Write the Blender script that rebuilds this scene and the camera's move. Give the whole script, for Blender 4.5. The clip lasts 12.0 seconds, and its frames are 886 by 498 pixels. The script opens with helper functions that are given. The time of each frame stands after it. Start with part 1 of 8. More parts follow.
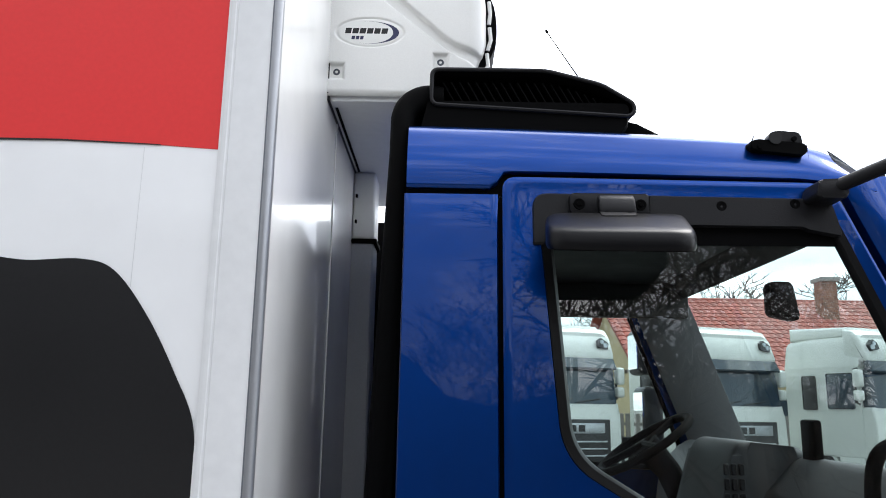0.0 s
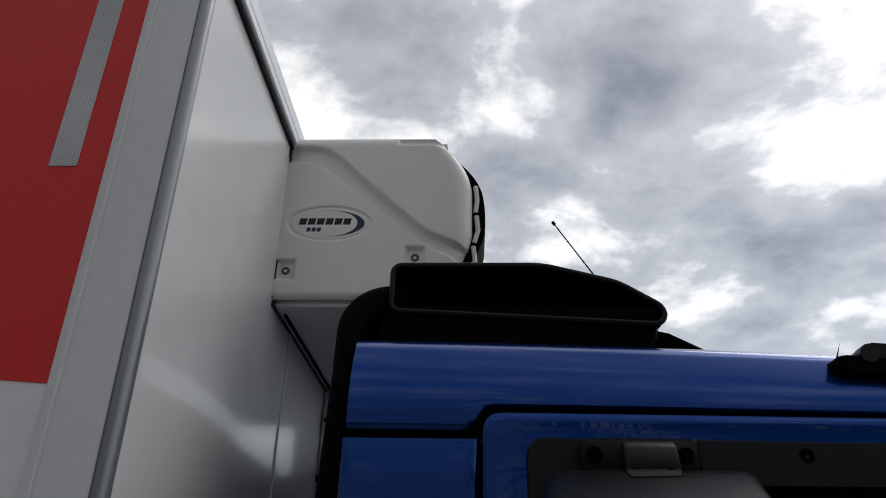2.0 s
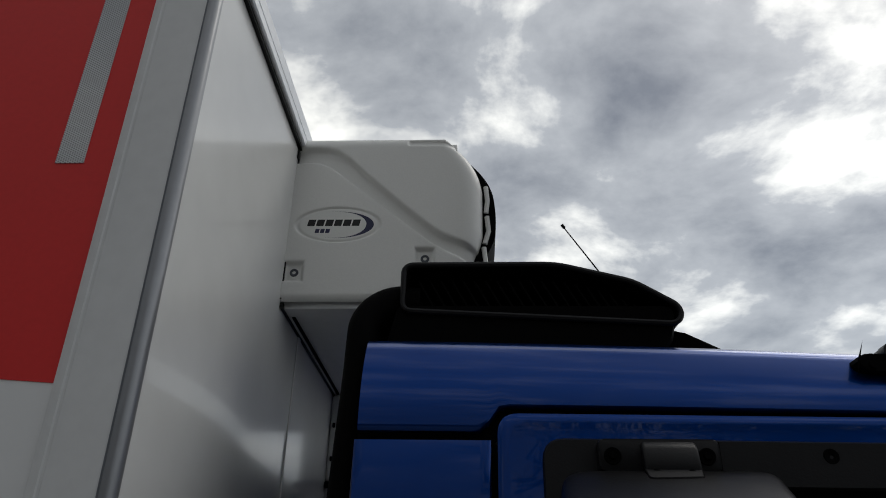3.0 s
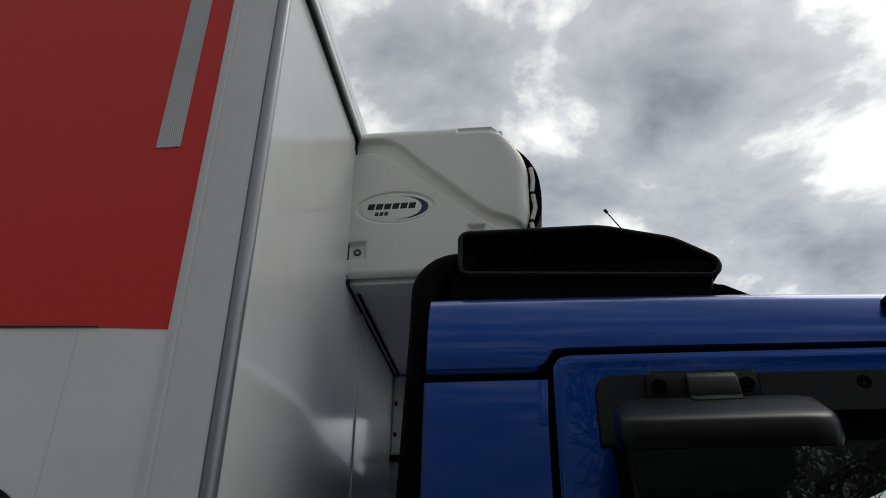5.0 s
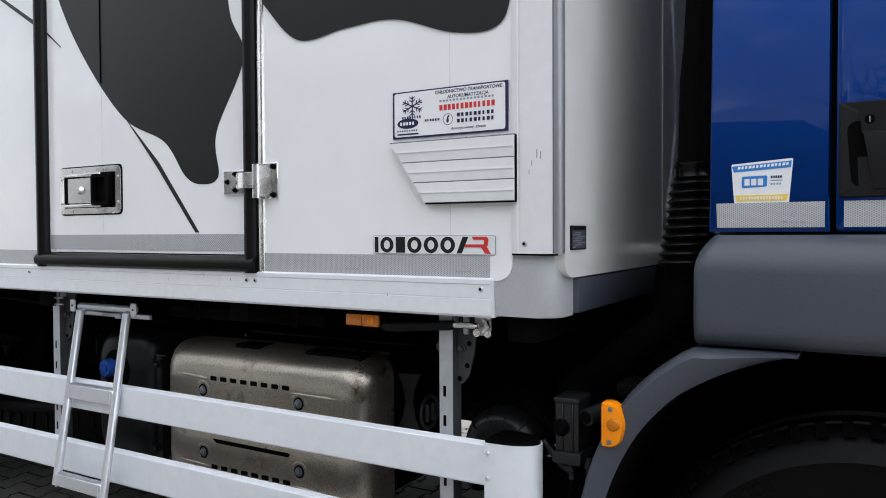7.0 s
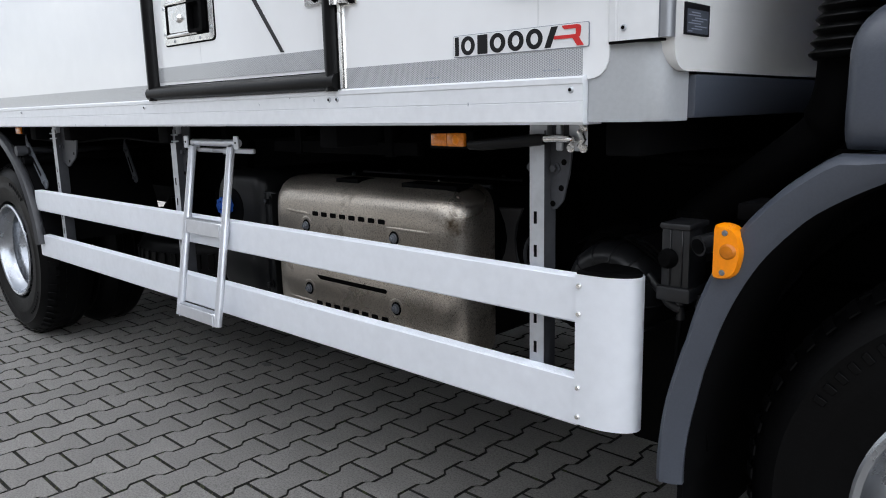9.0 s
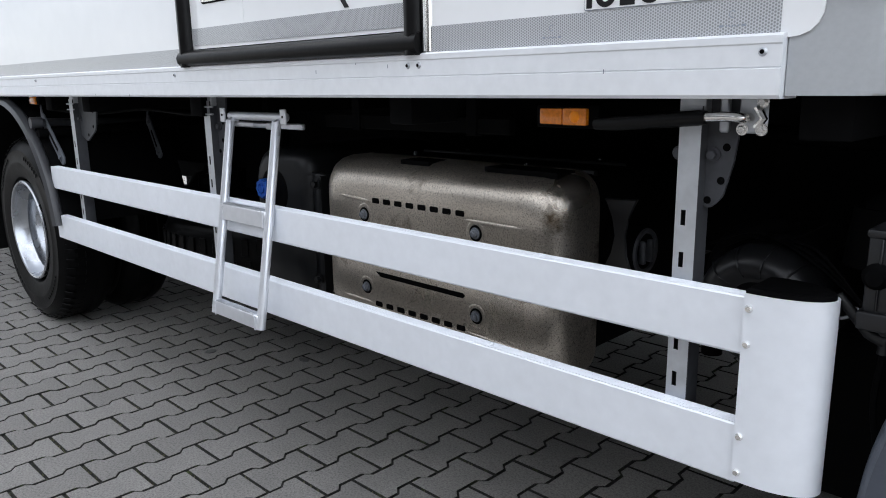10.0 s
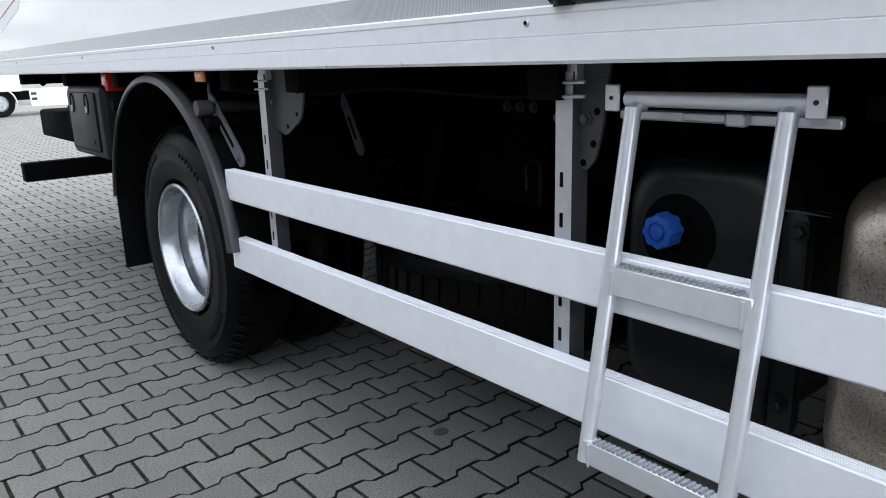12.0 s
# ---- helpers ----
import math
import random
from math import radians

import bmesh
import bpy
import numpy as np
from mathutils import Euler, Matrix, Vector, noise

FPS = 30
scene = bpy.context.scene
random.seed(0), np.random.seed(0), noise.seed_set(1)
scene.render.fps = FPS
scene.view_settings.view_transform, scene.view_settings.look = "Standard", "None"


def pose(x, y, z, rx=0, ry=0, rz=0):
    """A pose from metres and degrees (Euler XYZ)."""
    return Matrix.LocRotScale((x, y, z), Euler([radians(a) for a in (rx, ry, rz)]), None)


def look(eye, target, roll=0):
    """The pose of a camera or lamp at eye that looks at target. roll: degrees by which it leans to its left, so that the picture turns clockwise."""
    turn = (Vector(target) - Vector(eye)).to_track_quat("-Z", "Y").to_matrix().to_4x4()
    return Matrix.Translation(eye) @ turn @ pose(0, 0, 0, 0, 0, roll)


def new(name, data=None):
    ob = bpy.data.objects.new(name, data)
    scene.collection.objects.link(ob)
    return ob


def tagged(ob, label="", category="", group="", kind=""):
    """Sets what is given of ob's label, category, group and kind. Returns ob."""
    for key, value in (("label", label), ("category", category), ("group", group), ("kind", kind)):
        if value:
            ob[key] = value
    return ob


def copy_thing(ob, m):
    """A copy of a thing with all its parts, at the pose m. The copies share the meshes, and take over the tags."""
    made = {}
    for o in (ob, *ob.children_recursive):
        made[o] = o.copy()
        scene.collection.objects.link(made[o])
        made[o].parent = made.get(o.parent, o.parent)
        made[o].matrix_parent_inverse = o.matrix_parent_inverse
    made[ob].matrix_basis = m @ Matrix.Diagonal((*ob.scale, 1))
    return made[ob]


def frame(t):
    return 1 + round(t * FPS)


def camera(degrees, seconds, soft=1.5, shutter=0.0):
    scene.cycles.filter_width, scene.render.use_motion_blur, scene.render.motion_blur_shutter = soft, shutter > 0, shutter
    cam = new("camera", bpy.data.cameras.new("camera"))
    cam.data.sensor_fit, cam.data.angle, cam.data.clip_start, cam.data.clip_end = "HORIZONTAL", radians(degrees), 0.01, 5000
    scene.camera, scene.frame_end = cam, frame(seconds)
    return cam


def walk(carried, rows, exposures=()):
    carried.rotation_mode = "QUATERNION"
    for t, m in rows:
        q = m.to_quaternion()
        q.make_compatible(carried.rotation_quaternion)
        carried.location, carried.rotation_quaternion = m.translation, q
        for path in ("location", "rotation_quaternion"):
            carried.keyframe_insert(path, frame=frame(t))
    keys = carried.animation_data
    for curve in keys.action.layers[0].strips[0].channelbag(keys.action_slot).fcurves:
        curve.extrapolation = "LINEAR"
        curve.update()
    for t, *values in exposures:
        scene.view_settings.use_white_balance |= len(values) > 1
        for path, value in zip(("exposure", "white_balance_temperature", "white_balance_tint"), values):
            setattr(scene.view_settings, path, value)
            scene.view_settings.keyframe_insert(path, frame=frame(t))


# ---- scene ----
cam = camera(61.8, 12.0, soft=1.0)
PATH = [
    (0, (0.144, -1.415, 2.007), (0.144, 0.544, 2.411), 0.9),
    (0.5, (0.135, -1.189, 2.159), (0.149, 0.726, 2.736), 1.0),
    (1, (0.212, -1.054, 2.211), (0.235, 0.793, 2.978), 1.1),
    (1.5, (0.251, -0.974, 2.217), (0.224, 0.83, 3.081), 1.0),
    (2, (0.262, -0.957, 2.216), (0.185, 0.826, 3.118), 1.2),
    (2.5, (0.253, -0.938, 2.212), (0.164, 0.838, 3.127), 1.2),
    (4.5, (0.245, -0.921, 2.181), (0.152, 0.836, 3.133), 1.0),
    (5, (0.232, -1.005, 2.061), (0.027, 0.738, 3.02), 0.6),
    (5.5, (0.191, -1.184, 1.839), (-0.31, 0.562, 2.677), -0.7),
    (6, (0.262, -1.314, 1.656), (-0.555, 0.415, 2.243), -0.6),
    (6.2, (0.303, -1.364, 1.579), (-0.576, 0.368, 2.056), -0.5),
    (6.5, (0.348, -1.434, 1.461), (-0.587, 0.314, 1.723), -0.3),
    (7, (0.348, -1.407, 1.271), (-0.664, 0.318, 1.225), -0.3),
    (7.5, (0.374, -1.324, 1.187), (-0.734, 0.329, 0.992), -0.7),
    (7.7, (0.404, -1.287, 1.173), (-0.766, 0.321, 0.963), -0.8),
    (9.3, (0.344, -1.111, 1.1), (-1.018, 0.299, 0.701), -1.3),
    (9.5, (0.272, -1.092, 1.091), (-1.087, 0.315, 0.673), -1.1),
    (10, (0.024, -1.022, 1.115), (-1.346, 0.367, 0.678), -0.9),
    (10.5, (-0.216, -0.93, 1.133), (-1.644, 0.398, 0.691), -1.4),
    (11, (-0.504, -0.886, 1.138), (-1.994, 0.368, 0.682), -1.8),
    (11.5, (-0.857, -0.874, 1.115), (-2.363, 0.354, 0.642), -1.9),
    (12, (-1.213, -0.852, 1.099), (-2.716, 0.371, 0.604), -1.7),
]
EXPOSURES = [(0.0, 1.28, 6450, 10), (0.5, 0.80, 6500, 10), (1.0, 0.08, 6500, 10), (1.5, -0.48, 6500, 9), (2.0, -0.76, 6600, 9), (2.5, -0.94, 6650, 8), (4.5, -1.01, 6700, 6), (5.0, -0.80, 6750, 7), (5.5, -0.06, 6650, 10), (6.0, 0.88, 6600, 10), (6.5, 1.04, 6500, 10), (7.0, 1.18, 6500, 10), (7.7, 1.28, 6450, 10), (9.5, 1.38, 6400, 10), (10.5, 1.36, 6320, 10), (12.0, 1.30, 6300, 10)]
walk(cam, [(t, look(eye, target, roll)) for t, eye, target, roll in PATH], exposures=EXPOSURES)

# ---------------------------------------------------------------- light
SUN_EL, SUN_AZ = 52.0, 38.0
world = bpy.data.worlds.new("overcast_sky")
scene.world = world
world.use_nodes = True
wt = world.node_tree
wt.nodes.clear()


def wn(kind, **kw):
    n = wt.nodes.new(kind)
    for k, v in kw.items():
        if k == "op":
            n.operation = v
        elif k == "blend":
            n.blend_type = v
    return n


sky = wn("ShaderNodeTexSky")
sky.sky_type = "NISHITA"
sky.sun_disc = False
sky.sun_elevation, sky.sun_rotation = radians(SUN_EL), radians(90 - SUN_AZ)
sky_gain = wn("ShaderNodeMix")
sky_gain.data_type, sky_gain.blend_type = "RGBA", "MULTIPLY"
sky_gain.inputs[0].default_value = 1.0
sky_gain.inputs[7].default_value = (0.035, 0.035, 0.035, 1)
wt.links.new(sky.outputs[0], sky_gain.inputs[6])
tc = wn("ShaderNodeTexCoord")
sep = wn("ShaderNodeSeparateXYZ")
wt.links.new(tc.outputs["Generated"], sep.inputs[0])
lift = wn("ShaderNodeMath", op="MAXIMUM")
lift.inputs[1].default_value = 0.0
wt.links.new(sep.outputs[2], lift.inputs[0])
plus = wn("ShaderNodeMath", op="ADD")
plus.inputs[1].default_value = 0.22
wt.links.new(lift.outputs[0], plus.inputs[0])
flat = wn("ShaderNodeVectorMath", op="DIVIDE")
both = wn("ShaderNodeCombineXYZ")
for i in range(3):
    wt.links.new(plus.outputs[0], both.inputs[i])
wt.links.new(tc.outputs["Generated"], flat.inputs[0])
wt.links.new(both.outputs[0], flat.inputs[1])
big = wn("ShaderNodeTexNoise")
big.inputs["Scale"].default_value, big.inputs["Detail"].default_value, big.inputs["Roughness"].default_value = 3.4, 10.0, 0.56
big.inputs["Distortion"].default_value = 0.15
shift = wn("ShaderNodeVectorMath", op="ADD")
shift.inputs[1].default_value = (3.1, 1.7, 0.4)
wt.links.new(flat.outputs[0], shift.inputs[0])
wt.links.new(shift.outputs[0], big.inputs["Vector"])
ramp = wn("ShaderNodeValToRGB")
er = ramp.color_ramp.elements
er[0].position, er[0].color = 0.26, (0.22, 0.23, 0.255, 1)
er[1].position, er[1].color = 0.64, (1.70, 1.68, 1.62, 1)
mid = er.new(0.5)
mid.color = (0.62, 0.635, 0.665, 1)
wt.links.new(big.outputs[0], ramp.inputs[0])
# the lower sky is a paler, evener veil of cloud
veil = wn("ShaderNodeMapRange")
veil.inputs[1].default_value, veil.inputs[2].default_value = 0.0, 0.42
veil.inputs[3].default_value, veil.inputs[4].default_value = 0.65, 0.0
wt.links.new(lift.outputs[0], veil.inputs[0])
haze = wn("ShaderNodeMix")
haze.data_type = "RGBA"
haze.inputs[7].default_value = (0.74, 0.77, 0.82, 1)
wt.links.new(veil.outputs[0], haze.inputs[0])
wt.links.new(ramp.outputs[0], haze.inputs[6])
total = wn("ShaderNodeMix")
total.data_type, total.blend_type = "RGBA", "ADD"
total.inputs[0].default_value = 1.0
wt.links.new(haze.outputs[2], total.inputs[6])
wt.links.new(sky_gain.outputs[2], total.inputs[7])
# cloud is brighter towards the hidden sun and duller away from it
toward = wn("ShaderNodeVectorMath", op="DOT_PRODUCT")
toward.inputs[1].default_value = (math.cos(radians(SUN_AZ)) * math.cos(radians(SUN_EL)), math.sin(radians(SUN_AZ)) * math.cos(radians(SUN_EL)), math.sin(radians(SUN_EL)))
wt.links.new(tc.outputs["Generated"], toward.inputs[0])
glow = wn("ShaderNodeMapRange")
glow.inputs[1].default_value, glow.inputs[2].default_value = -0.4, 1.0
glow.inputs[3].default_value, glow.inputs[4].default_value = 0.46, 1.44
wt.links.new(toward.outputs["Value"], glow.inputs[0])
lit = wn("ShaderNodeVectorMath", op="SCALE")
wt.links.new(total.outputs[2], lit.inputs[0])
wt.links.new(glow.outputs[0], lit.inputs["Scale"])
back = wn("ShaderNodeBackground")
back.inputs[1].default_value = 1.0
wt.links.new(lit.outputs[0], back.inputs[0])
wout = wn("ShaderNodeOutputWorld")
wt.links.new(back.outputs[0], wout.inputs[0])

sun_data = bpy.data.lights.new("sun", "SUN")
sun_data.energy, sun_data.angle, sun_data.color = 0.8, radians(25), (1.0, 0.97, 0.93)
sun = new("sun", sun_data)
sun.matrix_basis = look((12 * math.cos(radians(SUN_AZ)), 12 * math.sin(radians(SUN_AZ)), 12 * math.tan(radians(SUN_EL))), (0, 0, 0))

# ---------------------------------------------------------------- materials


def mat(name, colour, rough=0.5, metal=0.0, vary=0.08, scale=6.0, fine=60.0, bump=0.0, coat=0.0, stain=None, stain_at=0.62, spec=0.5, rvar=0.1, island=0.0, obj_random=0.0):
    """A procedural surface: two scales of noise move colour and roughness, a fine one gives relief."""
    m = bpy.data.materials.new(name)
    m.use_nodes = True
    t = m.node_tree
    b = t.nodes["Principled BSDF"]
    tex = t.nodes.new("ShaderNodeTexCoord")
    n1, n2 = t.nodes.new("ShaderNodeTexNoise"), t.nodes.new("ShaderNodeTexNoise")
    n1.inputs["Scale"].default_value, n1.inputs["Detail"].default_value = scale, 5
    n2.inputs["Scale"].default_value, n2.inputs["Detail"].default_value = fine, 4
    for n in (n1, n2):
        t.links.new(tex.outputs["Object"], n.inputs["Vector"])
    if obj_random:
        info, gain = t.nodes.new("ShaderNodeObjectInfo"), t.nodes.new("ShaderNodeMath")
        gain.operation = "MULTIPLY"
        gain.inputs[1].default_value = 50.0
        t.links.new(info.outputs["Random"], gain.inputs[0])
        for n in (n1, n2):
            n.noise_dimensions = "4D"
            t.links.new(gain.outputs[0], n.inputs["W"])
    add = t.nodes.new("ShaderNodeMath")
    add.operation = "ADD"
    t.links.new(n1.outputs[0], add.inputs[0])
    t.links.new(n2.outputs[0], add.inputs[1])
    r = t.nodes.new("ShaderNodeMapRange")
    r.inputs[1].default_value, r.inputs[2].default_value = 0.6, 1.4
    r.inputs[3].default_value, r.inputs[4].default_value = 1 - vary, 1 + vary
    t.links.new(add.outputs[0], r.inputs[0])
    value = r.outputs[0]
    if island or obj_random:
        rnd = t.nodes.new("ShaderNodeNewGeometry").outputs["Random Per Island"] if island else t.nodes.new("ShaderNodeObjectInfo").outputs["Random"]
        rr = t.nodes.new("ShaderNodeMapRange")
        amount = island or obj_random
        rr.inputs[3].default_value, rr.inputs[4].default_value = 1 - amount, 1 + amount
        t.links.new(rnd, rr.inputs[0])
        mm = t.nodes.new("ShaderNodeMath")
        mm.operation = "MULTIPLY"
        t.links.new(value, mm.inputs[0])
        t.links.new(rr.outputs[0], mm.inputs[1])
        value = mm.outputs[0]
    mul = t.nodes.new("ShaderNodeVectorMath")
    mul.operation = "SCALE"
    mul.inputs[0].default_value = colour[:3]
    t.links.new(value, mul.inputs["Scale"])
    out = mul.outputs[0]
    if stain:
        sr = t.nodes.new("ShaderNodeMapRange")
        n3 = t.nodes.new("ShaderNodeTexNoise")
        n3.inputs["Scale"].default_value, n3.inputs["Detail"].default_value, n3.inputs["Roughness"].default_value = scale * 2.3, 8, 0.65
        t.links.new(tex.outputs["Object"], n3.inputs["Vector"])
        sr.inputs[1].default_value, sr.inputs[2].default_value = stain_at, stain_at + 0.12
        t.links.new(n3.outputs[0], sr.inputs[0])
        mx = t.nodes.new("ShaderNodeMix")
        mx.data_type = "RGBA"
        mx.inputs[7].default_value = (*stain, 1)
        t.links.new(sr.outputs[0], mx.inputs[0])
        t.links.new(out, mx.inputs[6])
        out = mx.outputs[2]
    t.links.new(out, b.inputs["Base Color"])
    q = t.nodes.new("ShaderNodeMapRange")
    q.inputs[1].default_value, q.inputs[2].default_value = 0.3, 0.7
    q.inputs[3].default_value, q.inputs[4].default_value = max(0.01, rough * (1 - rvar)), min(1, rough * (1 + rvar))
    t.links.new(n1.outputs[0], q.inputs[0])
    t.links.new(q.outputs[0], b.inputs["Roughness"])
    b.inputs["Metallic"].default_value = metal
    b.inputs["Specular IOR Level"].default_value = spec
    b.inputs["Coat Weight"].default_value = coat
    b.inputs["Coat Roughness"].default_value = 0.02
    if bump:
        bp = t.nodes.new("ShaderNodeBump")
        bp.inputs["Strength"].default_value, bp.inputs["Distance"].default_value = 1.0, bump
        t.links.new(n2.outputs[0], bp.inputs["Height"])
        t.links.new(bp.outputs[0], b.inputs["Normal"])
    return m


def wavy(m, scale, distance, detail=1.0):
    """Adds a slow waviness to a glossy surface, so that what it mirrors bends a little."""
    t = m.node_tree
    b = t.nodes["Principled BSDF"]
    tex, n = t.nodes.new("ShaderNodeTexCoord"), t.nodes.new("ShaderNodeTexNoise")
    n.inputs["Scale"].default_value, n.inputs["Detail"].default_value = scale, detail
    t.links.new(tex.outputs["Object"], n.inputs["Vector"])
    bp = t.nodes.new("ShaderNodeBump")
    bp.inputs["Strength"].default_value, bp.inputs["Distance"].default_value = 1.0, distance
    t.links.new(n.outputs[0], bp.inputs["Height"])
    t.links.new(bp.outputs[0], b.inputs["Normal"])
    t.links.new(bp.outputs[0], b.inputs["Coat Normal"])
    return m


def speckle(m, scale, low, high, dark, light=1.0):
    """Scatters fine darker or lighter grains over a surface's colour."""
    t = m.node_tree
    b = t.nodes["Principled BSDF"]
    tex, n, mr, sc = t.nodes.new("ShaderNodeTexCoord"), t.nodes.new("ShaderNodeTexNoise"), t.nodes.new("ShaderNodeMapRange"), t.nodes.new("ShaderNodeVectorMath")
    n.inputs["Scale"].default_value, n.inputs["Detail"].default_value, n.inputs["Roughness"].default_value = scale, 3, 0.7
    t.links.new(tex.outputs["Object"], n.inputs["Vector"])
    mr.inputs[1].default_value, mr.inputs[2].default_value, mr.inputs[3].default_value, mr.inputs[4].default_value = low, high, dark, light
    t.links.new(n.outputs[0], mr.inputs[0])
    sc.operation = "SCALE"
    t.links.new(b.inputs["Base Color"].links[0].from_socket, sc.inputs[0])
    t.links.new(mr.outputs[0], sc.inputs["Scale"])
    t.links.new(sc.outputs[0], b.inputs["Base Color"])
    return m


def glassy(name, tint, ior=1.5):
    """Thin clear glass: lets light through unbent, with a mirror gloss that grows towards grazing."""
    m = bpy.data.materials.new(name)
    m.use_nodes = True
    t = m.node_tree
    t.nodes.remove(t.nodes["Principled BSDF"])
    clear, gloss, fr, mix = (t.nodes.new(k) for k in ("ShaderNodeBsdfTransparent", "ShaderNodeBsdfGlossy", "ShaderNodeFresnel", "ShaderNodeMixShader"))
    clear.inputs[0].default_value = (*tint, 1)
    gloss.inputs["Roughness"].default_value = 0.0
    fr.inputs["IOR"].default_value = ior
    t.links.new(fr.outputs[0], mix.inputs[0])
    t.links.new(clear.outputs[0], mix.inputs[1])
    t.links.new(gloss.outputs[0], mix.inputs[2])
    t.links.new(mix.outputs[0], t.nodes["Material Output"].inputs[0])
    return m


def reflective_tape(name, cell, colour):
    """Silver retroreflective film: a regular honeycomb of pale webs round darker cells, cell in metres."""
    m = mat(name, colour, 0.42, 0.1, coat=0.9, vary=0.05, scale=9, fine=300)
    t = m.node_tree
    b = t.nodes["Principled BSDF"]
    tex, split = t.nodes.new("ShaderNodeTexCoord"), t.nodes.new("ShaderNodeSeparateXYZ")
    t.links.new(tex.outputs["Object"], split.inputs[0])

    def calc(op, a, c=None):
        n = t.nodes.new("ShaderNodeMath")
        n.operation = op
        for i, v in enumerate((a, c)):
            if v is None:
                continue
            if isinstance(v, (int, float)):
                n.inputs[i].default_value = v
            else:
                t.links.new(v, n.inputs[i])
        return n.outputs[0]

    # three waves at 60 degrees sum to a honeycomb
    waves = None
    for deg in (0, 60, 120):
        k = 2 * math.pi / (cell * 0.866)
        u = calc("ADD", calc("MULTIPLY", split.outputs["X"], k * math.cos(radians(deg))), calc("MULTIPLY", split.outputs["Z"], k * math.sin(radians(deg))))
        w = calc("COSINE", u)
        waves = w if waves is None else calc("ADD", waves, w)
    mr = t.nodes.new("ShaderNodeMapRange")
    mr.inputs[1].default_value, mr.inputs[2].default_value = -1.1, 0.9
    mr.inputs[3].default_value, mr.inputs[4].default_value = 1.40, 0.66
    t.links.new(waves, mr.inputs[0])
    old = b.inputs["Base Color"].links[0].from_socket
    sc = t.nodes.new("ShaderNodeVectorMath")
    sc.operation = "SCALE"
    t.links.new(old, sc.inputs[0])
    t.links.new(mr.outputs[0], sc.inputs["Scale"])
    t.links.new(sc.outputs[0], b.inputs["Base Color"])
    return m


M_WHITE = wavy(mat("white_gelcoat", (0.86, 0.87, 0.88), 0.16, vary=0.025, scale=1.5, fine=12, coat=0.4), 1.1, 0.004)
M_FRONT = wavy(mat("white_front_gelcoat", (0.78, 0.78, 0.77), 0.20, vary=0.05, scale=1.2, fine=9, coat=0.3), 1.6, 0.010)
M_RED = wavy(mat("red_film", (0.73, 0.041, 0.041), 0.45, spec=0.25, vary=0.05, scale=2, fine=90, bump=0.0), 3, 0.002)
M_FILM = wavy(mat("black_film", (0.0105, 0.0105, 0.0115), 0.34, spec=0.34, vary=0.15, scale=2.5, fine=140), 1.6, 0.003)
M_ALU = mat("light_aluminium", (0.82, 0.84, 0.87), 0.42, 0.25, vary=0.05, scale=4, fine=50, stain=(0.52, 0.53, 0.54), stain_at=0.68)
M_POST = mat("white_coated_corner", (0.74, 0.75, 0.76), 0.36, vary=0.05, scale=3, fine=40, stain=(0.50, 0.50, 0.49), stain_at=0.70)
M_CAST = mat("grey_corner_plastic", (0.40, 0.415, 0.43), 0.5, vary=0.06, scale=5, fine=120, bump=0.0002)
M_RAIL = mat("anodised_rail", (0.82, 0.85, 0.90), 0.44, 0.25, vary=0.05, scale=3, fine=35, stain=(0.50, 0.52, 0.55), stain_at=0.69)
M_GALV = mat("galvanised_steel", (0.50, 0.52, 0.55), 0.42, 0.7, vary=0.14, scale=9, fine=45)
M_CHROME = mat("bright_steel", (0.82, 0.81, 0.79), 0.23, 1.0, vary=0.1, scale=14, fine=80, rvar=0.4)
M_RUBBER = mat("black_rubber", (0.0030, 0.0030, 0.0032), 0.36, spec=0.19, vary=0.25, scale=6, fine=60, bump=0.0004)
M_BLACK = mat("black_plastic", (0.0020, 0.0020, 0.0022), 0.7, spec=0.04, vary=0.2, scale=8, fine=200, bump=0.0003)
M_SATIN = mat("satin_black_plastic", (0.009, 0.009, 0.0105), 0.42, spec=0.19, vary=0.12, scale=5, fine=260, bump=0.0003)
M_GREY = mat("dark_grey_plastic", (0.056, 0.064, 0.082), 0.40, spec=0.5, vary=0.1, scale=4, fine=240, bump=0.0003, stain=(0.075, 0.082, 0.095), stain_at=0.66)
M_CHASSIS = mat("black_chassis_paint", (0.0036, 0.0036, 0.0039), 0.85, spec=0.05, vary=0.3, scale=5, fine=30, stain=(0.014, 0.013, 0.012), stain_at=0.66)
M_BLUE = wavy(mat("blue_metallic_paint", (0.0006, 0.0345, 0.196), 0.31, 0.82, spec=0.02, vary=0.04, scale=2, fine=30, coat=1.0), 2.6, 0.0022)
M_BLUE.node_tree.nodes["Principled BSDF"].inputs["Coat IOR"].default_value = 1.31
M_STEELTAN = speckle(speckle(mat("heat_tinted_steel", (0.62, 0.56, 0.485), 0.34, 0.9, vary=0.22, scale=3, fine=150, stain=(0.14, 0.105, 0.07), stain_at=0.58, bump=0.0005, rvar=0.30), 300, 0.36, 0.46, 0.46), 700, 0.38, 0.47, 0.60)
M_TYRE = mat("tyre_rubber", (0.0022, 0.0022, 0.0024), 0.40, spec=0.09, vary=0.3, scale=10, fine=120, bump=0.0005, stain=(0.010, 0.0098, 0.0092), stain_at=0.66)
M_RIM = mat("silver_rim", (0.44, 0.46, 0.49), 0.27, 0.9, vary=0.06, scale=7, fine=70, stain=(0.34, 0.34, 0.34), stain_at=0.68)
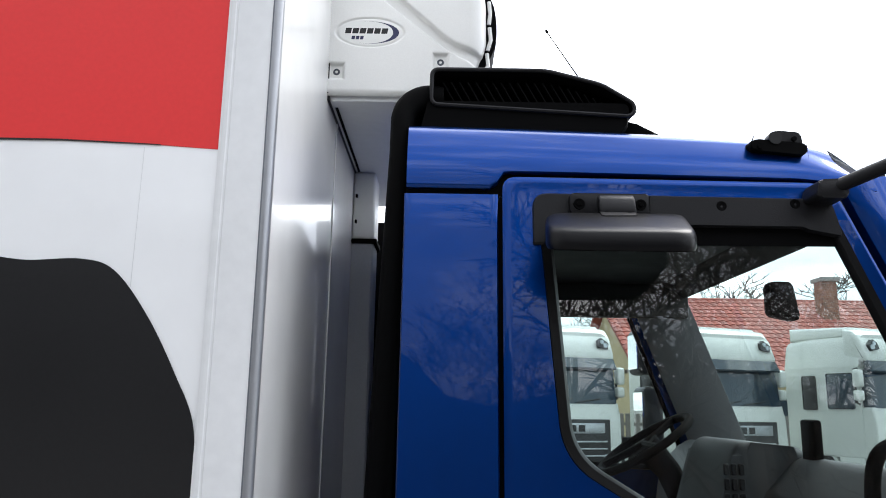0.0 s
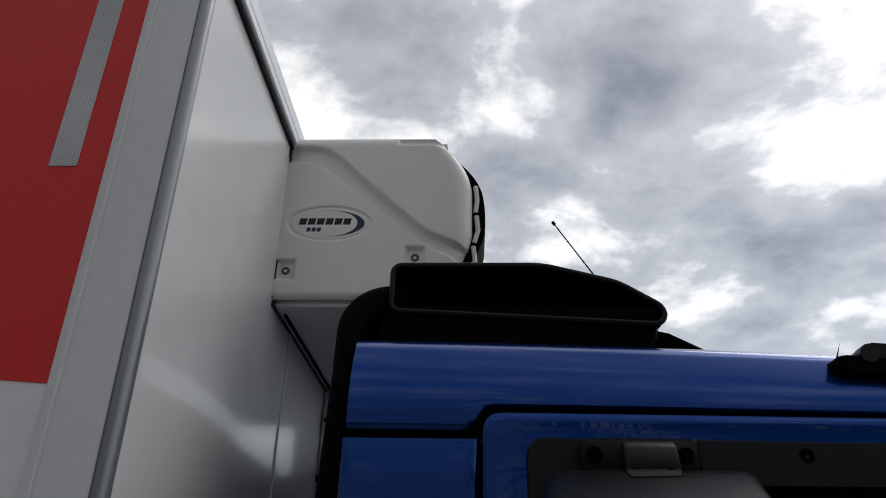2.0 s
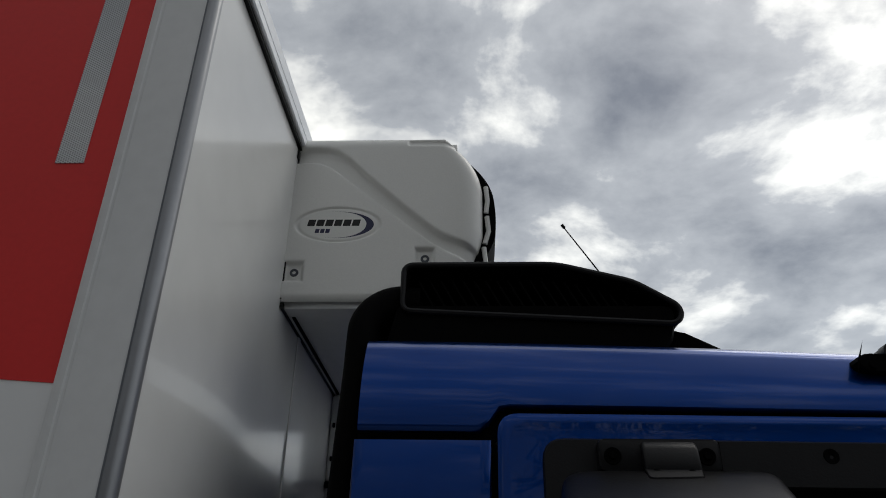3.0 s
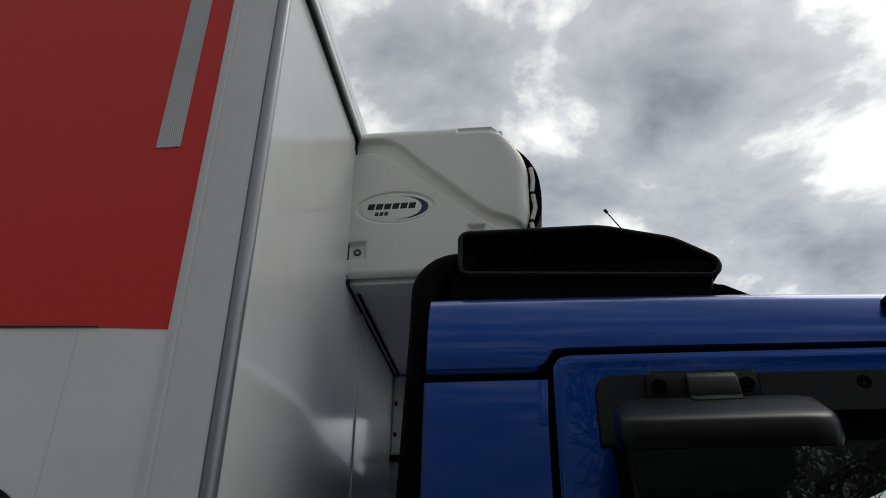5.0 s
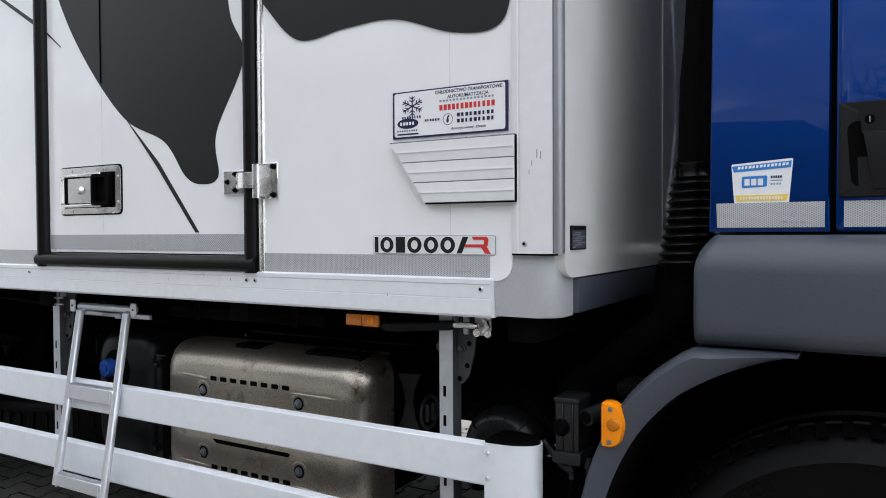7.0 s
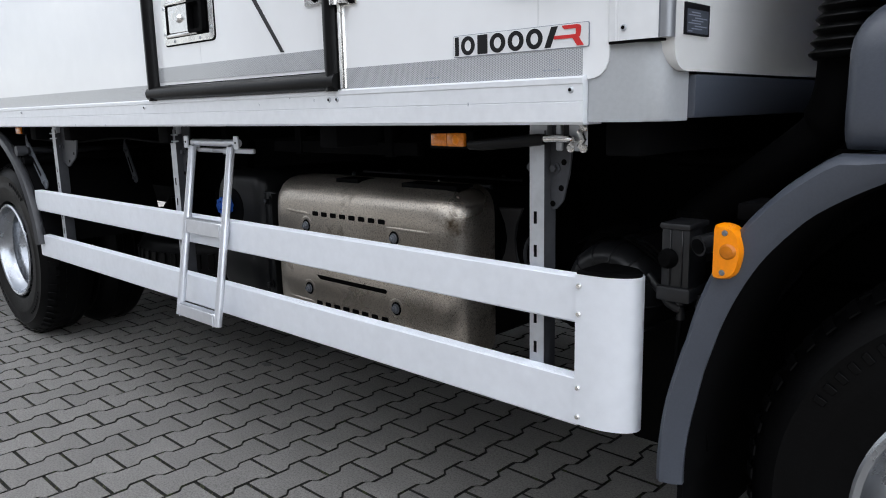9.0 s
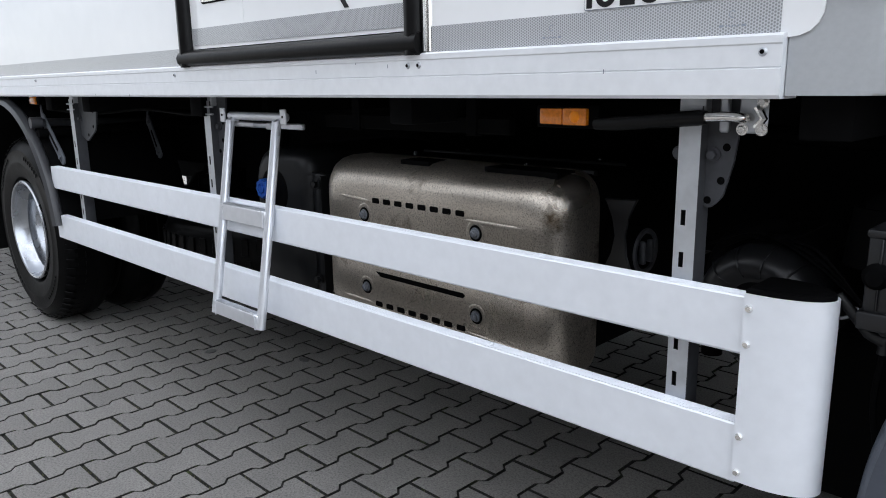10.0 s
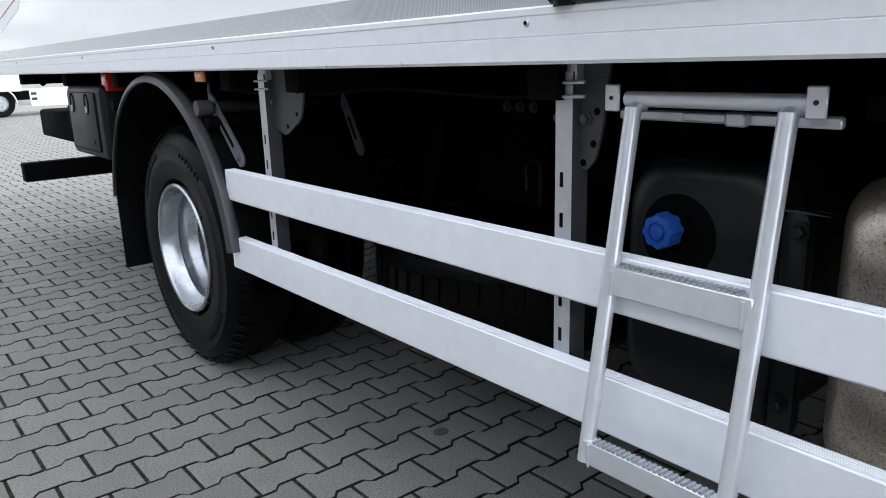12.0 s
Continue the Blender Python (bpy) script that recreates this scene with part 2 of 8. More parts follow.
M_AMBER = mat("amber_lens", (0.90, 0.265, 0.001), 0.30, spec=0.3, vary=0.1, scale=30, fine=160, coat=0.12)
M_BULB = mat("amber_bulb_shade", (0.52, 0.15, 0.003), 0.35, spec=0.3, vary=0.1, scale=60, fine=160, coat=0.1)
M_REDLENS = mat("red_lens", (0.65, 0.03, 0.02), 0.2, vary=0.1, scale=30, fine=120, coat=0.5)
M_TAPE = wavy(reflective_tape("silver_reflective_tape", 0.0044, (0.39, 0.40, 0.415)), 55, 0.0006, 3.0)
M_CAPBLUE = mat("blue_cap", (0.015, 0.085, 0.40), 0.4, vary=0.1, scale=40, fine=200)
M_TANK = mat("black_tank", (0.0055, 0.006, 0.007), 0.42, spec=0.3, vary=0.15, scale=6, fine=120)
M_GLASS = glassy("cab_glass", (0.72, 0.80, 0.79), 1.86)
M_INT = mat("grey_interior", (0.075, 0.078, 0.082), 0.6, vary=0.1, scale=6, fine=300, bump=0.0003)
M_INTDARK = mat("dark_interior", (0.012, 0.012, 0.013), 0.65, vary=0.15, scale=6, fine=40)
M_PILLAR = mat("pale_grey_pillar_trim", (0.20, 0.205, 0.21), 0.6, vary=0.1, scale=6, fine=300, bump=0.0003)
M_LINE = mat("joint_line", (0.64, 0.65, 0.66), 0.6)
M_STICK = mat("white_sticker", (0.82, 0.83, 0.85), 0.3, vary=0.03, scale=8, fine=60)
M_NAVY = mat("navy_print", (0.01, 0.012, 0.06), 0.35)
M_REDPR = mat("red_print", (0.6, 0.03, 0.03), 0.35)
M_SKYBL = mat("bright_blue_print", (0.02, 0.21, 0.60), 0.35)
M_YELLOW = mat("yellow_print", (0.85, 0.62, 0.10), 0.35)
M_GREYPR = mat("grey_print", (0.25, 0.28, 0.33), 0.4)
M_MIRROR = mat("mirror_glass", (0.9, 0.9, 0.9), 0.02, 1.0, vary=0.0)
M_FILTER = mat("filter_plastic", (0.011, 0.0113, 0.0125), 0.38, spec=0.4, vary=0.2, scale=9, fine=80)
M_GUSSET = mat("gusset_plate_paint", (0.050, 0.052, 0.058), 0.5, spec=0.3, vary=0.2, scale=9, fine=60, stain=(0.05, 0.05, 0.05), stain_at=0.66)
M_SHELL = mat("satin_mirror_shell", (0.004, 0.004, 0.0048), 0.34, spec=0.14, vary=0.1, scale=6, fine=300, bump=0.0002)
M_MARKER = mat("ribbed_amber_lens", (0.66, 0.19, 0.006), 0.25, vary=0.30, scale=70, fine=180, coat=0.6)
M_EDGE = mat("grey_joint_edge", (0.13, 0.14, 0.16), 0.5, vary=0.1, scale=5, fine=60)
M_STRIP = mat("smooth_grey_corner_strip", (0.27, 0.278, 0.295), 0.32, 0.45, vary=0.06, scale=3, fine=60)
M_GUARD = mat("black_mudguard_plastic", (0.042, 0.043, 0.047), 0.36, spec=0.45, vary=0.12, scale=5, fine=200)
M_LADDER = mat("ladder_aluminium", (0.68, 0.70, 0.74), 0.34, 0.6, vary=0.08, scale=6, fine=45, stain=(0.45, 0.47, 0.50), stain_at=0.66)

# ---------------------------------------------------------------- building helpers


def place(ob, parent):
    ob.parent = parent
    if parent is not None and parent.type == "EMPTY":
        ob.matrix_parent_inverse = Matrix.Translation(parent.location).inverted()


def smooth(me, angle=38):
    """Smooth shading, with edges sharper than the angle kept hard."""
    bm = bmesh.new()
    bm.from_mesh(me)
    for f in bm.faces:
        f.smooth = True
    limit = radians(angle)
    for e in bm.edges:
        e.smooth = len(e.link_faces) == 2 and e.calc_face_angle(0) < limit
    bm.to_mesh(me)
    bm.free()


def part(name, bm, material, parent=None, label="", angle=38, fix=True):
    if fix:
        bmesh.ops.recalc_face_normals(bm, faces=bm.faces[:])
    me = bpy.data.meshes.new(name)
    bm.to_mesh(me)
    bm.free()
    me.materials.append(material)
    smooth(me, angle)
    ob = new(name, me)
    if parent is not None:
        place(ob, parent)
    if label:
        tagged(ob, label)
    return ob


def thing(name, at, label, category, group="", kind=""):
    ob = new(name)
    ob.location = at
    ob.empty_display_size = 0.1
    return tagged(ob, label, category, group, kind)


def B():
    return bmesh.new()


def box(bm, x0, x1, y0, y1, z0, z1, bev=0.0, seg=2):
    vs = [bm.verts.new((x, y, z)) for x in (x0, x1) for y in (y0, y1) for z in (z0, z1)]
    fs = [bm.faces.new([vs[i] for i in f]) for f in ((0, 1, 3, 2), (4, 6, 7, 5), (0, 4, 5, 1), (2, 3, 7, 6), (0, 2, 6, 4), (1, 5, 7, 3))]
    if bev:
        es = list({e for f in fs for e in f.edges})
        bmesh.ops.bevel(bm, geom=es, offset=bev, segments=seg, profile=0.5, affect="EDGES")
    return bm


def along(axis, a, u, v):
    return {"x": (a, u, v), "y": (u, a, v), "z": (u, v, a)}[axis]


def prism(bm, pts, axis, a, b, bev=0.0, seg=2):
    """A polygon in the plane across the axis, pulled from a to b."""
    lo = [bm.verts.new(along(axis, a, *p)) for p in pts]
    hi = [bm.verts.new(along(axis, b, *p)) for p in pts]
    n = len(pts)
    f0, f1 = bm.faces.new(lo), bm.faces.new(hi[::-1])
    for i in range(n):
        bm.faces.new((lo[i], hi[i], hi[(i + 1) % n], lo[(i + 1) % n]))
    if bev:
        bmesh.ops.bevel(bm, geom=list({e for f in (f0, f1) for e in f.edges}), offset=bev, segments=seg, profile=0.5, affect="EDGES")
    return bm


def loops(bm, rings, closed=True, cap=False):
    """Quads between rings of points of equal length."""
    vv = [[bm.verts.new(p) for p in ring] for ring in rings]
    n = len(vv[0])
    for a, b in zip(vv, vv[1:]):
        for i in range(n if closed else n - 1):
            j = (i + 1) % n
            bm.faces.new((a[i], a[j], b[j], b[i]))
    if cap:
        bm.faces.new(vv[0][::-1])
        bm.faces.new(vv[-1])
    return bm


def tube(bm, path, r, seg=12, closed=False, cap=True, flatten=1.0):
    """A round bar along a path; r is one radius or one for each point."""
    pts = [Vector(p) for p in path]
    n = len(pts)
    rs = r if isinstance(r, (list, tuple)) else [r] * n
    up = None
    rings = []
    for i, p in enumerate(pts):
        a = pts[(i - 1) % n] if closed or i else p
        b = pts[(i + 1) % n] if closed or i < n - 1 else p
        t = (b - a).normalized()
        if up is None:
            up = t.orthogonal().normalized()
        up = (up - t * up.dot(t)).normalized()
        side = t.cross(up)
        rings.append([p + (up * math.cos(k * 2 * math.pi / seg) + side * math.sin(k * 2 * math.pi / seg) * flatten) * rs[i] for k in range(seg)])
    if closed:
        rings.append(rings[0])
        loops(bm, rings)
        bmesh.ops.remove_doubles(bm, verts=bm.verts[:], dist=1e-6)
    else:
        loops(bm, rings, cap=cap)
    return bm


def lathe(bm, profile, at, axis="y", seg=48, sweep=360.0, start=0.0):
    """A profile of (radius, place along the axis) turned round the axis."""
    n = seg if sweep >= 360 else seg + 1
    rings = []
    for r, h in profile:
        ring = []
        for k in range(n):
            a = radians(start + sweep * k / seg)
            ring.append(Vector(at) + Vector(along(axis, h, r * math.cos(a), r * math.sin(a))))
        rings.append(ring)
    loops(bm, rings, closed=sweep >= 360)
    return bm


def rounded(corners, arc=6, edge=1):
    """The outline of a polygon of (u, v, radius) corners with rounded corners."""
    out = []
    n = len(corners)
    ends = []
    for i in range(n):
        p, a, b = Vector(corners[i][:2]), Vector(corners[i - 1][:2]), Vector(corners[(i + 1) % n][:2])
        d1, d2 = (a - p).normalized(), (b - p).normalized()
        half = math.acos(max(-1, min(1, d1.dot(d2)))) / 2
        cut = corners[i][2] / math.tan(half)
        s, e = p + d1 * cut, p + d2 * cut
        ends.append([s * (1 - t) ** 2 + p * 2 * t * (1 - t) + e * t * t for t in (k / arc for k in range(arc + 1))])
    for i in range(n):
        out += [tuple(q) for q in ends[i]]
        e, s = ends[i][-1], ends[(i + 1) % n][0]
        for k in range(1, edge):
            out.append(tuple(e.lerp(s, k / edge)))
    return out


def blob(control, steps=8):
    """A smooth closed outline through a few control points."""
    out = []
    n = len(control)
    for i in range(n):
        p0, p1, p2, p3 = (Vector(control[(i + k - 1) % n]) for k in range(4))
        for s in range(steps):
            t = s / steps
            out.append(tuple(0.5 * (2 * p1 + (p2 - p0) * t + (2 * p0 - 5 * p1 + 4 * p2 - p3) * t * t + (3 * p1 - p0 - 3 * p2 + p3) * t ** 3)))
    return out


def bend(control, steps=8):
    """A smooth open path through control points."""
    c = [Vector(p) for p in control]
    c = [c[0] * 2 - c[1]] + c + [c[-1] * 2 - c[-2]]
    out = []
    for i in range(1, len(c) - 2):
        for s in range(steps):
            t = s / steps
            p0, p1, p2, p3 = c[i - 1:i + 3]
            out.append(0.5 * (2 * p1 + (p2 - p0) * t + (2 * p0 - 5 * p1 + 4 * p2 - p3) * t * t + (3 * p1 - p0 - 3 * p2 + p3) * t ** 3))
    out.append(c[-2])
    return out


def word(name, text, size, at, rot, material, parent, depth=0.0004, squeeze=1.0, shear=0.0, bold=0.0):
    """Lettering as a mesh."""
    cu = bpy.data.curves.new(name, "FONT")
    cu.body, cu.size, cu.extrude, cu.shear, cu.offset = text, size, depth, shear, bold
    cu.align_x, cu.align_y = "CENTER", "CENTER"
    cu.resolution_u = 3
    tmp = bpy.data.objects.new(name, cu)
    scene.collection.objects.link(tmp)
    bpy.context.view_layer.update()
    me = bpy.data.meshes.new_from_object(tmp.evaluated_get(bpy.context.evaluated_depsgraph_get()))
    bpy.data.objects.remove(tmp)
    me.transform(pose(*at, *rot) @ Matrix.Diagonal((squeeze, 1, 1, 1)))
    me.materials.clear()
    me.materials.append(material)
    ob = new(name, me)
    place(ob, parent)
    return ob


SIDE = (90, 0, 0)   # letters on the truck's side, read from the yard


def bars(name, x0, x1, z0, z1, y, count, material, parent, gap=0.3, lo=0.6):
    """Unreadable or private writing: short plain bars in a row."""
    bm = B()
    step = (x1 - x0) / count
    for i in range(count):
        w = step * (1 - gap) * random.uniform(lo, 1)
        box(bm, x0 + i * step, x0 + i * step + w, y - 0.0004, y, z0, z1)
    return part(name, bm, material, parent)


def bolt(bm, x, y, z, r=0.009, depth=0.008, axis="y", sign=-1):
    """A hexagon head on a washer."""
    prism(bm, [(x + r * 1.5 * math.cos(k * math.pi / 6), z + r * 1.5 * math.sin(k * math.pi / 6)) for k in range(12)], "y", y, y + sign * depth * 0.3)
    prism(bm, [(x + r * math.cos(k * math.pi / 3), z + r * math.sin(k * math.pi / 3)) for k in range(6)], "y", y + sign * depth * 0.3, y + sign * depth, 0.001, 1)
    return bm

# ---------------------------------------------------------------- the refrigerated truck: cargo box
truck = thing("refrigerated_truck", (-3.0, 1.2, 0.0), "blue-cab refrigerated truck with white box body on grey paving", "truck")

BOX_X0, BOX_X1, BOX_W, BOX_Z0, BOX_Z1 = -7.05, -0.20, 2.45, 1.10, 3.33

# side panels with a rounded lower corner beside the corner casting
bm = prism(B(), rounded([(-0.309, 1.166, 0.045), (-0.309, 3.295, 0.001), (-1.004, 3.295, 0.001), (-1.004, 1.166, 0.001)], 5), "y", 0.0, 0.05)
panel_front = part("side_panel", bm, M_WHITE, truck, "glossy white panel with red and black film")
panel_rear = part("side_panel", box(B(), BOX_X0, -1.976, 0.0, 0.05, 1.166, 3.295), M_WHITE, truck, "glossy white panel with red film")
part("side_panel", box(B(), BOX_X0, -0.25, BOX_W - 0.05, BOX_W, 1.166, 3.295), M_WHITE, truck)
part("side_panel", box(B(), -1.976, -1.004, 0.001, 0.05, 3.074, 3.295), M_WHITE, truck)
part("rear_wall", box(B(), BOX_X0 - 0.05, BOX_X0, 0.0, BOX_W, 1.12, 3.30, 0.004), M_WHITE, truck)
part("box_roof", box(B(), BOX_X0, -0.21, 0.02, BOX_W - 0.02, 3.33, 3.355), M_WHITE, truck)
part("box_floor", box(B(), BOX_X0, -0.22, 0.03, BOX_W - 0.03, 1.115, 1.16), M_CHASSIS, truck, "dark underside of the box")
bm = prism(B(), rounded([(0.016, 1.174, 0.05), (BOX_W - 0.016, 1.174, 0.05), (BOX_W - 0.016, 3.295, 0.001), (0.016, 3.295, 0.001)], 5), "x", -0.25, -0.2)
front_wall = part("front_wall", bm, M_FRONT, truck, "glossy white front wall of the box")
for y in (0.80, 1.62):
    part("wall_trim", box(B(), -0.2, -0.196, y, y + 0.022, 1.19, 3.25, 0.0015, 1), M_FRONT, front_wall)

# top rails with a black joint under them
part("roof_rail", box(B(), BOX_X0, -0.21, -0.010, 0.04, 3.3, 3.367, 0.006), M_ALU, truck, "aluminium roof rail")
part("roof_rail", box(B(), BOX_X0, -0.21, BOX_W - 0.04, BOX_W + 0.01, 3.3, 3.367, 0.006), M_ALU, truck)
rail_prof = [(-0.215, 3.299), (-0.186, 3.299), (-0.183, 3.302), (-0.183, 3.322), (-0.185, 3.324), (-0.183, 3.326), (-0.183, 3.356), (-0.187, 3.360), (-0.187, 3.371), (-0.191, 3.376), (-0.215, 3.376)]
part("roof_rail", loops(B(), [[(x, y, z) for x, z in rail_prof] for y in (0.02, BOX_W - 0.02)], cap=True), M_ALU, truck, "aluminium roof rail", 20)
part("joint_seal", box(B(), -0.215, -0.1915, 0.03, BOX_W - 0.03, 3.290, 3.2995), M_RUBBER, truck)

# corner posts: flat aluminium face that turns round into the front
for s in (1, -1):
    y_ = (lambda v: v) if s == 1 else (lambda v: BOX_W - v)
    pts = [(-0.309, -0.004), (-0.304, -0.0065), (-0.300, -0.008), (-0.294, -0.0085), (-0.292, -0.007), (-0.289, -0.007), (-0.287, -0.0085), (-0.268, -0.0088), (-0.25, -0.0086), (-0.232, -0.0078), (-0.214, -0.006)]
    bead = [(-0.214, -0.0066)] + [(-0.214 + 0.0155 * math.sin(radians(a)), 0.0105 - 0.0170 * math.cos(radians(a))) for a in range(10, 91, 10)] + [(-0.1985, 0.0155), (-0.206, 0.0155), (-0.214, 0.004)]
    pts += [(-0.2145, 0.0158), (-0.25, 0.0158), (-0.309, 0.0158)]
    post = part("corner_post", prism(B(), [(x, y_(v)) for x, v in pts], "z", 1.2255, 3.295), M_POST, truck, "white-coated rounded corner post", 30)
    if s == 1:
        part("post_seam", prism(B(), [(x * 0.999 - 0.0003, v + 0.0008) for x, v in pts], "z", 1.2215, 1.226), M_BLACK, post)
        part("post_edge", prism(B(), bead, "z", 1.226, 3.285), M_STRIP, post, "smooth grey bead along the post", 50)
        part("bead_joint", box(B(), -0.2165, -0.2138, -0.0072, -0.004, 1.226, 3.285), M_EDGE, post)
        for z in (1.246,):
            part("post_rivet", lathe(B(), [(0.0, -0.012), (0.005, -0.0115), (0.006, -0.009), (0.0065, -0.0075)], (-0.278, 0, z), "y", 14), M_GALV, post)
            part("rivet_socket", lathe(B(), [(0.0, -0.0126), (0.0030, -0.0124), (0.0034, -0.0110)], (-0.278, 0, z), "y", 10), M_BLACK, post)
        for z, x, w, h in ((1.418, -0.243, 0.002, 0.016), (1.420, -0.251, 0.002, 0.018), (1.405, -0.262, 0.0015, 0.012), (1.388, -0.268, 0.0015, 0.010)):
            part("scuff_mark", box(B(), x, x + w, -0.0088, -0.0079, z, z + h), M_GREYPR, post)
    part("corner_casting", prism(B(), rounded([(-0.352, y_(0.003), 0.001), (-0.213, y_(0.003), 0.045), (-0.213, y_(0.10), 0.001), (-0.352, y_(0.10), 0.001)][::s], 8), "z", 1.092, 1.222, 0.004), M_CAST, truck, "grey moulded corner piece")

# base rail along the side with two fine grooves and rivets, and across the front
for s in (1, -1):
    y_ = (lambda v: v) if s == 1 else (lambda v: BOX_W - v)
    prof = [(0.05, 1.088), (-0.008, 1.088), (-0.012, 1.093), (-0.012, 1.127), (-0.010, 1.1285), (-0.012, 1.13), (-0.012, 1.158), (-0.0135, 1.16), (-0.0135, 1.169), (-0.010, 1.172), (0.0, 1.173), (0.05, 1.173)]
    rail = part("base_rail", prism(B(), [(y_(a), b) for a, b in prof], "x", BOX_X0, -0.353), M_ALU, truck, "aluminium base rail with fine grooves", 20)
    if s == 1:
        for x in (-0.378, -1.03, -1.06, -2.03, -3.2, -4.5, -5.8):
            part("rail_rivet", lathe(B(), [(0.0, -0.0155), (0.004, -0.015), (0.006, -0.0125), (0.0065, -0.0118)], (x, 0, 1.149), "y", 14), M_GALV, rail)
            part("rivet_socket", lathe(B(), [(0.0, -0.0161), (0.0030, -0.0159), (0.0034, -0.0145)], (x, 0, 1.149), "y", 10), M_BLACK, rail)
        for x, z in ((-1.12, 1.146), (-1.22, 1.155), (-1.36, 1.14), (-0.62, 1.125), (-1.85, 1.16), (-2.35, 1.090), (-2.62, 1.090)):
            part("dirt_mark", box(B(), x, x + 0.0016, -0.0124, -0.0116, z, z + 0.007), M_GREYPR, rail)
part("front_base_rail", box(B(), -0.24, -0.200, 0.10, BOX_W - 0.10, 1.096, 1.17, 0.004), M_GREY, truck, "dark front base rail")

# films on the side: red band above, black patches below
LAYER = 0.0012


def film(name, outline, level, material, parent, label=""):
    return part(name, prism(B(), outline, "y", -LAYER * level, -LAYER * (level - 1) + 0.0004), material, parent, label)


EDGE_X = (-1.358, -1.256, -1.156, -1.06, -0.994, -0.895, -0.79, -0.626, -0.448, -0.308)
EDGE_Z = (2.452, 2.471, 2.483, 2.494, 2.497, 2.505, 2.512, 2.511, 2.504, 2.495)


def red_edge(x):
    """Lower edge of the red band, which arches over the panel and falls away to the back."""
    return float(np.interp(x, EDGE_X, EDGE_Z))


xs = [-0.31 - 0.69 * k / 24 for k in range(25)]
film("red_film", [(x, red_edge(x)) for x in xs] + [(-1.0, 3.285), (-0.31, 3.285)], 1, M_RED, panel_front, "red film")
bm = B()
mid_x = [x for x in xs if x < -0.42]
prism(bm, [(x, red_edge(x) + 0.001) for x in mid_x] + [(x, red_edge(x) - 0.0008 - 0.0035 * min(1, (-0.42 - x) / 0.5)) for x in mid_x[::-1]], "y", -LAYER * 2.2, -LAYER)
part("black_line", bm, M_FILM, panel_front)
patch = blob([(-1.13, 2.08), (-1.137, 2.215), (-1.121, 2.290), (-1.05, 2.317), (-0.947, 2.303), (-0.84, 2.269), (-0.74, 2.271), (-0.66, 2.264), (-0.558, 2.268), (-0.492, 2.247), (-0.423, 2.165), (-0.358, 2.053), (-0.312, 1.944), (-0.3105, 1.769), (-0.345, 1.701), (-0.45, 1.704), (-0.60, 1.754), (-0.74, 1.754), (-0.885, 1.745), (-0.99, 1.839), (-1.06, 1.939)])
film("black_patch", patch, 3, M_FILM, panel_front, "black patch of film")
for z0, z1 in ((1.227, 1.705), (2.215, 2.497)):
    part("panel_seam", box(B(), -0.4583, -0.4572, -0.0006, 0.0, z0, z1), M_LINE, panel_front)
part("reflective_strip", box(B(), -0.401, -0.356, -LAYER * 2.4, -LAYER, 2.844, 3.24), M_TAPE, panel_front, "silver reflective tape")
part("reflective_strip", box(B(), -1.003, -0.362, -LAYER * 1.5, 0, 1.1715, 1.2195), M_TAPE, panel_front, "silver reflective tape")
part("reflective_strip", box(B(), BOX_X0 + 0.02, -1.985, -LAYER * 1.5, 0, 1.1715, 1.2195), M_TAPE, panel_rear, "silver reflective tape")
film("red_film", [(-1.98, 2.42), (-1.98, 3.285), (-3.6, 3.285), (-3.6, 2.62), (-2.6, 2.50)], 1, M_RED, panel_rear, "red film")
film("black_patch", blob([(-1.985, 2.368), (-1.985, 2.62), (-2.25, 2.75), (-2.6, 2.66), (-2.7, 2.56), (-2.4, 2.52), (-2.13, 2.468), (-2.05, 2.405)]), 2, M_FILM, panel_rear, "black patch of film")
decal = part("decal", prism(B(), [(-6.95, 1.27), (-6.12, 1.325), (-5.62, 1.405), (-5.56, 1.44), (-5.56, 2.10), (-6.95, 2.10)], "y", -LAYER * 1.2, 0), M_STICK, panel_rear, "pale film picture with a thin red line")
part("decal_line", prism(B(), [(-6.95, 1.335), (-6.14, 1.382), (-5.60, 1.462), (-5.60, 1.470), (-6.14, 1.390), (-6.95, 1.343)], "y", -LAYER * 1.8, -LAYER), M_REDPR, decal)
part("whisker_line", prism(B(), [(-1.985, 1.935), (-2.20, 2.06), (-2.22, 2.075), (-2.20, 2.072), (-1.985, 1.95)], "y", -LAYER * 1.5, 0), M_FILM, panel_rear)

upper = part("side_panel_film", box(B(), -1.975, -1.004, -0.0002, 0.002, 3.096, 3.288), M_RED, panel_front, "red film")

# ---- side door with its rubber frame, hinges and sunk latch
door = part("side_door", box(B(), -1.935, -1.055, 0.0, 0.05, 1.215, 3.035), M_WHITE, truck, "white side door with black rubber frame")


def seal(name, pts, axis, a, b):
    return part(name, prism(B(), pts, axis, a, b), M_RUBBER, door)


hump = [(0.0, 0.0), (0.002, -0.018), (0.010, -0.026), (0.024, -0.028), (0.036, -0.022), (0.042, -0.008), (0.042, 0.0)]
part("door_seal", prism(B(), [(-1.064 + a, b) for a, b in hump], "z", 1.168, 3.072), M_RUBBER, door, "black rubber door seal", 50)
part("door_seal", prism(B(), [(-1.974 + a, b) for a, b in hump], "z", 1.168, 3.072), M_RUBBER, door, "", 50)
part("door_seal", prism(B(), [(b * 1.15, 1.17 + a) for a, b in hump], "x", -1.974, -1.022), M_RUBBER, door, "", 50)
part("door_seal", prism(B(), [(b, 3.030 + a) for a, b in hump], "x", -1.974, -1.022), M_RUBBER, door, "", 50)
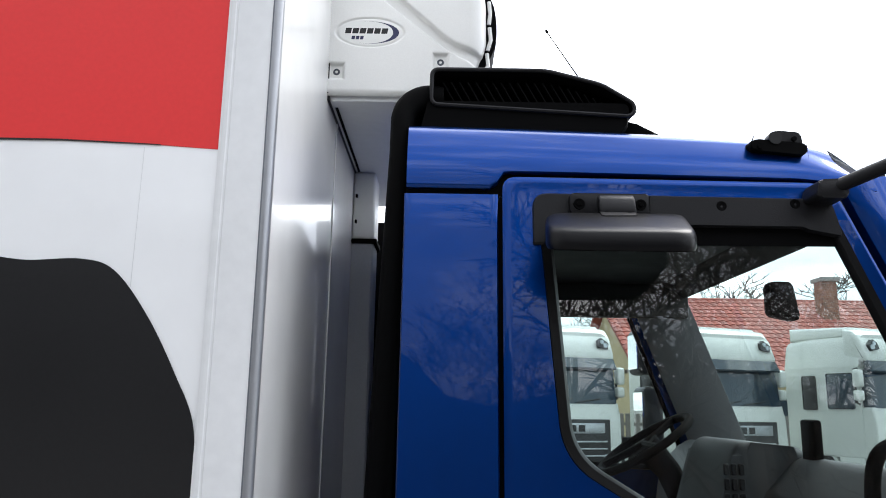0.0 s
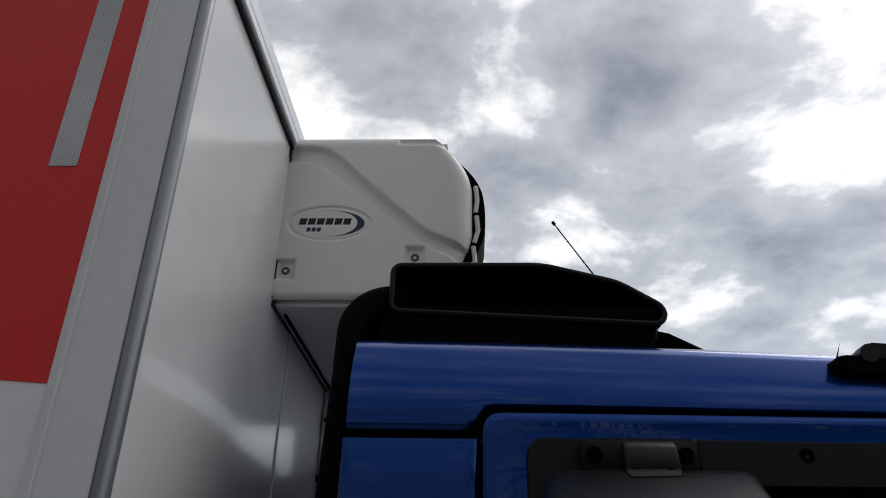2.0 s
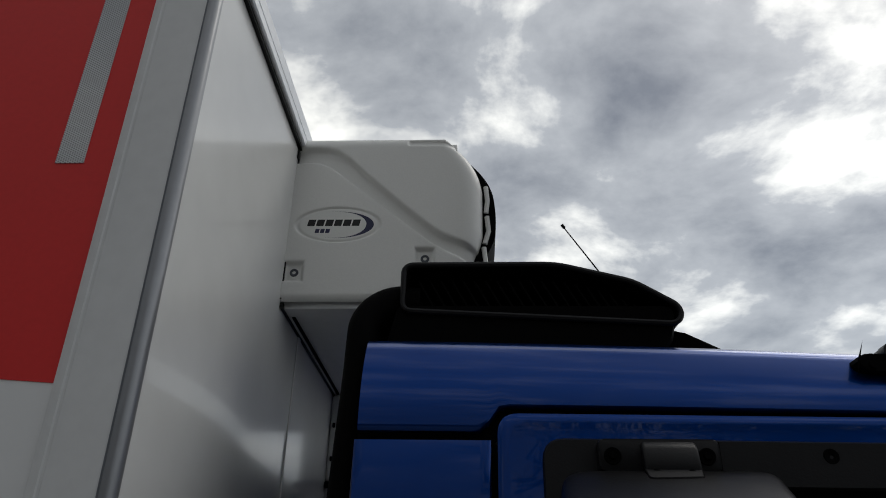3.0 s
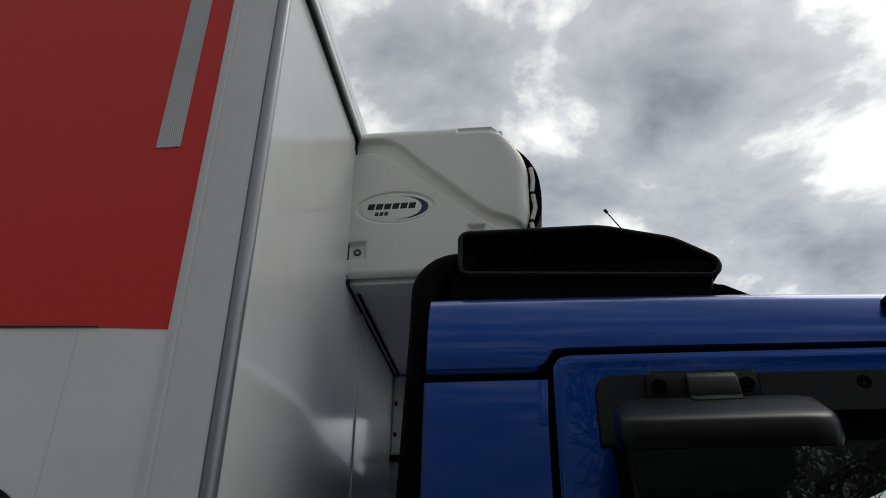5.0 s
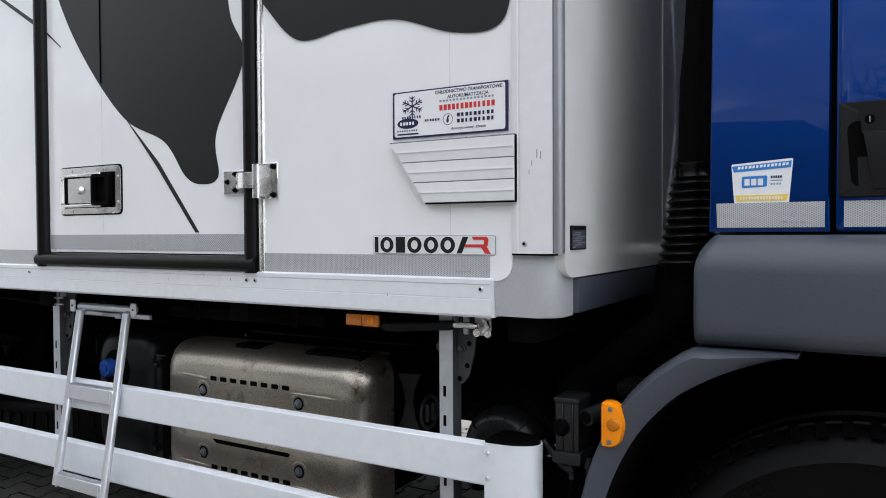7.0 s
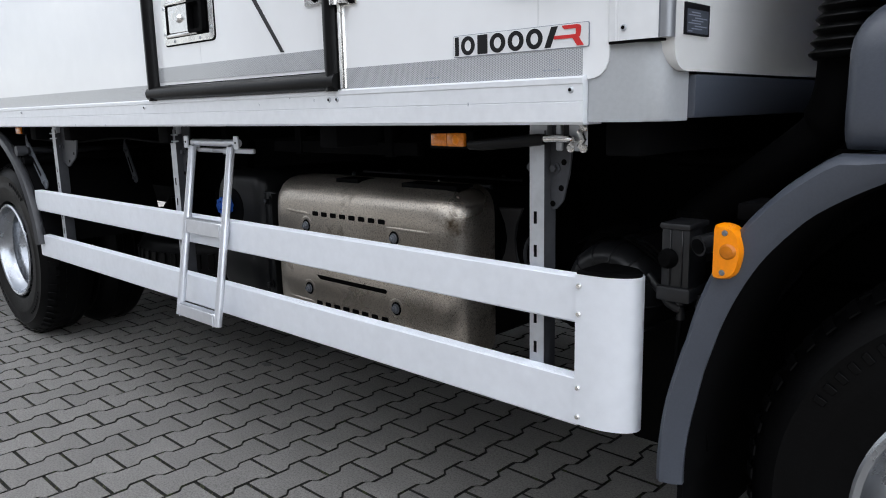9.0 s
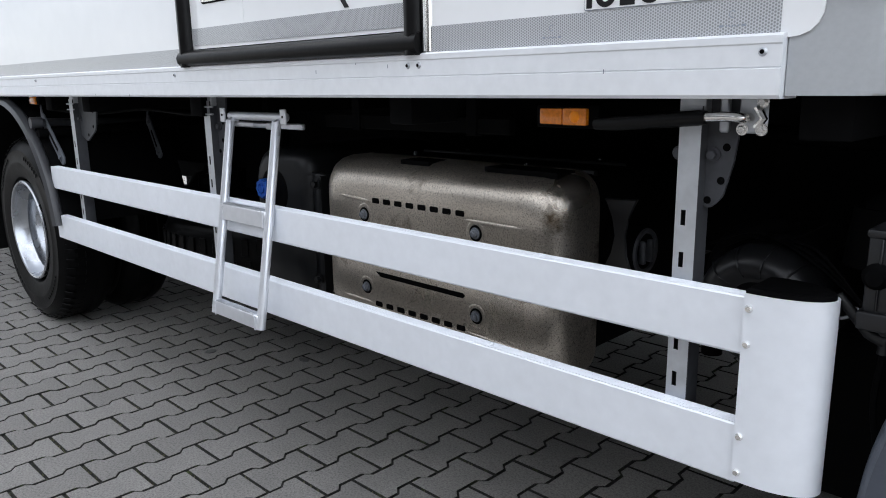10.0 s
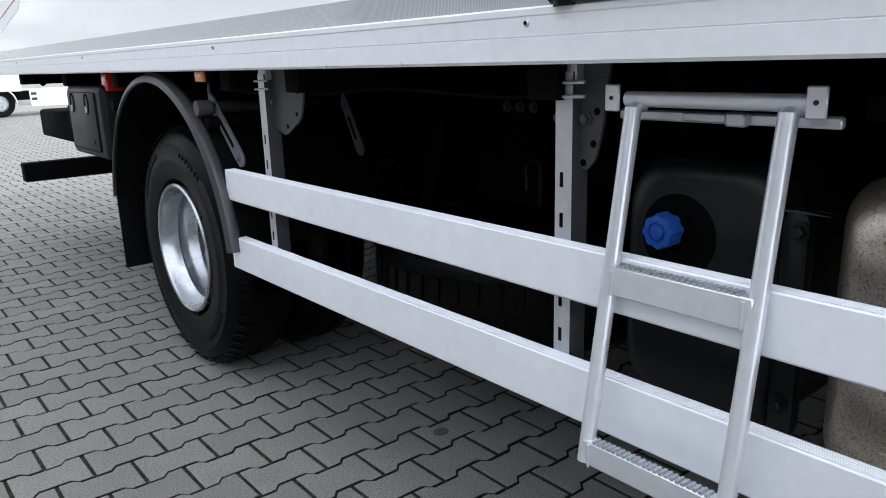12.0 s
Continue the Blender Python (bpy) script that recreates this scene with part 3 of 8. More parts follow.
part("frame_strip", prism(B(), [(-1.020, 0.0), (-1.019, -0.012), (-1.013, -0.014), (-1.012, -0.006), (-1.006, -0.006), (-1.004, 0.0)], "z", 1.174, 3.06), M_CHROME, door, "bright metal edge strip")
part("frame_strip", prism(B(), [(0.0, 3.074), (-0.026, 3.074), (-0.029, 3.078), (-0.026, 3.088), (-0.012, 3.092), (0.0, 3.092)], "x", -2.0, -0.955), M_CHROME, door, "bright rain strip")
part("strip_end", box(B(), -0.975, -0.952, -0.033, 0.0, 3.070, 3.094, 0.003), M_RUBBER, door)
part("reflective_strip", box(B(), -1.930, -1.066, -LAYER * 1.5, 0, 1.2235, 1.2685), M_TAPE, door, "silver reflective tape")
part("panel_seam", box(B(), -1.6635, -1.6625, -0.0006, 0.0, 1.272, 1.715), M_LINE, door)
part("panel_seam", box(B(), -1.6640, -1.6622, -LAYER * 3.3, -LAYER, 1.722, 2.66), M_BLACK, door)

head = blob([(-1.075, 1.724), (-1.12, 1.839), (-1.145, 1.969), (-1.20, 2.055), (-1.208, 2.193), (-1.227, 2.241), (-1.255, 2.267), (-1.305, 2.287), (-1.332, 2.33), (-1.316, 2.38), (-1.317, 2.419), (-1.283, 2.445), (-1.233, 2.461), (-1.155, 2.476), (-1.064, 2.491), (-1.066, 2.52), (-1.30, 2.55), (-1.35, 2.66), (-1.60, 2.69), (-1.92, 2.72), (-1.925, 2.20), (-1.865, 2.0), (-1.73, 1.79), (-1.555, 1.607), (-1.385, 1.529), (-1.30, 1.429), (-1.235, 1.404), (-1.172, 1.424), (-1.178, 1.539)])
film("black_patch", head, 1, M_FILM, door, "black patch of film")
# red band with the tongue that curls under the black ear
tongue = blob([(-1.358, 2.452), (-1.419, 2.425), (-1.482, 2.407), (-1.574, 2.405), (-1.669, 2.407), (-1.755, 2.407), (-1.787, 2.426), (-1.779, 2.454), (-1.755, 2.474), (-1.692, 2.454), (-1.616, 2.438), (-1.544, 2.432), (-1.468, 2.451), (-1.407, 2.485), (-1.380, 2.519), (-1.396, 2.545), (-1.460, 2.592), (-1.523, 2.621), (-1.599, 2.645), (-1.661, 2.650), (-1.721, 2.640), (-1.769, 2.626), (-1.801, 2.622), (-1.882, 2.659)], 4)
tongue = tongue[:-4]
film("red_film", [(x, red_edge(x)) for x in (-1.062, -1.11, -1.156, -1.206, -1.256, -1.307)] + tongue + [(-1.882, 2.659), (-1.93, 2.69), (-1.93, 3.03), (-1.062, 3.03)], 3, M_RED, door, "red film with a curled tongue")
part("whisker_line", prism(B(), [(-1.548, 1.604), (-1.42, 1.464), (-1.262, 1.273), (-1.248, 1.273), (-1.41, 1.474)], "y", -LAYER * 1.589, 0), M_FILM, door)
part("whisker_line", prism(B(), [(-1.93, 1.904), (-1.86, 1.854), (-1.86, 1.857), (-1.93, 1.911)], "y", -LAYER * 1.589, 0), M_FILM, door)


def hinge(zc):
    h = part("hinge", box(B(), -1.145, -1.058, -0.008, -0.001, zc - 0.031, zc + 0.031, 0.002, 1), M_CHROME, door, "bright steel hinge")
    part("hinge_plate", box(B(), -1.010, -0.956, -0.006, 0.0, zc - 0.046, zc + 0.046, 0.002, 1), M_CHROME, h)
    bm = B()
    pl = [(-1.10, -0.008), (-1.085, -0.022), (-1.06, -0.036), (-1.02, -0.038), (-1.012, -0.034), (-1.012, -0.029), (-1.02, -0.032), (-1.058, -0.030), (-1.078, -0.016), (-1.09, -0.004)]
    part("hinge_arm", prism(bm, pl, "z", zc - 0.018, zc + 0.022, 0.001, 1), M_CHROME, h)
    for k, (a, b) in enumerate(((-0.044, -0.020), (-0.018, 0.020), (0.022, 0.042))):
        part("hinge_knuckle", tube(B(), [(-1.008, -0.026, zc + a), (-1.008, -0.026, zc + b)], 0.0115, 16), M_CHROME, h)
    part("hinge_leaf", prism(B(), [(-1.004, -0.036), (-0.984, -0.012), (-0.976, -0.006), (-0.988, -0.006), (-1.008, -0.030)], "z", zc - 0.040, zc + 0.040), M_CHROME, h)
    for x, z in ((-1.130, zc + 0.002), (-1.102, zc + 0.022), (-1.102, zc - 0.020), (-0.970, zc + 0.036), (-0.970, zc - 0.036)):
        part("hinge_bolt", lathe(B(), [(0.0, -0.015), (0.0045, -0.0145), (0.0055, -0.010), (0.0070, -0.009), (0.0070, -0.006)], (x, 0, z), "y", 12), M_BLACK, h, "black socket bolt")


hinge(2.828)
hinge(1.403)

# sunk latch
lx0, lx1, lz0, lz1 = -1.868, -1.574, 1.332, 1.474
outer = rounded([(lx0, lz0, 0.016), (lx1, lz0, 0.016), (lx1, lz1, 0.016), (lx0, lz1, 0.016)], 4, 2)
inner = rounded([(lx0 + 0.022, lz0 + 0.018, 0.004), (lx1 - 0.022, lz0 + 0.018, 0.004), (lx1 - 0.022, lz1 - 0.018, 0.004), (lx0 + 0.022, lz1 - 0.018, 0.004)], 4, 2)
bm = loops(B(), [[(u, 0.0, v) for u, v in outer], [(u, -0.005, v) for u, v in outer], [(u, -0.006, v) for u, v in inner], [(u, -0.0016, v) for u, v in inner]])
latch = part("latch", bm, M_CHROME, door, "sunk steel latch with paddle handle")
part("latch_gasket", prism(B(), rounded([(lx0 - 0.004, lz0 - 0.004, 0.018), (lx1 + 0.004, lz0 - 0.004, 0.018), (lx1 + 0.004, lz1 + 0.004, 0.018), (lx0 - 0.004, lz1 + 0.004, 0.018)], 4), "y", -0.0009, 0.0), M_BLACK, latch)
part("latch_pan", prism(B(), inner, "y", -0.0020, -0.0012), M_BLACK, latch)
part("latch_plate", prism(B(), rounded([(-1.822, 1.364, 0.006), (-1.704, 1.364, 0.006), (-1.704, 1.442, 0.006), (-1.822, 1.442, 0.006)], 3), "y", -0.010, -0.002, 0.0015, 1), M_CHROME, latch)
part("latch_paddle", loops(B(), [[(u, -0.004, v) for u, v in rounded([(-1.700, 1.354, 0.012), (-1.612, 1.354, 0.012), (-1.612, 1.452, 0.012), (-1.700, 1.452, 0.012)], 4)], [(u, -0.017, v) for u, v in rounded([(-1.698, 1.356, 0.012), (-1.614, 1.356, 0.012), (-1.614, 1.45, 0.012), (-1.698, 1.45, 0.012)], 4)], [(u, -0.017, v) for u, v in rounded([(-1.690, 1.366, 0.008), (-1.630, 1.366, 0.008), (-1.630, 1.44, 0.008), (-1.690, 1.44, 0.008)], 4)], [(u, -0.004, v) for u, v in rounded([(-1.688, 1.368, 0.008), (-1.632, 1.368, 0.008), (-1.632, 1.438, 0.008), (-1.688, 1.438, 0.008)], 4)]]), M_BLACK, latch, "black paddle handle")
part("latch_bar", box(box(B(), -1.84, -1.66, -0.014, -0.006, 1.445, 1.455, 0.003), -1.84, -1.66, -0.014, -0.006, 1.352, 1.362, 0.003), M_CHROME, latch)
part("latch_lock", lathe(B(), [(0.0, -0.020), (0.008, -0.020), (0.0105, -0.017), (0.013, -0.011), (0.014, -0.010)], (-1.755, 0, 1.403), "y", 18), M_CHROME, latch)
for x, z in ((-1.80, 1.465), (-1.65, 1.465), (-1.80, 1.341), (-1.65, 1.341), (-1.584, 1.44), (-1.584, 1.365), (-1.857, 1.44), (-1.857, 1.365)):
    part("latch_rivet", lathe(B(), [(0.0, -0.0085), (0.004, -0.0075), (0.005, -0.0055)], (x, 0, z), "y", 10), M_GALV, latch)

# ---- small things on the side panel
# black strips paint the shadow gap below and beside the hood
for pts in ([(-0.516, 1.3325), (-0.2950, 1.3325), (-0.2950, 1.3355), (-0.514, 1.3355)], [(-0.2975, 1.335), (-0.2945, 1.335), (-0.2945, 1.471), (-0.2975, 1.471)]):
    part("hood_joint", prism(B(), pts, "y", -0.0130, -0.0005), M_BLACK, panel_front)
# backing is dark grey so the slat gaps and left edge read dark
hood = part("vent_hood", prism(B(), [(-0.607, 1.473), (-0.297, 1.473), (-0.297, 1.335), (-0.512, 1.335)], "y", -0.016, 0.0), M_EDGE, panel_front, "white slatted vent hood")
top, bot, nsl = 1.471, 1.335, 3
for k in range(nsl):
    z1 = top - (top - bot) * k / nsl
    z0 = top - (top - bot) * (k + 1) / nsl
    f = lambda z: -0.605 + (1.473 - z) * (0.095 / 0.138)
    zm = z0 + (z1 - z0) * 0.47
    bm = B()
    for a, b, ya, yb in ((z0 + 0.0011, zm, -0.0205, -0.0215), (zm, zm + 0.0016, -0.0230, -0.0230), (zm + 0.0016, z1 - 0.0011, -0.0215, -0.0210)):
        v = [(f(a), ya, a), (-0.297, ya, a), (-0.297, yb, b), (f(b), yb, b)]
        w = [(f(a), -0.015, a), (-0.297, -0.015, a), (-0.297, -0.015, b), (f(b), -0.015, b)]
        loops(bm, [w, v], cap=True)
    part("slat", bm, M_POST, hood)

sx0, sx1, sz0, sz1 = -0.606, -0.317, 1.482, 1.587
sign = part("sticker", box(B(), sx0, sx1, -0.0034, 0.0, sz0, sz1), M_NAVY, panel_front, "white sticker with navy border and print")
part("sticker_face", prism(B(), rounded([(sx0 + 0.005, sz0 + 0.004, 0.006), (sx1 - 0.006, sz0 + 0.004, 0.006), (sx1 - 0.006, sz1 - 0.003, 0.006), (sx0 + 0.005, sz1 - 0.003, 0.006)], 4), "y", -0.0040, -0.003), M_STICK, sign)
ys = -0.0044
word("print", "CHŁODNICTWO TRANSPORTOWE", 0.0106, (-0.412, ys, 1.577), SIDE, M_NAVY, sign, 0.0002, 0.97, 0.15, 0.0001)
word("print", "AUTOKLIMATYZACJA", 0.0106, (-0.412, ys, 1.5655), SIDE, M_NAVY, sign, 0.0002, 0.97, 0.15, 0.0001)
bars("print_bar", -0.482, -0.345, 1.5555, 1.5595, ys, 16, M_GREYPR, sign)
bars("print_bar", -0.482, -0.344, 1.537, 1.549, ys, 13, M_REDPR, sign, 0.25)
bars("print_bar", -0.438, -0.345, 1.5205, 1.5285, ys, 9, M_NAVY, sign)
bars("print_bar", -0.438, -0.345, 1.5075, 1.5155, ys, 9, M_NAVY, sign)
word("print", "Autoryzowany  Dealer", 0.0082, (-0.410, ys, 1.496), SIDE, M_NAVY, sign, 0.0002, 1.15, 0.15)
bars("print_bar", -0.580, -0.528, 1.5255, 1.531, ys, 8, M_NAVY, sign)
bars("print_bar", -0.520, -0.480, 1.516, 1.521, ys, 6, M_NAVY, sign)
bm = B()
for k in range(6):
    a = radians(30 + k * 60)
    p = Vector((-0.553, 0, 1.553))
    q = p + Vector((math.cos(a) * 0.028, 0, math.sin(a) * 0.022))
    for u, v, w in [(p, q, 0.0013)] + [(p.lerp(q, f1), p.lerp(q, f1) + Vector((math.cos(a + d), 0, math.sin(a + d) * 0.8)) * 0.0095, 0.0010) for f1 in (0.42, 0.72) for d in (0.85, -0.85)]:
        n = (v - u).cross(Vector((0, 1, 0))).normalized() * w
        f0 = [(u + n), (v + n), (v - n), (u - n)]
        loops(bm, [[(t.x, ys + 0.0003, t.z) for t in f0], [(t.x, ys - 0.0002, t.z) for t in f0]], cap=True)
part("snowflake_emblem", bm, M_NAVY, sign, "navy snowflake emblem")
part("oval_emblem", prism(B(), [(-0.565 + 0.028 * math.cos(k * math.pi / 14), 1.515 + 0.0115 * math.sin(k * math.pi / 14)) for k in range(28)], "y", ys - 0.0002, ys + 0.0005), M_NAVY, sign, "navy oval emblem")
bars("print_bar", -0.585, -0.545, 1.5115, 1.5185, ys - 0.0003, 5, M_STICK, sign, 0.25)
bars("print_bar", -0.593, -0.537, 1.4975, 1.5005, ys, 9, M_NAVY, sign)
part("print_bar", box(B(), -0.593, -0.537, ys - 0.0002, ys + 0.0003, 1.4895, 1.493), M_NAVY, sign)
part("ring_emblem", loops(B(), [[(-0.461 + r_ * math.cos(k * math.pi / 12), yy, 1.517 + r_ * math.sin(k * math.pi / 12)) for k in range(24)] for r_, yy in ((0.0125, ys + 0.0004), (0.0125, ys), (0.0115, ys), (0.0115, ys + 0.0004))]), M_NAVY, sign)
part("print_bar", prism(B(), [(-0.465, 1.511), (-0.461, 1.509), (-0.4585, 1.513), (-0.460, 1.52), (-0.4565, 1.524), (-0.4595, 1.526), (-0.463, 1.521)], "y", ys - 0.0001, ys + 0.0004), M_NAVY, sign)

# name plate: plain dark bars and rings, the last block red
plate_o = rounded([(-0.664, 1.2215, 0.004), (-0.348, 1.2215, 0.004), (-0.348, 1.2635, 0.004), (-0.664, 1.2635, 0.004)], 4)
plate = part("name_plate", prism(B(), plate_o, "y", -0.0026, 0.0), M_GREYPR, panel_front, "pale name strip with dark and red blocks")
part("plate_face", prism(B(), rounded([(-0.6630, 1.2225, 0.004), (-0.3490, 1.2225, 0.004), (-0.3490, 1.2625, 0.004), (-0.6630, 1.2625, 0.004)], 4), "y", -0.0032, -0.002), M_POST, plate)
for x0, x1, hole in ((-0.659, -0.649, 0), (-0.643, -0.607, 1), (-0.600, -0.575, 0), (-0.569, -0.531, 1), (-0.525, -0.488, 1), (-0.482, -0.445, 1)):
    if hole:
        xc, hw = (x0 + x1) / 2, (x1 - x0) / 2
        ring = [[(xc + hw * a_ * math.cos(a * math.pi / 14), yy, 1.2425 + 0.0182 * b_ * math.sin(a * math.pi / 14)) for a in range(28)] for a_, b_, yy in ((1, 1, -0.003), (1, 1, -0.0040), (0.48, 0.56, -0.0040), (0.48, 0.56, -0.003))]
        part("print_ring", loops(B(), ring), M_FILM, plate)
    else:
        part("print_bar", box(B(), x0, x1, -0.0040, -0.003, 1.2245, 1.2605), M_FILM, plate)
part("print_bar", prism(B(), [(-0.441, 1.2245), (-0.428, 1.2245), (-0.412, 1.2605), (-0.426, 1.2605)], "y", -0.0040, -0.003), M_FILM, plate)
part("print_block", prism(B(), rounded([(-0.421, 1.2380, 0.002), (-0.366, 1.2380, 0.006), (-0.362, 1.2605, 0.008), (-0.405, 1.2605, 0.002), (-0.398, 1.2540, 0.001), (-0.374, 1.2540, 0.002), (-0.374, 1.2440, 0.002), (-0.419, 1.2440, 0.002)], 4), "y", -0.0044, -0.003), M_REDPR, plate, "red block")
part("print_block", prism(B(), [(-0.382, 1.2395), (-0.368, 1.2395), (-0.358, 1.2245), (-0.371, 1.2245)], "y", -0.0046, -0.003), M_REDPR, plate)
plate2 = part("data_plate", box(B(), -0.2, -0.1965, 0.046, 0.136, 1.232, 1.283), M_SATIN, front_wall, "small dark data plate")
part("plate_field", box(B(), -0.1968, -0.1963, 0.051, 0.131, 1.235, 1.273), M_GREY, plate2)
bm = B()
for k in range(8):
    y0 = 0.055 + 0.012 * (k % 3)
    box(bm, -0.1964, -0.1961, y0, y0 + random.uniform(0.012, 0.05), 1.2370 + 0.0043 * k, 1.2388 + 0.0043 * k)
part("print_bar", bm, M_GREYPR, plate2)

# ---------------------------------------------------------------- refrigeration unit on the front wall
UX0, UX1, UY0, UY1, UZ0, UZ1 = -0.205, 0.27, 0.612, 1.83, 2.877, 3.338


def unit_section(z):
    """Front reach of the hood at a height: it leans back a little at the top and tucks in at the bottom."""
    return 0.264 - 0.085 * max(0, (z - 3.17) / 0.16) ** 2 - 0.060 * max(0, (3.06 - z) / 0.17) ** 1.3


def groove_line(x):
    """Height of the raised upper lobe's lower edge, for a place along the cheek."""
    return float(np.interp(x, (-0.22, -0.15, -0.12, -0.094, -0.063, -0.017, 0.128, 0.148, 0.170, 0.20, 0.24), (3.289, 3.292, 3.289, 3.280, 3.256, 3.207, 3.073, 3.056, 3.041, 3.029, 3.013)))


def band_line(x):
    """Height of the sunk band's lower edge."""
    return float(np.interp(x, (-0.22, -0.16, -0.142, -0.115, -0.089, -0.014, 0.129, 0.150, 0.180, 0.24), (3.252, 3.253, 3.251, 3.239, 3.219, 3.155, 3.036, 3.021, 3.003, 2.974)))


def soft_step(v, soft):
    return 1 / (1 + math.exp(max(-60.0, min(60.0, -v / soft))))


def cheek(y_at, sign, n):
    """Moulded cheek with a raised upper lobe, a sunk diagonal band, screw wells and a rounded rim."""
    nx, nz = n, n
    rings = []
    for j in range(nz + 1):
        z = UZ0 + (UZ1 - UZ0) * j / nz
        x1 = unit_section(z)
        row = []
        for i in range(nx + 1):
            x = UX0 + (x1 - UX0) * i / nx
            lobe = 0.017 * soft_step(z - groove_line(x), 0.0018)
            low = 0.0105 * soft_step(band_line(x) - z, 0.0010)
            top_slot = 3.308 - 0.022 * max(0.0, (x - 0.15) / 0.08) ** 2
            slot = -0.009 * soft_step(0.0085 - abs(z - top_slot), 0.0014) * soft_step(x - 0.080, 0.0016)
            edge = min((x1 - x) / 0.05, (UZ1 - z) / 0.045, (z - UZ0 + 0.012) / 0.03, 1.0)
            rim = 0.05 * (1 - math.sqrt(max(0.0, 1 - (1 - max(0, edge)) ** 2)))
            screw = 0.0
            for sx, sz in ((-0.177, 2.952), (0.128, 2.987)):
                q = max(abs(x - sx) / 0.021, abs(z - sz + 0.001) / 0.023)
                screw -= 0.012 * soft_step(1.0 - q, 0.07)
            oval = math.sqrt(((x + 0.083) / 0.098) ** 2 + ((z - 3.0745) / 0.0455) ** 2)
            ring = -0.0042 * soft_step(1.045 - oval, 0.012) + 0.0022 * soft_step(0.955 - oval, 0.012)
            row.append((x, y_at - sign * (lobe + low + slot + screw + ring - rim), z))
        rings.append(row)
    return loops(B(), rings, closed=False)


M_HOOD = mat("white_moulded_hood", (0.74, 0.74, 0.72), 0.38, vary=0.04, scale=5, fine=250, bump=0.0002)
unit = part("refrigeration_unit", cheek(UY0, 1, 230), M_HOOD, truck, "white moulded refrigeration unit over the cab", 60)
part("unit_cheek", cheek(UY1, -1, 60), M_HOOD, unit, "", 60)
rows = []
for k in range(25):
    z = UZ0 + (UZ1 - UZ0) * k / 24
    edge = min((UZ1 - z) / 0.045, (z - UZ0 + 0.012) / 0.03, 1.0)
    rows.append((unit_section(z) - 0.03 * (1 - math.sqrt(max(0, 1 - (1 - max(0, edge)) ** 2))), z))
bm = B()
loops(bm, [[(x - 0.002, y, z) for x, z in rows] for y in (UY0 + 0.045, UY1 - 0.045)], closed=False)
part("unit_front", bm, M_HOOD, unit)
part("unit_top", box(B(), UX0, 0.20, UY0 + 0.035, UY1 - 0.035, UZ1 - 0.02, UZ1 - 0.001, 0.004), M_HOOD, unit)
# black grille down the nose, wrapped round the cheek's front edge
pts = [(unit_section(z) - 0.008 + 0.040 * math.sin(math.pi * (z - 2.905) / 0.40), z) for z in (2.905 + 0.02 * k for k in range(20))]
outline = pts + [(x - 0.05, z) for x, z in pts[::-1]]
grille = part("unit_grille", prism(B(), outline, "y", UY0 + 0.03, UY0 + 0.17), M_BLACK, unit, "black front grille")
part("unit_grille", prism(B(), outline, "y", UY1 - 0.17, UY1 - 0.03), M_BLACK, unit)
for k in range(3):
    z = 2.955 + 0.085 * k
    part("grille_bar", tube(B(), [(unit_section(z) + 0.008, UY0 + 0.028, z), (unit_section(z + 0.07) + 0.014, UY0 + 0.028, z + 0.035), (unit_section(z + 0.07) + 0.010, UY0 + 0.028, z + 0.075)], 0.006, 8), M_HOOD, grille)
part("unit_base", box(B(), UX0, 0.205, UY0 + 0.012, UY1 - 0.012, UZ0 - 0.012, UZ0 + 0.012, 0.004), M_POST, unit, "pale grey underside")
part("base_joint", box(B(), UX0 + 0.02, UX0 + 0.028, UY0 + 0.06, 1.30, UZ0 - 0.0145, UZ0 - 0.010), M_BLACK, unit)
part("wall_joint", box(B(), -0.2, -0.193, UY0 - 0.002, UY1, UZ0 - 0.014, UZ0 - 0.002), M_RUBBER, unit)
part("wall_joint", box(B(), -0.2005, -0.1968, UY0 - 0.0075, UY0 + 0.03, 2.882, 3.262), M_RUBBER, unit, "black joint against the wall")
part("wall_joint", box(B(), -0.2005, -0.1968, UY0 - 0.0175, UY0 + 0.03, 3.2625, 3.322), M_RUBBER, unit)
for sx, sz in ((-0.177, 2.952), (0.128, 2.987)):
    part("unit_screw", lathe(B(), [(0.0, UY0 + 0.003), (0.004, UY0 + 0.003), (0.0045, UY0 + 0.0), (0.009, UY0 - 0.001), (0.013, UY0 + 0.006)], (sx, 0, sz), "y", 16), M_GREY, unit)
badge = part("unit_badge", loops(B(), [[(-0.083 + a * math.cos(k * math.pi / 20), UY0 + yy, 3.0745 + b * math.sin(k * math.pi / 20)) for k in range(40)] for a, b, yy in ((0.092, 0.0425, 0.004), (0.091, 0.0415, -0.0072), (0.001, 0.001, -0.0074))], cap=True), M_STICK, unit, "oval badge with dark bars and crescent")
outer_c, inner_c = [], []
for k in range(31):
    a = radians(-112 + 7.2 * k)
    outer_c.append((-0.083 + 0.087 * math.cos(a), 3.0745 + 0.036 * math.sin(a)))
    w = math.sin(math.pi * k / 30) ** 1.5
    inner_c.append((-0.083 + (0.087 - 0.012 * w) * math.cos(a) - 0.006 * w, 3.0745 + (0.036 - 0.003 * w) * math.sin(a)))
part("badge_crescent", prism(B(), outer_c + inner_c[::-1][1:-1], "y", UY0 - 0.0086, UY0 - 0.0060), M_NAVY, badge)
for k in range(6):
    x = -0.157 + 0.0215 * k
    part("badge_bar", prism(B(), [(x, 3.071), (x + 0.018, 3.071), (x + 0.0215, 3.0885), (x + 0.0035, 3.0885)], "y", UY0 - 0.0086, UY0 - 0.0060), M_FILM, badge)
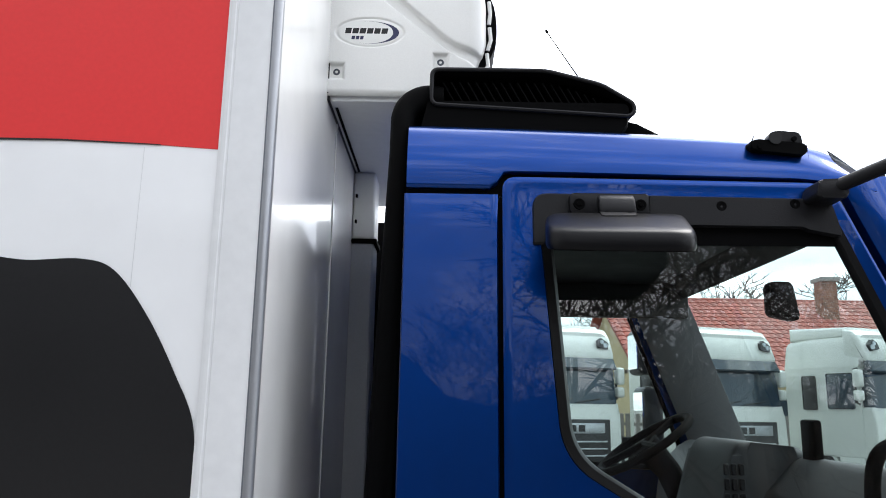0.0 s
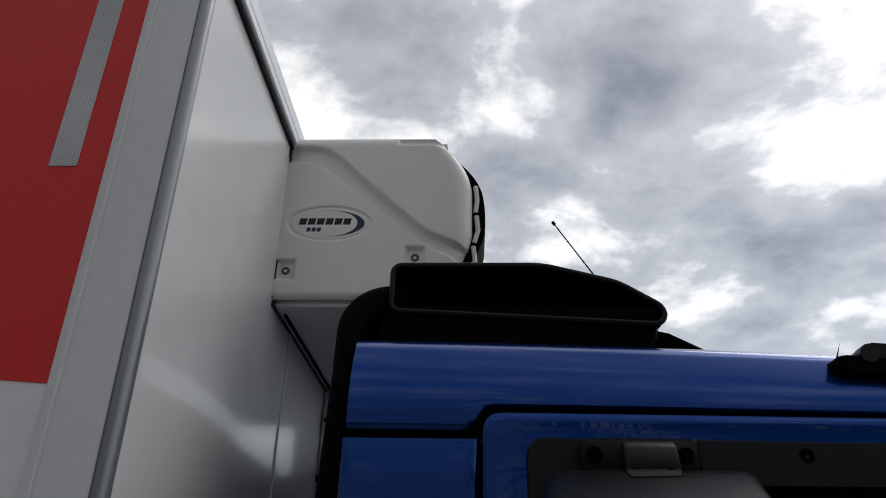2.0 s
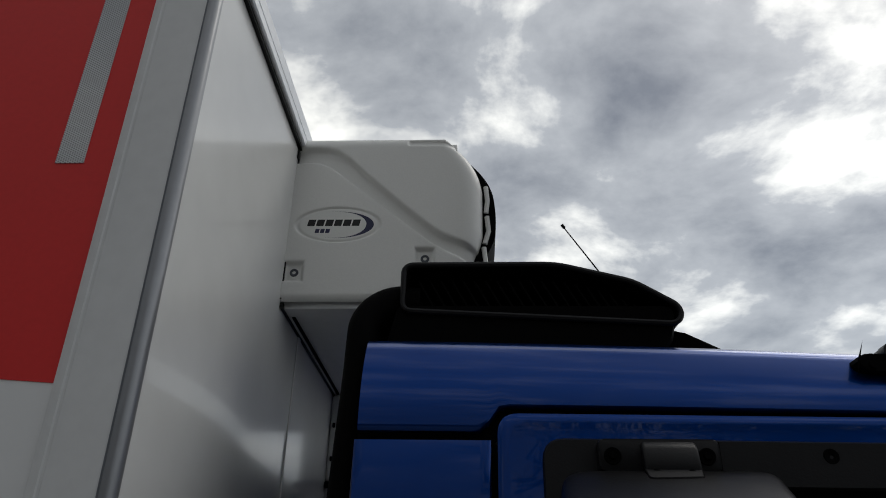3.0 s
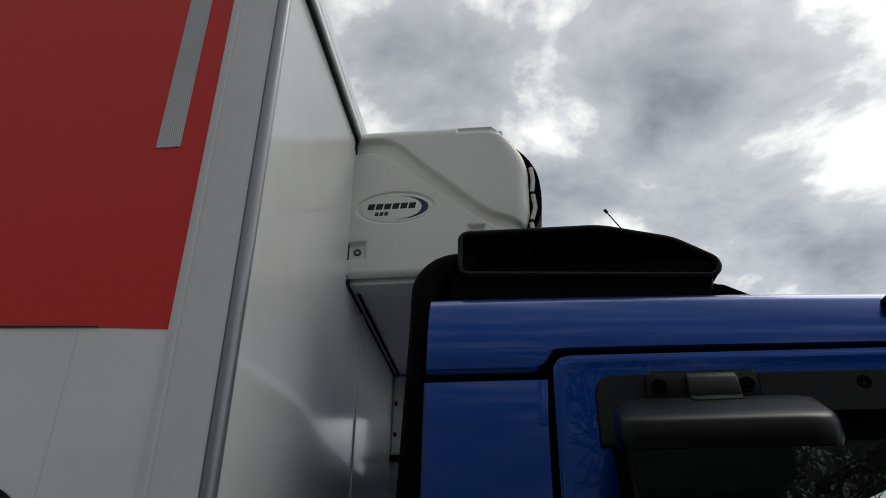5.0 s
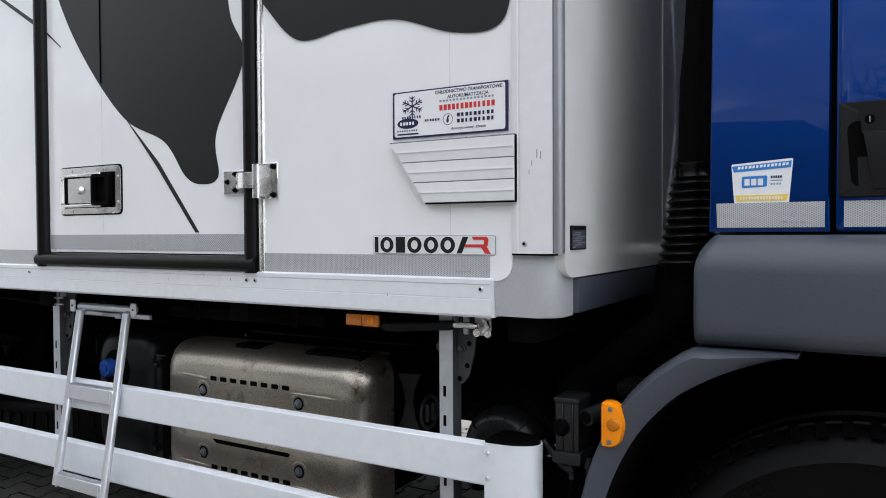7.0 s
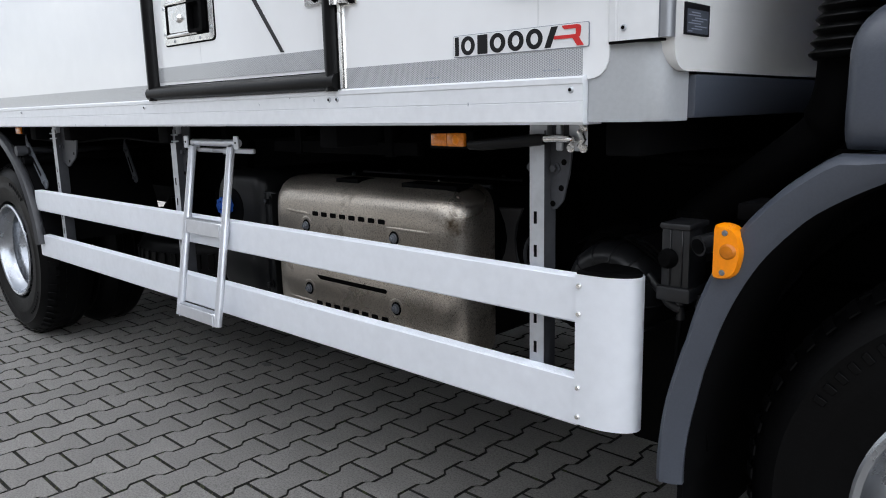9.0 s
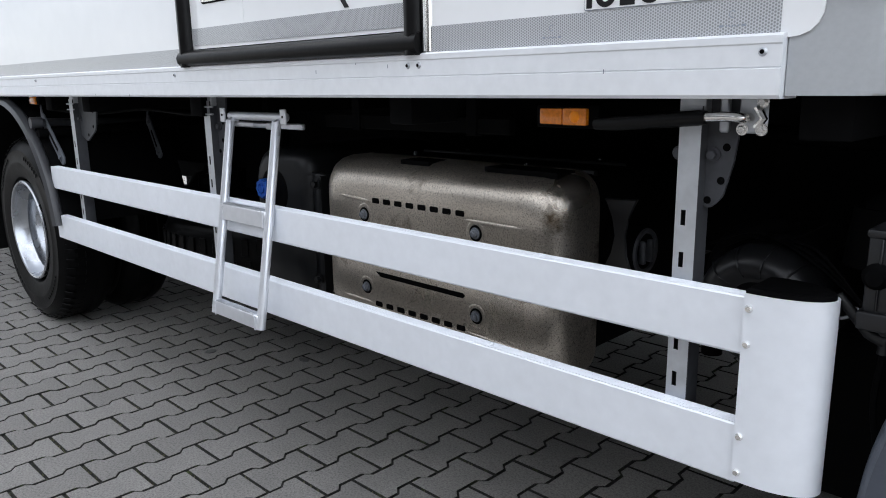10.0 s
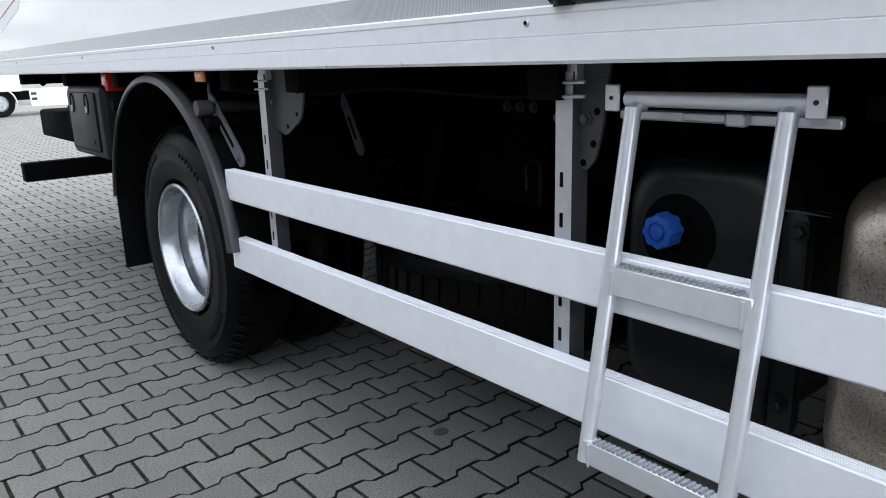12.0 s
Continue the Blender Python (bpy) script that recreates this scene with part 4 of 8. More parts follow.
for k in range(3):
    x = -0.137 + 0.0125 * k
    part("badge_bar", prism(B(), [(x, 3.052), (x + 0.010, 3.052), (x + 0.012, 3.063), (x + 0.002, 3.063)], "y", UY0 - 0.0086, UY0 - 0.0060), M_NAVY, badge)

# unseen screen, added to keep daylight out of the gap
part("gap_screen", box(B(), -0.195, 0.050, 2.02, 2.035, 0.95, 2.84, 0.004, 1), M_CHASSIS, truck, "made-up black screen that blocks light between box and cab")
# hose cover on the wall below the unit
cover = part("hose_cover", box(B(), -0.2, -0.115, 1.30, 1.46, 2.60, 2.864, 0.012, 3), M_HOOD, truck, "white hose cover")
part("cover_foot", box(B(), -0.2, -0.105, 1.295, 1.465, 2.585, 2.602, 0.003), M_BLACK, cover)
for z in (2.66, 2.76):
    part("cover_screw", box(B(), -0.190, -0.182, 1.292, 1.302, z, z + 0.014, 0.002, 1), M_BLACK, cover)
part("hose_channel", prism(B(), [(-0.2, 1.31), (-0.125, 1.31), (-0.118, 1.318), (-0.118, 1.46), (-0.2, 1.46)], "z", 1.2, 2.588), M_CAST, truck, "grey cable channel")

# ---------------------------------------------------------------- cab


def cab_y(z):
    """The cab's side leans in towards the roof."""
    low, mid, top = min(1.0, max(0.0, z - 1.28) / 0.14), max(0.0, min(1.0, (z - 1.42) / 1.08)), max(0.0, (z - 2.50) / 0.18)
    return 0.170 + 0.006 * low + 0.077 * mid ** 1.1 + 0.062 * top ** 2.4


CAB_W = 2.08
CAB_MID = 0.17 + CAB_W / 2


def skin(name, outline, inset, material, parent, label="", far=False, depth=0.02, crown=0.0):
    """A body panel: an outline on the cab's side with folded edges, filled by rings towards its middle."""
    cx = sum(p[0] for p in outline) / len(outline)
    cz = sum(p[1] for p in outline) / len(outline)

    def at(u, v, sink):
        y = cab_y(v) + sink
        return (u, 2 * CAB_MID - y if far else y, v)

    rings = [[at(u, v, depth) for u, v in outline], [at(u, v, 0.0035) for u, v in outline]]
    for s, d in ((0.012, 0.0), ):
        rings.append([at(u + (cx - u) * s, v + (cz - v) * s, d) for u, v in outline])
    if inset:
        base = [(u + (cx - u) * 0.012, v + (cz - v) * 0.012) for u, v in outline]
        for k in range(1, 6):
            t = k / 6
            rings.append([at(a + (c - a) * t, b + (d - b) * t, -crown * math.sin(math.pi * t)) for (a, b), (c, d) in zip(base, inset)])
        rings.append([at(c, d, 0.0) for c, d in inset])
        rings.append([at(c, d, 0.006) for c, d in inset])
        rings.append([at(c + (cx - c) * 0.02, d + (cz - d) * 0.02, 0.030) for c, d in inset])
        return part(name, loops(B(), rings), material, parent, label, 50)
    for s in (0.15, 0.35, 0.6, 0.85, 0.98):
        rings.append([at(u + (cx - u) * s, v + (cz - v) * s, 0.0) for u, v in outline])
    bm = loops(B(), rings)
    bm.faces.new([v for v in bm.verts][-len(outline):])
    return part(name, bm, material, parent, label, 50)


def strip_panel(name, x_of, z0, z1, material, parent, label="", far=False, nz=28, nx=12, depth=0.03):
    """A panel between two upright edges x_of(z), with folded edges."""
    rings = []
    for j in range(nz + 1):
        z = z0 + (z1 - z0) * j / nz
        xa, xb = x_of(z)
        row = []
        cols = [(0, depth), (0, 0.004), (0.015, 0.0)] + [(k / nx, 0.0) for k in range(1, nx)] + [(0.985, 0.0), (1, 0.004), (1, depth)]
        lipz = 0.004 if j in (0, nz) else 0.0
        for t, d in cols:
            y = cab_y(z) + max(d, lipz)
            row.append((xa + (xb - xa) * t, 2 * CAB_MID - y if far else y, z))
        rings.append(row)
    lo, hi = rings[0], rings[-1]
    push = -0.03 if far else 0.03
    rings = [[(x, y + push, z) for x, y, z in lo]] + rings + [[(x, y + push, z) for x, y, z in hi]]
    return part(name, loops(B(), rings, closed=False), material, parent, label, 45)


DOOR_OUT = rounded([(0.281, 1.268, 0.012), (0.281, 2.528, 0.035), (1.055, 2.524, 0.09), (1.42, 1.62, 0.15), (1.42, 1.268, 0.02)][::-1], 8, 8)
WIN = rounded([(0.404, 1.888, 0.15), (0.360, 2.475, 0.05), (1.040, 2.475, 0.05), (1.335, 1.70, 0.08), (0.68, 1.722, 0.15)][::-1], 8, 8)
# both outlines start at the lower front corner and run the same way
cab_body = part("cab_rear_panel", prism(B(), [(0.054, 1.27), (0.06, 1.27), (0.06, 2.62), (0.054, 2.62)], "y", 0.31, 2.10), M_BLUE, truck, "blue rear wall of the cab")
for far in (False, True):
    strip_panel("quarter_panel", lambda z: (0.052, 0.2705), 1.268, 2.484, M_BLUE, truck, "blue quarter panel" if not far else "", far)
    cab_door = skin("cab_door", DOOR_OUT, WIN, M_BLUE, truck, "blue cab door with window" if not far else "", far, 0.03)
    if not far:
        near_door = cab_door
    # upper side: from the gap over the door round into the roof
    rings = []
    prof = [(2.498, cab_y(2.498) + 0.03), (2.499, cab_y(2.499) + 0.004), (2.504, cab_y(2.504))] + [(z, cab_y(z)) for z in (2.509 + 0.0073 * k for k in range(20))]
    prof += [(p.x, p.y) for p in bend([(2.655, cab_y(2.655)), (2.668, 0.309), (2.678, 0.330), (2.685, 0.370), (2.690, 0.46), (2.693, 0.70), (2.696, CAB_MID)], 6)]
    n = 60
    for z, y in prof:
        row = []
        for k in range(n + 1):
            t = (k / n) ** 1.25
            front = 1.16 - 0.10 * max(0, (z - 2.50) / 0.17) ** 2 + 0.26 * max(0, min(1, (y - 0.29) / 0.25))
            x = 0.056 + (front - 0.056) * t
            zz = z
            if z < 2.656:
                ease = max(0.0, min(1.0, (x - 0.255) / 0.035))
                ease = ease * ease * (3 - 2 * ease)
                zz = z + (2.539 + (z - 2.498) * (0.116 / 0.157) - z) * ease
            y_s = y + (cab_y(zz) - cab_y(z)) if z < 2.656 else y
            drop = 0.10 * max(0, (x - (0.95 + 0.26 * max(0, min(1, (y - 0.29) / 0.25)))) / 0.24) ** 2 + 0.026 * max(0.0, (x - 0.07) / 0.93) ** 1.5
            blend = max(0.0, min(1.0, (zz - 2.545) / 0.11))
            row.append((x, 2 * CAB_MID - y_s if far else y_s, zz - drop * (0.35 + 0.65 * blend * blend * (3 - 2 * blend))))
        rings.append(row)
    part("cab_roof", loops(B(), rings, closed=False), M_BLUE, truck, "blue cab roof" if not far else "", 45)
    # pillar beside the windscreen
    rings = []
    for k in range(13):
        t = k / 12
        x, z = 1.085 + 0.37 * t, 2.530 - 0.915 * t
        y = cab_y(min(z, 2.49))
        f = (lambda v: 2 * CAB_MID - v) if far else (lambda v: v)
        rings.append([(x - 0.010, f(y + 0.03), z - 0.01), (x - 0.008, f(y + 0.003), z - 0.008), (x, f(y), z), (x + 0.07, f(y + 0.006), z + 0.012), (x + 0.14, f(y + 0.026), z + 0.022), (x + 0.185, f(y + 0.06), z + 0.024), (x + 0.19, f(y + 0.10), z + 0.02)])
    pil = part("windscreen_pillar", loops(B(), rings, closed=False), M_BLUE, truck, "", 50)
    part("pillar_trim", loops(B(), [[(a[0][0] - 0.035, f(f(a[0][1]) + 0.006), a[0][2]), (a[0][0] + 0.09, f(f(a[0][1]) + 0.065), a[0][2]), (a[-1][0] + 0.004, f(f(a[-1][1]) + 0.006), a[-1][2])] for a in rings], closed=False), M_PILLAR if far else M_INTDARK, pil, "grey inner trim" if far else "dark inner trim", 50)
part("cab_floor", box(B(), 0.06, 1.6, 0.24, 2.18, 1.22, 1.28), M_INTDARK, truck)
part("cab_front", box(B(), 1.44, 1.56, 0.22, 2.20, 1.2, 1.72, 0.04, 3), M_BLUE, truck)
for far in (False, True):
    for nm, pts in (("gap_liner", [(0.262, 1.27), (0.292, 1.27), (0.292, 2.48), (0.262, 2.48)]), ("gap_liner", [(0.055, 2.474), (0.275, 2.474), (0.275, 2.504), (0.055, 2.504)]), ("gap_liner", [(0.262, 2.474), (0.31, 2.510), (1.06, 2.510), (1.06, 2.555), (0.262, 2.555)])):
        lo = 0.018
        f = (lambda v: 2 * CAB_MID - v) if far else (lambda v: v)
        ring0 = [(u, f(cab_y(v) + lo), v) for u, v in pts]
        ring1 = [(u, f(cab_y(v) + lo + 0.01), v) for u, v in pts]
        part(nm, loops(B(), [ring0, ring1], cap=True), M_BLACK, truck)

# window rubber, glass and dark trim with the mirror on it
for far in (False, True):
    f = (lambda v: 2 * CAB_MID - v) if far else (lambda v: v)
    cx, cz = 0.82, 2.08

    def shrink(s):
        return [(u + (cx - u) * s, v + (cz - v) * s) for u, v in WIN]
    own = near_door if not far else cab_door
    part("window_rubber", loops(B(), [[(u, f(cab_y(v) + d), v) for u, v in shrink(s)] for s, d in ((0.0, 0.010), (0.004, -0.002), (0.050, 0.001), (0.066, 0.010), (0.072, 0.020))]), M_RUBBER, own, "black window rubber")
    bm = B()
    g = shrink(0.066)
    bm.faces.new([bm.verts.new((u, f(cab_y(v) + 0.016), v)) for u, v in g])
    bm.normal_update()
    if bm.faces[:][0].normal.y > 0:
        bmesh.ops.reverse_faces(bm, faces=bm.faces[:])
    glass = part("window_glass", bm, M_GLASS, own, "clear side window", fix=False)
    glass.visible_shadow = False
ws = B()
loops(ws, [[(1.29 + 0.05 * math.sin(math.pi * k / 10), 0.30 + 1.82 * k / 10, 2.53) for k in range(11)], [(1.45 + 0.08 * math.sin(math.pi * k / 10), 0.27 + 1.88 * k / 10, 2.1) for k in range(11)], [(1.61 + 0.09 * math.sin(math.pi * k / 10), 0.25 + 1.92 * k / 10, 1.70) for k in range(11)]], closed=False)
bmesh.ops.recalc_face_normals(ws, faces=ws.faces[:])
ws.normal_update()
if ws.faces[:][0].normal.x > 0:
    bmesh.ops.reverse_faces(ws, faces=ws.faces[:])
wsc = part("windscreen", ws, M_GLASS, truck, "clear windscreen", fix=False)
wsc.visible_shadow = False

trim_o = rounded([(0.350, 2.362, 0.004), (0.350, 2.486, 0.035), (1.044, 2.482, 0.03), (1.062, 2.39, 0.01), (0.985, 2.405, 0.02), (0.972, 2.412, 0.02), (0.392, 2.412, 0.012), (0.374, 2.362, 0.004)][::-1], 5, 2)
trim = part("window_trim", loops(B(), [[(u, cab_y(v) + d, v) for u, v in pts] for pts, d in ((trim_o, 0.012), (trim_o, -0.006), ([(u + (0.7 - u) * 0.006, v + (2.44 - v) * 0.06) for u, v in trim_o], -0.010))], cap=True), M_SATIN, near_door, "dark plastic trim over the window")
for x, z in ((0.787, 2.460), (0.958, 2.468)):
    part("trim_hole", lathe(B(), [(0.0, cab_y(z) - 0.0095), (0.005, cab_y(z) - 0.0105), (0.011, cab_y(z) - 0.0118), (0.0125, cab_y(z) - 0.0095)], (x, 0, z), "y", 16), M_BLACK, trim)
part("trim_joint", box(B(), 0.618, 0.621, cab_y(2.45) - 0.0112, cab_y(2.45) - 0.004, 2.416, 2.480), M_BLACK, trim)
head_o = rounded([(0.374, 2.366, 0.004), (0.372, 2.418, 0.004), (1.058, 2.414, 0.004), (1.070, 2.372, 0.006)][::-1], 3, 4)
part("window_header", loops(B(), [[(u, cab_y(v) + d, v) for u, v in head_o] for d in (0.0155, 0.010)], cap=True), M_BLACK, near_door, "black band along the top of the glass")
# kerb mirror on its bracket
brk = part("mirror_bracket", prism(B(), rounded([(0.432, 2.430, 0.008), (0.612, 2.430, 0.008), (0.612, 2.478, 0.008), (0.432, 2.478, 0.008)], 4), "y", 0.212, 0.245, 0.003), M_SATIN, near_door, "dark bracket of the kerb mirror")
for x in (0.452, 0.592):
    part("bracket_screw", lathe(B(), [(0.0, 0.206), (0.005, 0.206), (0.006, 0.210), (0.0125, 0.209), (0.0135, 0.213)], (x, 0, 2.452), "y", 16), M_BLACK, brk)
neck_side = [(0.250, 2.474), (0.206, 2.472), (0.194, 2.460), (0.184, 2.428), (0.196, 2.402), (0.250, 2.424)]
part("mirror_neck", prism(B(), neck_side, "x", 0.494, 0.576, 0.005, 3), M_SATIN, brk, "", 60)


def mirror_low(y):
    return 2.308 + 0.24 * (y - 0.03)


def mirror_top(y):
    return 2.345 + 0.47 * (y - 0.03)


head_rings = []
base = rounded([(0.348, 0.014, 0.070), (0.654, 0.018, 0.060), (0.690, 0.206, 0.025), (0.372, 0.198, 0.05)], 7, 6)
for s_, k, up_ in ((0.88, 0.0, 0.010), (0.94, 0.0, 0.002), (0.975, 0.0, 0.0), (1.0, 0.0, 0.008), (1.0, 1.0, -0.014), (0.99, 1.0, -0.006), (0.97, 1.0, 0.0), (0.94, 1.0, 0.0035), (0.86, 1.0, 0.006), (0.6, 1.0, 0.0075), (0.2, 1.0, 0.0078)):
    row = []
    for u, v in base:
        x, y = 0.516 + (u - 0.516) * s_, 0.112 + (v - 0.112) * s_
        row.append((x, y, (mirror_top(y) if k else mirror_low(y)) + up_))
    head_rings.append(row)
kerb = part("kerb_mirror", loops(B(), head_rings, cap=True), M_SHELL, brk, "satin black kerb mirror", 70)


low_plate = [(0.516 + (u - 0.516) * 0.93, 0.112 + (v - 0.112) * 0.93) for u, v in base]
part("mirror_face", loops(B(), [[(x, y, mirror_low(y) + 0.004) for x, y in low_plate], [(x, y, mirror_low(y) - 0.0015) for x, y in low_plate]], cap=True), M_BLACK, brk, "black underside of the mirror")


def hatch_plate(grow, lift_):
    c = rounded([(0.490 - grow, 0.144 - grow, 0.008), (0.566 + grow, 0.153 - grow, 0.008), (0.578 + grow, 0.204, 0.002), (0.494 - grow, 0.198, 0.002)], 4)
    return loops(B(), [[(x, y, mirror_top(y) + 0.001) for x, y in c], [(x, y, mirror_top(y) + lift_ - 0.003) for x, y in c]], cap=True)


part("hatch_gap", hatch_plate(0.0016, 0.0110), M_BLACK, brk)
hatch = part("mirror_hatch", hatch_plate(0.0, 0.0128), M_SATIN, brk)
for x in (0.508, 0.559):
    zs = mirror_top(0.182) + 0.0098
    part("hatch_screw", lathe(B(), [(0.0, zs + 0.0006), (0.004, zs + 0.0006), (0.005, zs - 0.001)], (x, 0.182, 0), "z", 12), M_BLACK, hatch)

# ---------------------------------------------------------------- cab details
# black air intake on the roof's rear corner
IN_Y = 0.352
lip = rounded([(0.107, 2.746, 0.020), (0.626, 2.719, 0.024), (0.628, 2.755, 0.030), (0.545, 2.808, 0.13), (0.40, 2.846, 0.2), (0.107, 2.845, 0.020)], 8, 3)
ccx, ccz = 0.34, 2.785


def lip_at(s, sz, y, dz=0.0):
    return [(ccx + (u - ccx) * s, y, ccz + (v - ccz) * sz + dz) for u, v in lip]


bm = loops(B(), [lip_at(0.93, 0.9, 0.72, 0.02), lip_at(0.985, 0.985, 0.50, 0.004), lip_at(1.0, 1.0, 0.37), lip_at(1.0, 1.0, IN_Y + 0.004), lip_at(0.992, 0.975, IN_Y), lip_at(0.975, 0.90, IN_Y + 0.002), lip_at(0.968, 0.87, IN_Y + 0.012), lip_at(0.95, 0.82, IN_Y + 0.10)])
intake = part("air_intake", bm, M_BLACK, truck, "black roof air intake with slanted fins", 50)
part("intake_rim", tube(B(), [Vector(p) for p in lip_at(0.992, 0.96, IN_Y + 0.001)], 0.0055, 8, closed=True), M_SATIN, intake, "satin rim")
part("intake_back", prism(B(), [(u, v) for u, _, v in lip_at(0.96, 0.86, 0)], "y", IN_Y + 0.095, IN_Y + 0.105), M_BLACK, intake)
for k in range(22):
    x = 0.135 + 0.0215 * k
    z1 = min(2.826, 2.832 - max(0, (x + 0.03 - 0.36)) ** 2 * 1.2) - 0.008
    z0 = 2.754 - 0.05 * (x - 0.11)
    if z1 - z0 < 0.02 or x > 0.57:
        continue
    sl = 0.55
    bm = loops(B(), [[(x, y, z1), (x + 0.004, y, z1), (x + 0.004 + sl * (z1 - z0), y, z0), (x + sl * (z1 - z0), y, z0)] for y in (IN_Y + 0.022, IN_Y + 0.09)], cap=True)
    part("intake_fin", bm, M_BLACK, intake)
part("intake_base", loops(B(), [[(u, y, v) for u, v in rounded([(0.072, 2.640, 0.01), (x1 - 0.055, 2.640, 0.02), (x1 - 0.012, 2.700, 0.03), (x1, 2.758, 0.02), (0.10, 2.758, 0.012)], 5)] for x1, y in ((0.616, IN_Y + 0.004), (0.624, IN_Y + 0.03), (0.618, 0.70))], cap=True), M_BLACK, intake, "", 50)
part("intake_tail", prism(B(), [(0.60, 2.668), (0.735, 2.668), (0.72, 2.684), (0.64, 2.722), (0.60, 2.735)], "y", 0.40, 0.66, 0.006), M_BLACK, intake)
# duct: elbow beside the cab's rear corner, long flat pipe, bellows, lower pipe
DY = 0.345


def flat_duct(stations, seg=20):
    rings = []
    for (x, y, z), rx, ry, tilt in stations:
        ring = []
        for k in range(seg):
            a = 2 * math.pi * k / seg
            c, s = math.cos(a), math.sin(a)
            c = math.copysign(abs(c) ** 0.7, c)
            s = math.copysign(abs(s) ** 0.7, s)
            t = radians(tilt)
            ring.append((x + rx * c * math.cos(t), y + ry * s, z + rx * c * math.sin(t)))
        rings.append(ring)
    return loops(B(), rings, cap=True)


st = [((0.140, DY + 0.090, 2.776), 0.038, 0.070, 90)]
for k in range(13):
    a = radians(90 + 7.5 * k)
    st.append(((0.110 + 0.074 * math.cos(a), DY + 0.090 - 0.035 * k / 12, 2.702 + 0.074 * math.sin(a)), 0.041 - 0.010 * k / 12, 0.075, 90 + 7.5 * k))
st.append(((0.036, DY + 0.045, 2.62), 0.031, 0.075, 180))
for k in range(1, 9):
    t = k / 8
    st.append(((0.036 - 0.034 * t, DY + 0.045 - 0.055 * t, 2.62 - 1.02 * t), 0.031 + 0.004 * t, 0.075, 180))
duct = part("air_duct", flat_duct(st), M_BLACK, truck, "black flat air duct behind the cab", 60)
st = [((0.004, DY - 0.012, 1.66), 0.034, 0.08, 0), ((0.0, DY - 0.015, 1.60), 0.035, 0.080, 0), ((-0.002, DY - 0.02, 1.418), 0.036, 0.080, 0)]
part("duct_sleeve", flat_duct(st), M_BLACK, duct, "", 60)
# clamp band with two lips, then the folds
st = [((-0.003, DY - 0.022, 1.420), 0.034, 0.080, 2), ((-0.003, DY - 0.022, 1.418), 0.042, 0.088, 2), ((-0.004, DY - 0.022, 1.412), 0.042, 0.088, 2), ((-0.004, DY - 0.022, 1.408), 0.037, 0.084, 2), ((-0.005, DY - 0.022, 1.393), 0.037, 0.084, 2), ((-0.005, DY - 0.022, 1.388), 0.041, 0.087, 2)]
for k in range(61):
    t = k / 60
    ridge = (0.5 + 0.5 * math.cos(2 * math.pi * t * 10 + math.pi)) ** 0.8
    st.append(((-0.006 - 0.020 * t, DY - 0.022, 1.384 - 0.192 * t), 0.038 + 0.0095 * ridge + 0.010 * t, 0.080 + 0.011 * ridge, 2))
part("duct_bellows", flat_duct(st, 24), M_RUBBER, duct, "black rubber bellows", 60)
part("bellows_clip", box(B(), -0.028, -0.024, DY - 0.114, DY - 0.104, 1.386, 1.420, 0.002), M_BLACK, duct)
part("lower_duct", tube(B(), bend([(-0.024, DY - 0.02, 1.22), (-0.030, DY - 0.02, 1.13), (-0.06, DY - 0.01, 1.07), (-0.13, DY, 1.01), (-0.24, DY + 0.02, 0.93), (-0.31, DY + 0.03, 0.88)], 6), [0.050] * 12 + [0.042] * 19, 16), M_BLACK, duct)

# roof marker lamp, mirror arm, aerial
rl = part("roof_lamp", prism(B(), rounded([(0.866, 2.604, 0.018), (1.008, 2.592, 0.018), (1.006, 2.622, 0.014), (0.876, 2.632, 0.02)], 5), "y", 0.255, 0.33, 0.002, 1), M_BLACK, truck, "black roof lamp housing")
part("lamp_cover", prism(B(), rounded([(0.908, 2.618, 0.006), (1.000, 2.61, 0.006), (0.996, 2.652, 0.012), (0.935, 2.656, 0.012)], 5), "y", 0.262, 0.335, 0.002, 1), M_SATIN, rl)
part("lamp_lens", tube(B(), [(0.930, 0.252, 2.634), (0.930, 0.275, 2.634)], 0.016, 16), M_TANK, rl)
for x, z in ((0.893, 2.611), (0.975, 2.632)):
    part("lamp_screw", lathe(B(), [(0.0, 0.251), (0.006, 0.251), (0.007, 0.256)], (x, 0, z), "y", 12), M_BLACK, rl)
arm = part("mirror_arm", tube(B(), bend([(1.000, 0.222, 2.49), (1.03, 0.19, 2.496), (1.08, 0.12, 2.513), (1.16, 0.03, 2.54), (1.28, -0.06, 2.58), (1.42, -0.12, 2.60)], 5), [0.021] * 5 + [0.016] * 8 + [0.015] * 13, 14), M_SATIN, truck, "black mirror arm")
part("arm_joint", prism(B(), rounded([(0.975, 2.466, 0.012), (1.050, 2.466, 0.012), (1.048, 2.512, 0.012), (0.985, 2.508, 0.012)], 4), "y", 0.175, 0.25, 0.006), M_SATIN, arm)
part("mirror_shell", box(B(), 1.36, 1.46, -0.24, -0.03, 2.02, 2.58, 0.035, 4), M_SATIN, arm)
aer = part("aerial", tube(B(), [(1.090, 1.397, 2.670), (0.557, 1.397, 3.512)], [0.004, 0.0022], 6), M_BLACK, truck, "thin black aerial")
part("aerial_tip", tube(B(), [(0.562, 1.397, 3.505), (0.554, 1.397, 3.517)], 0.006, 8), M_BLACK, aer)

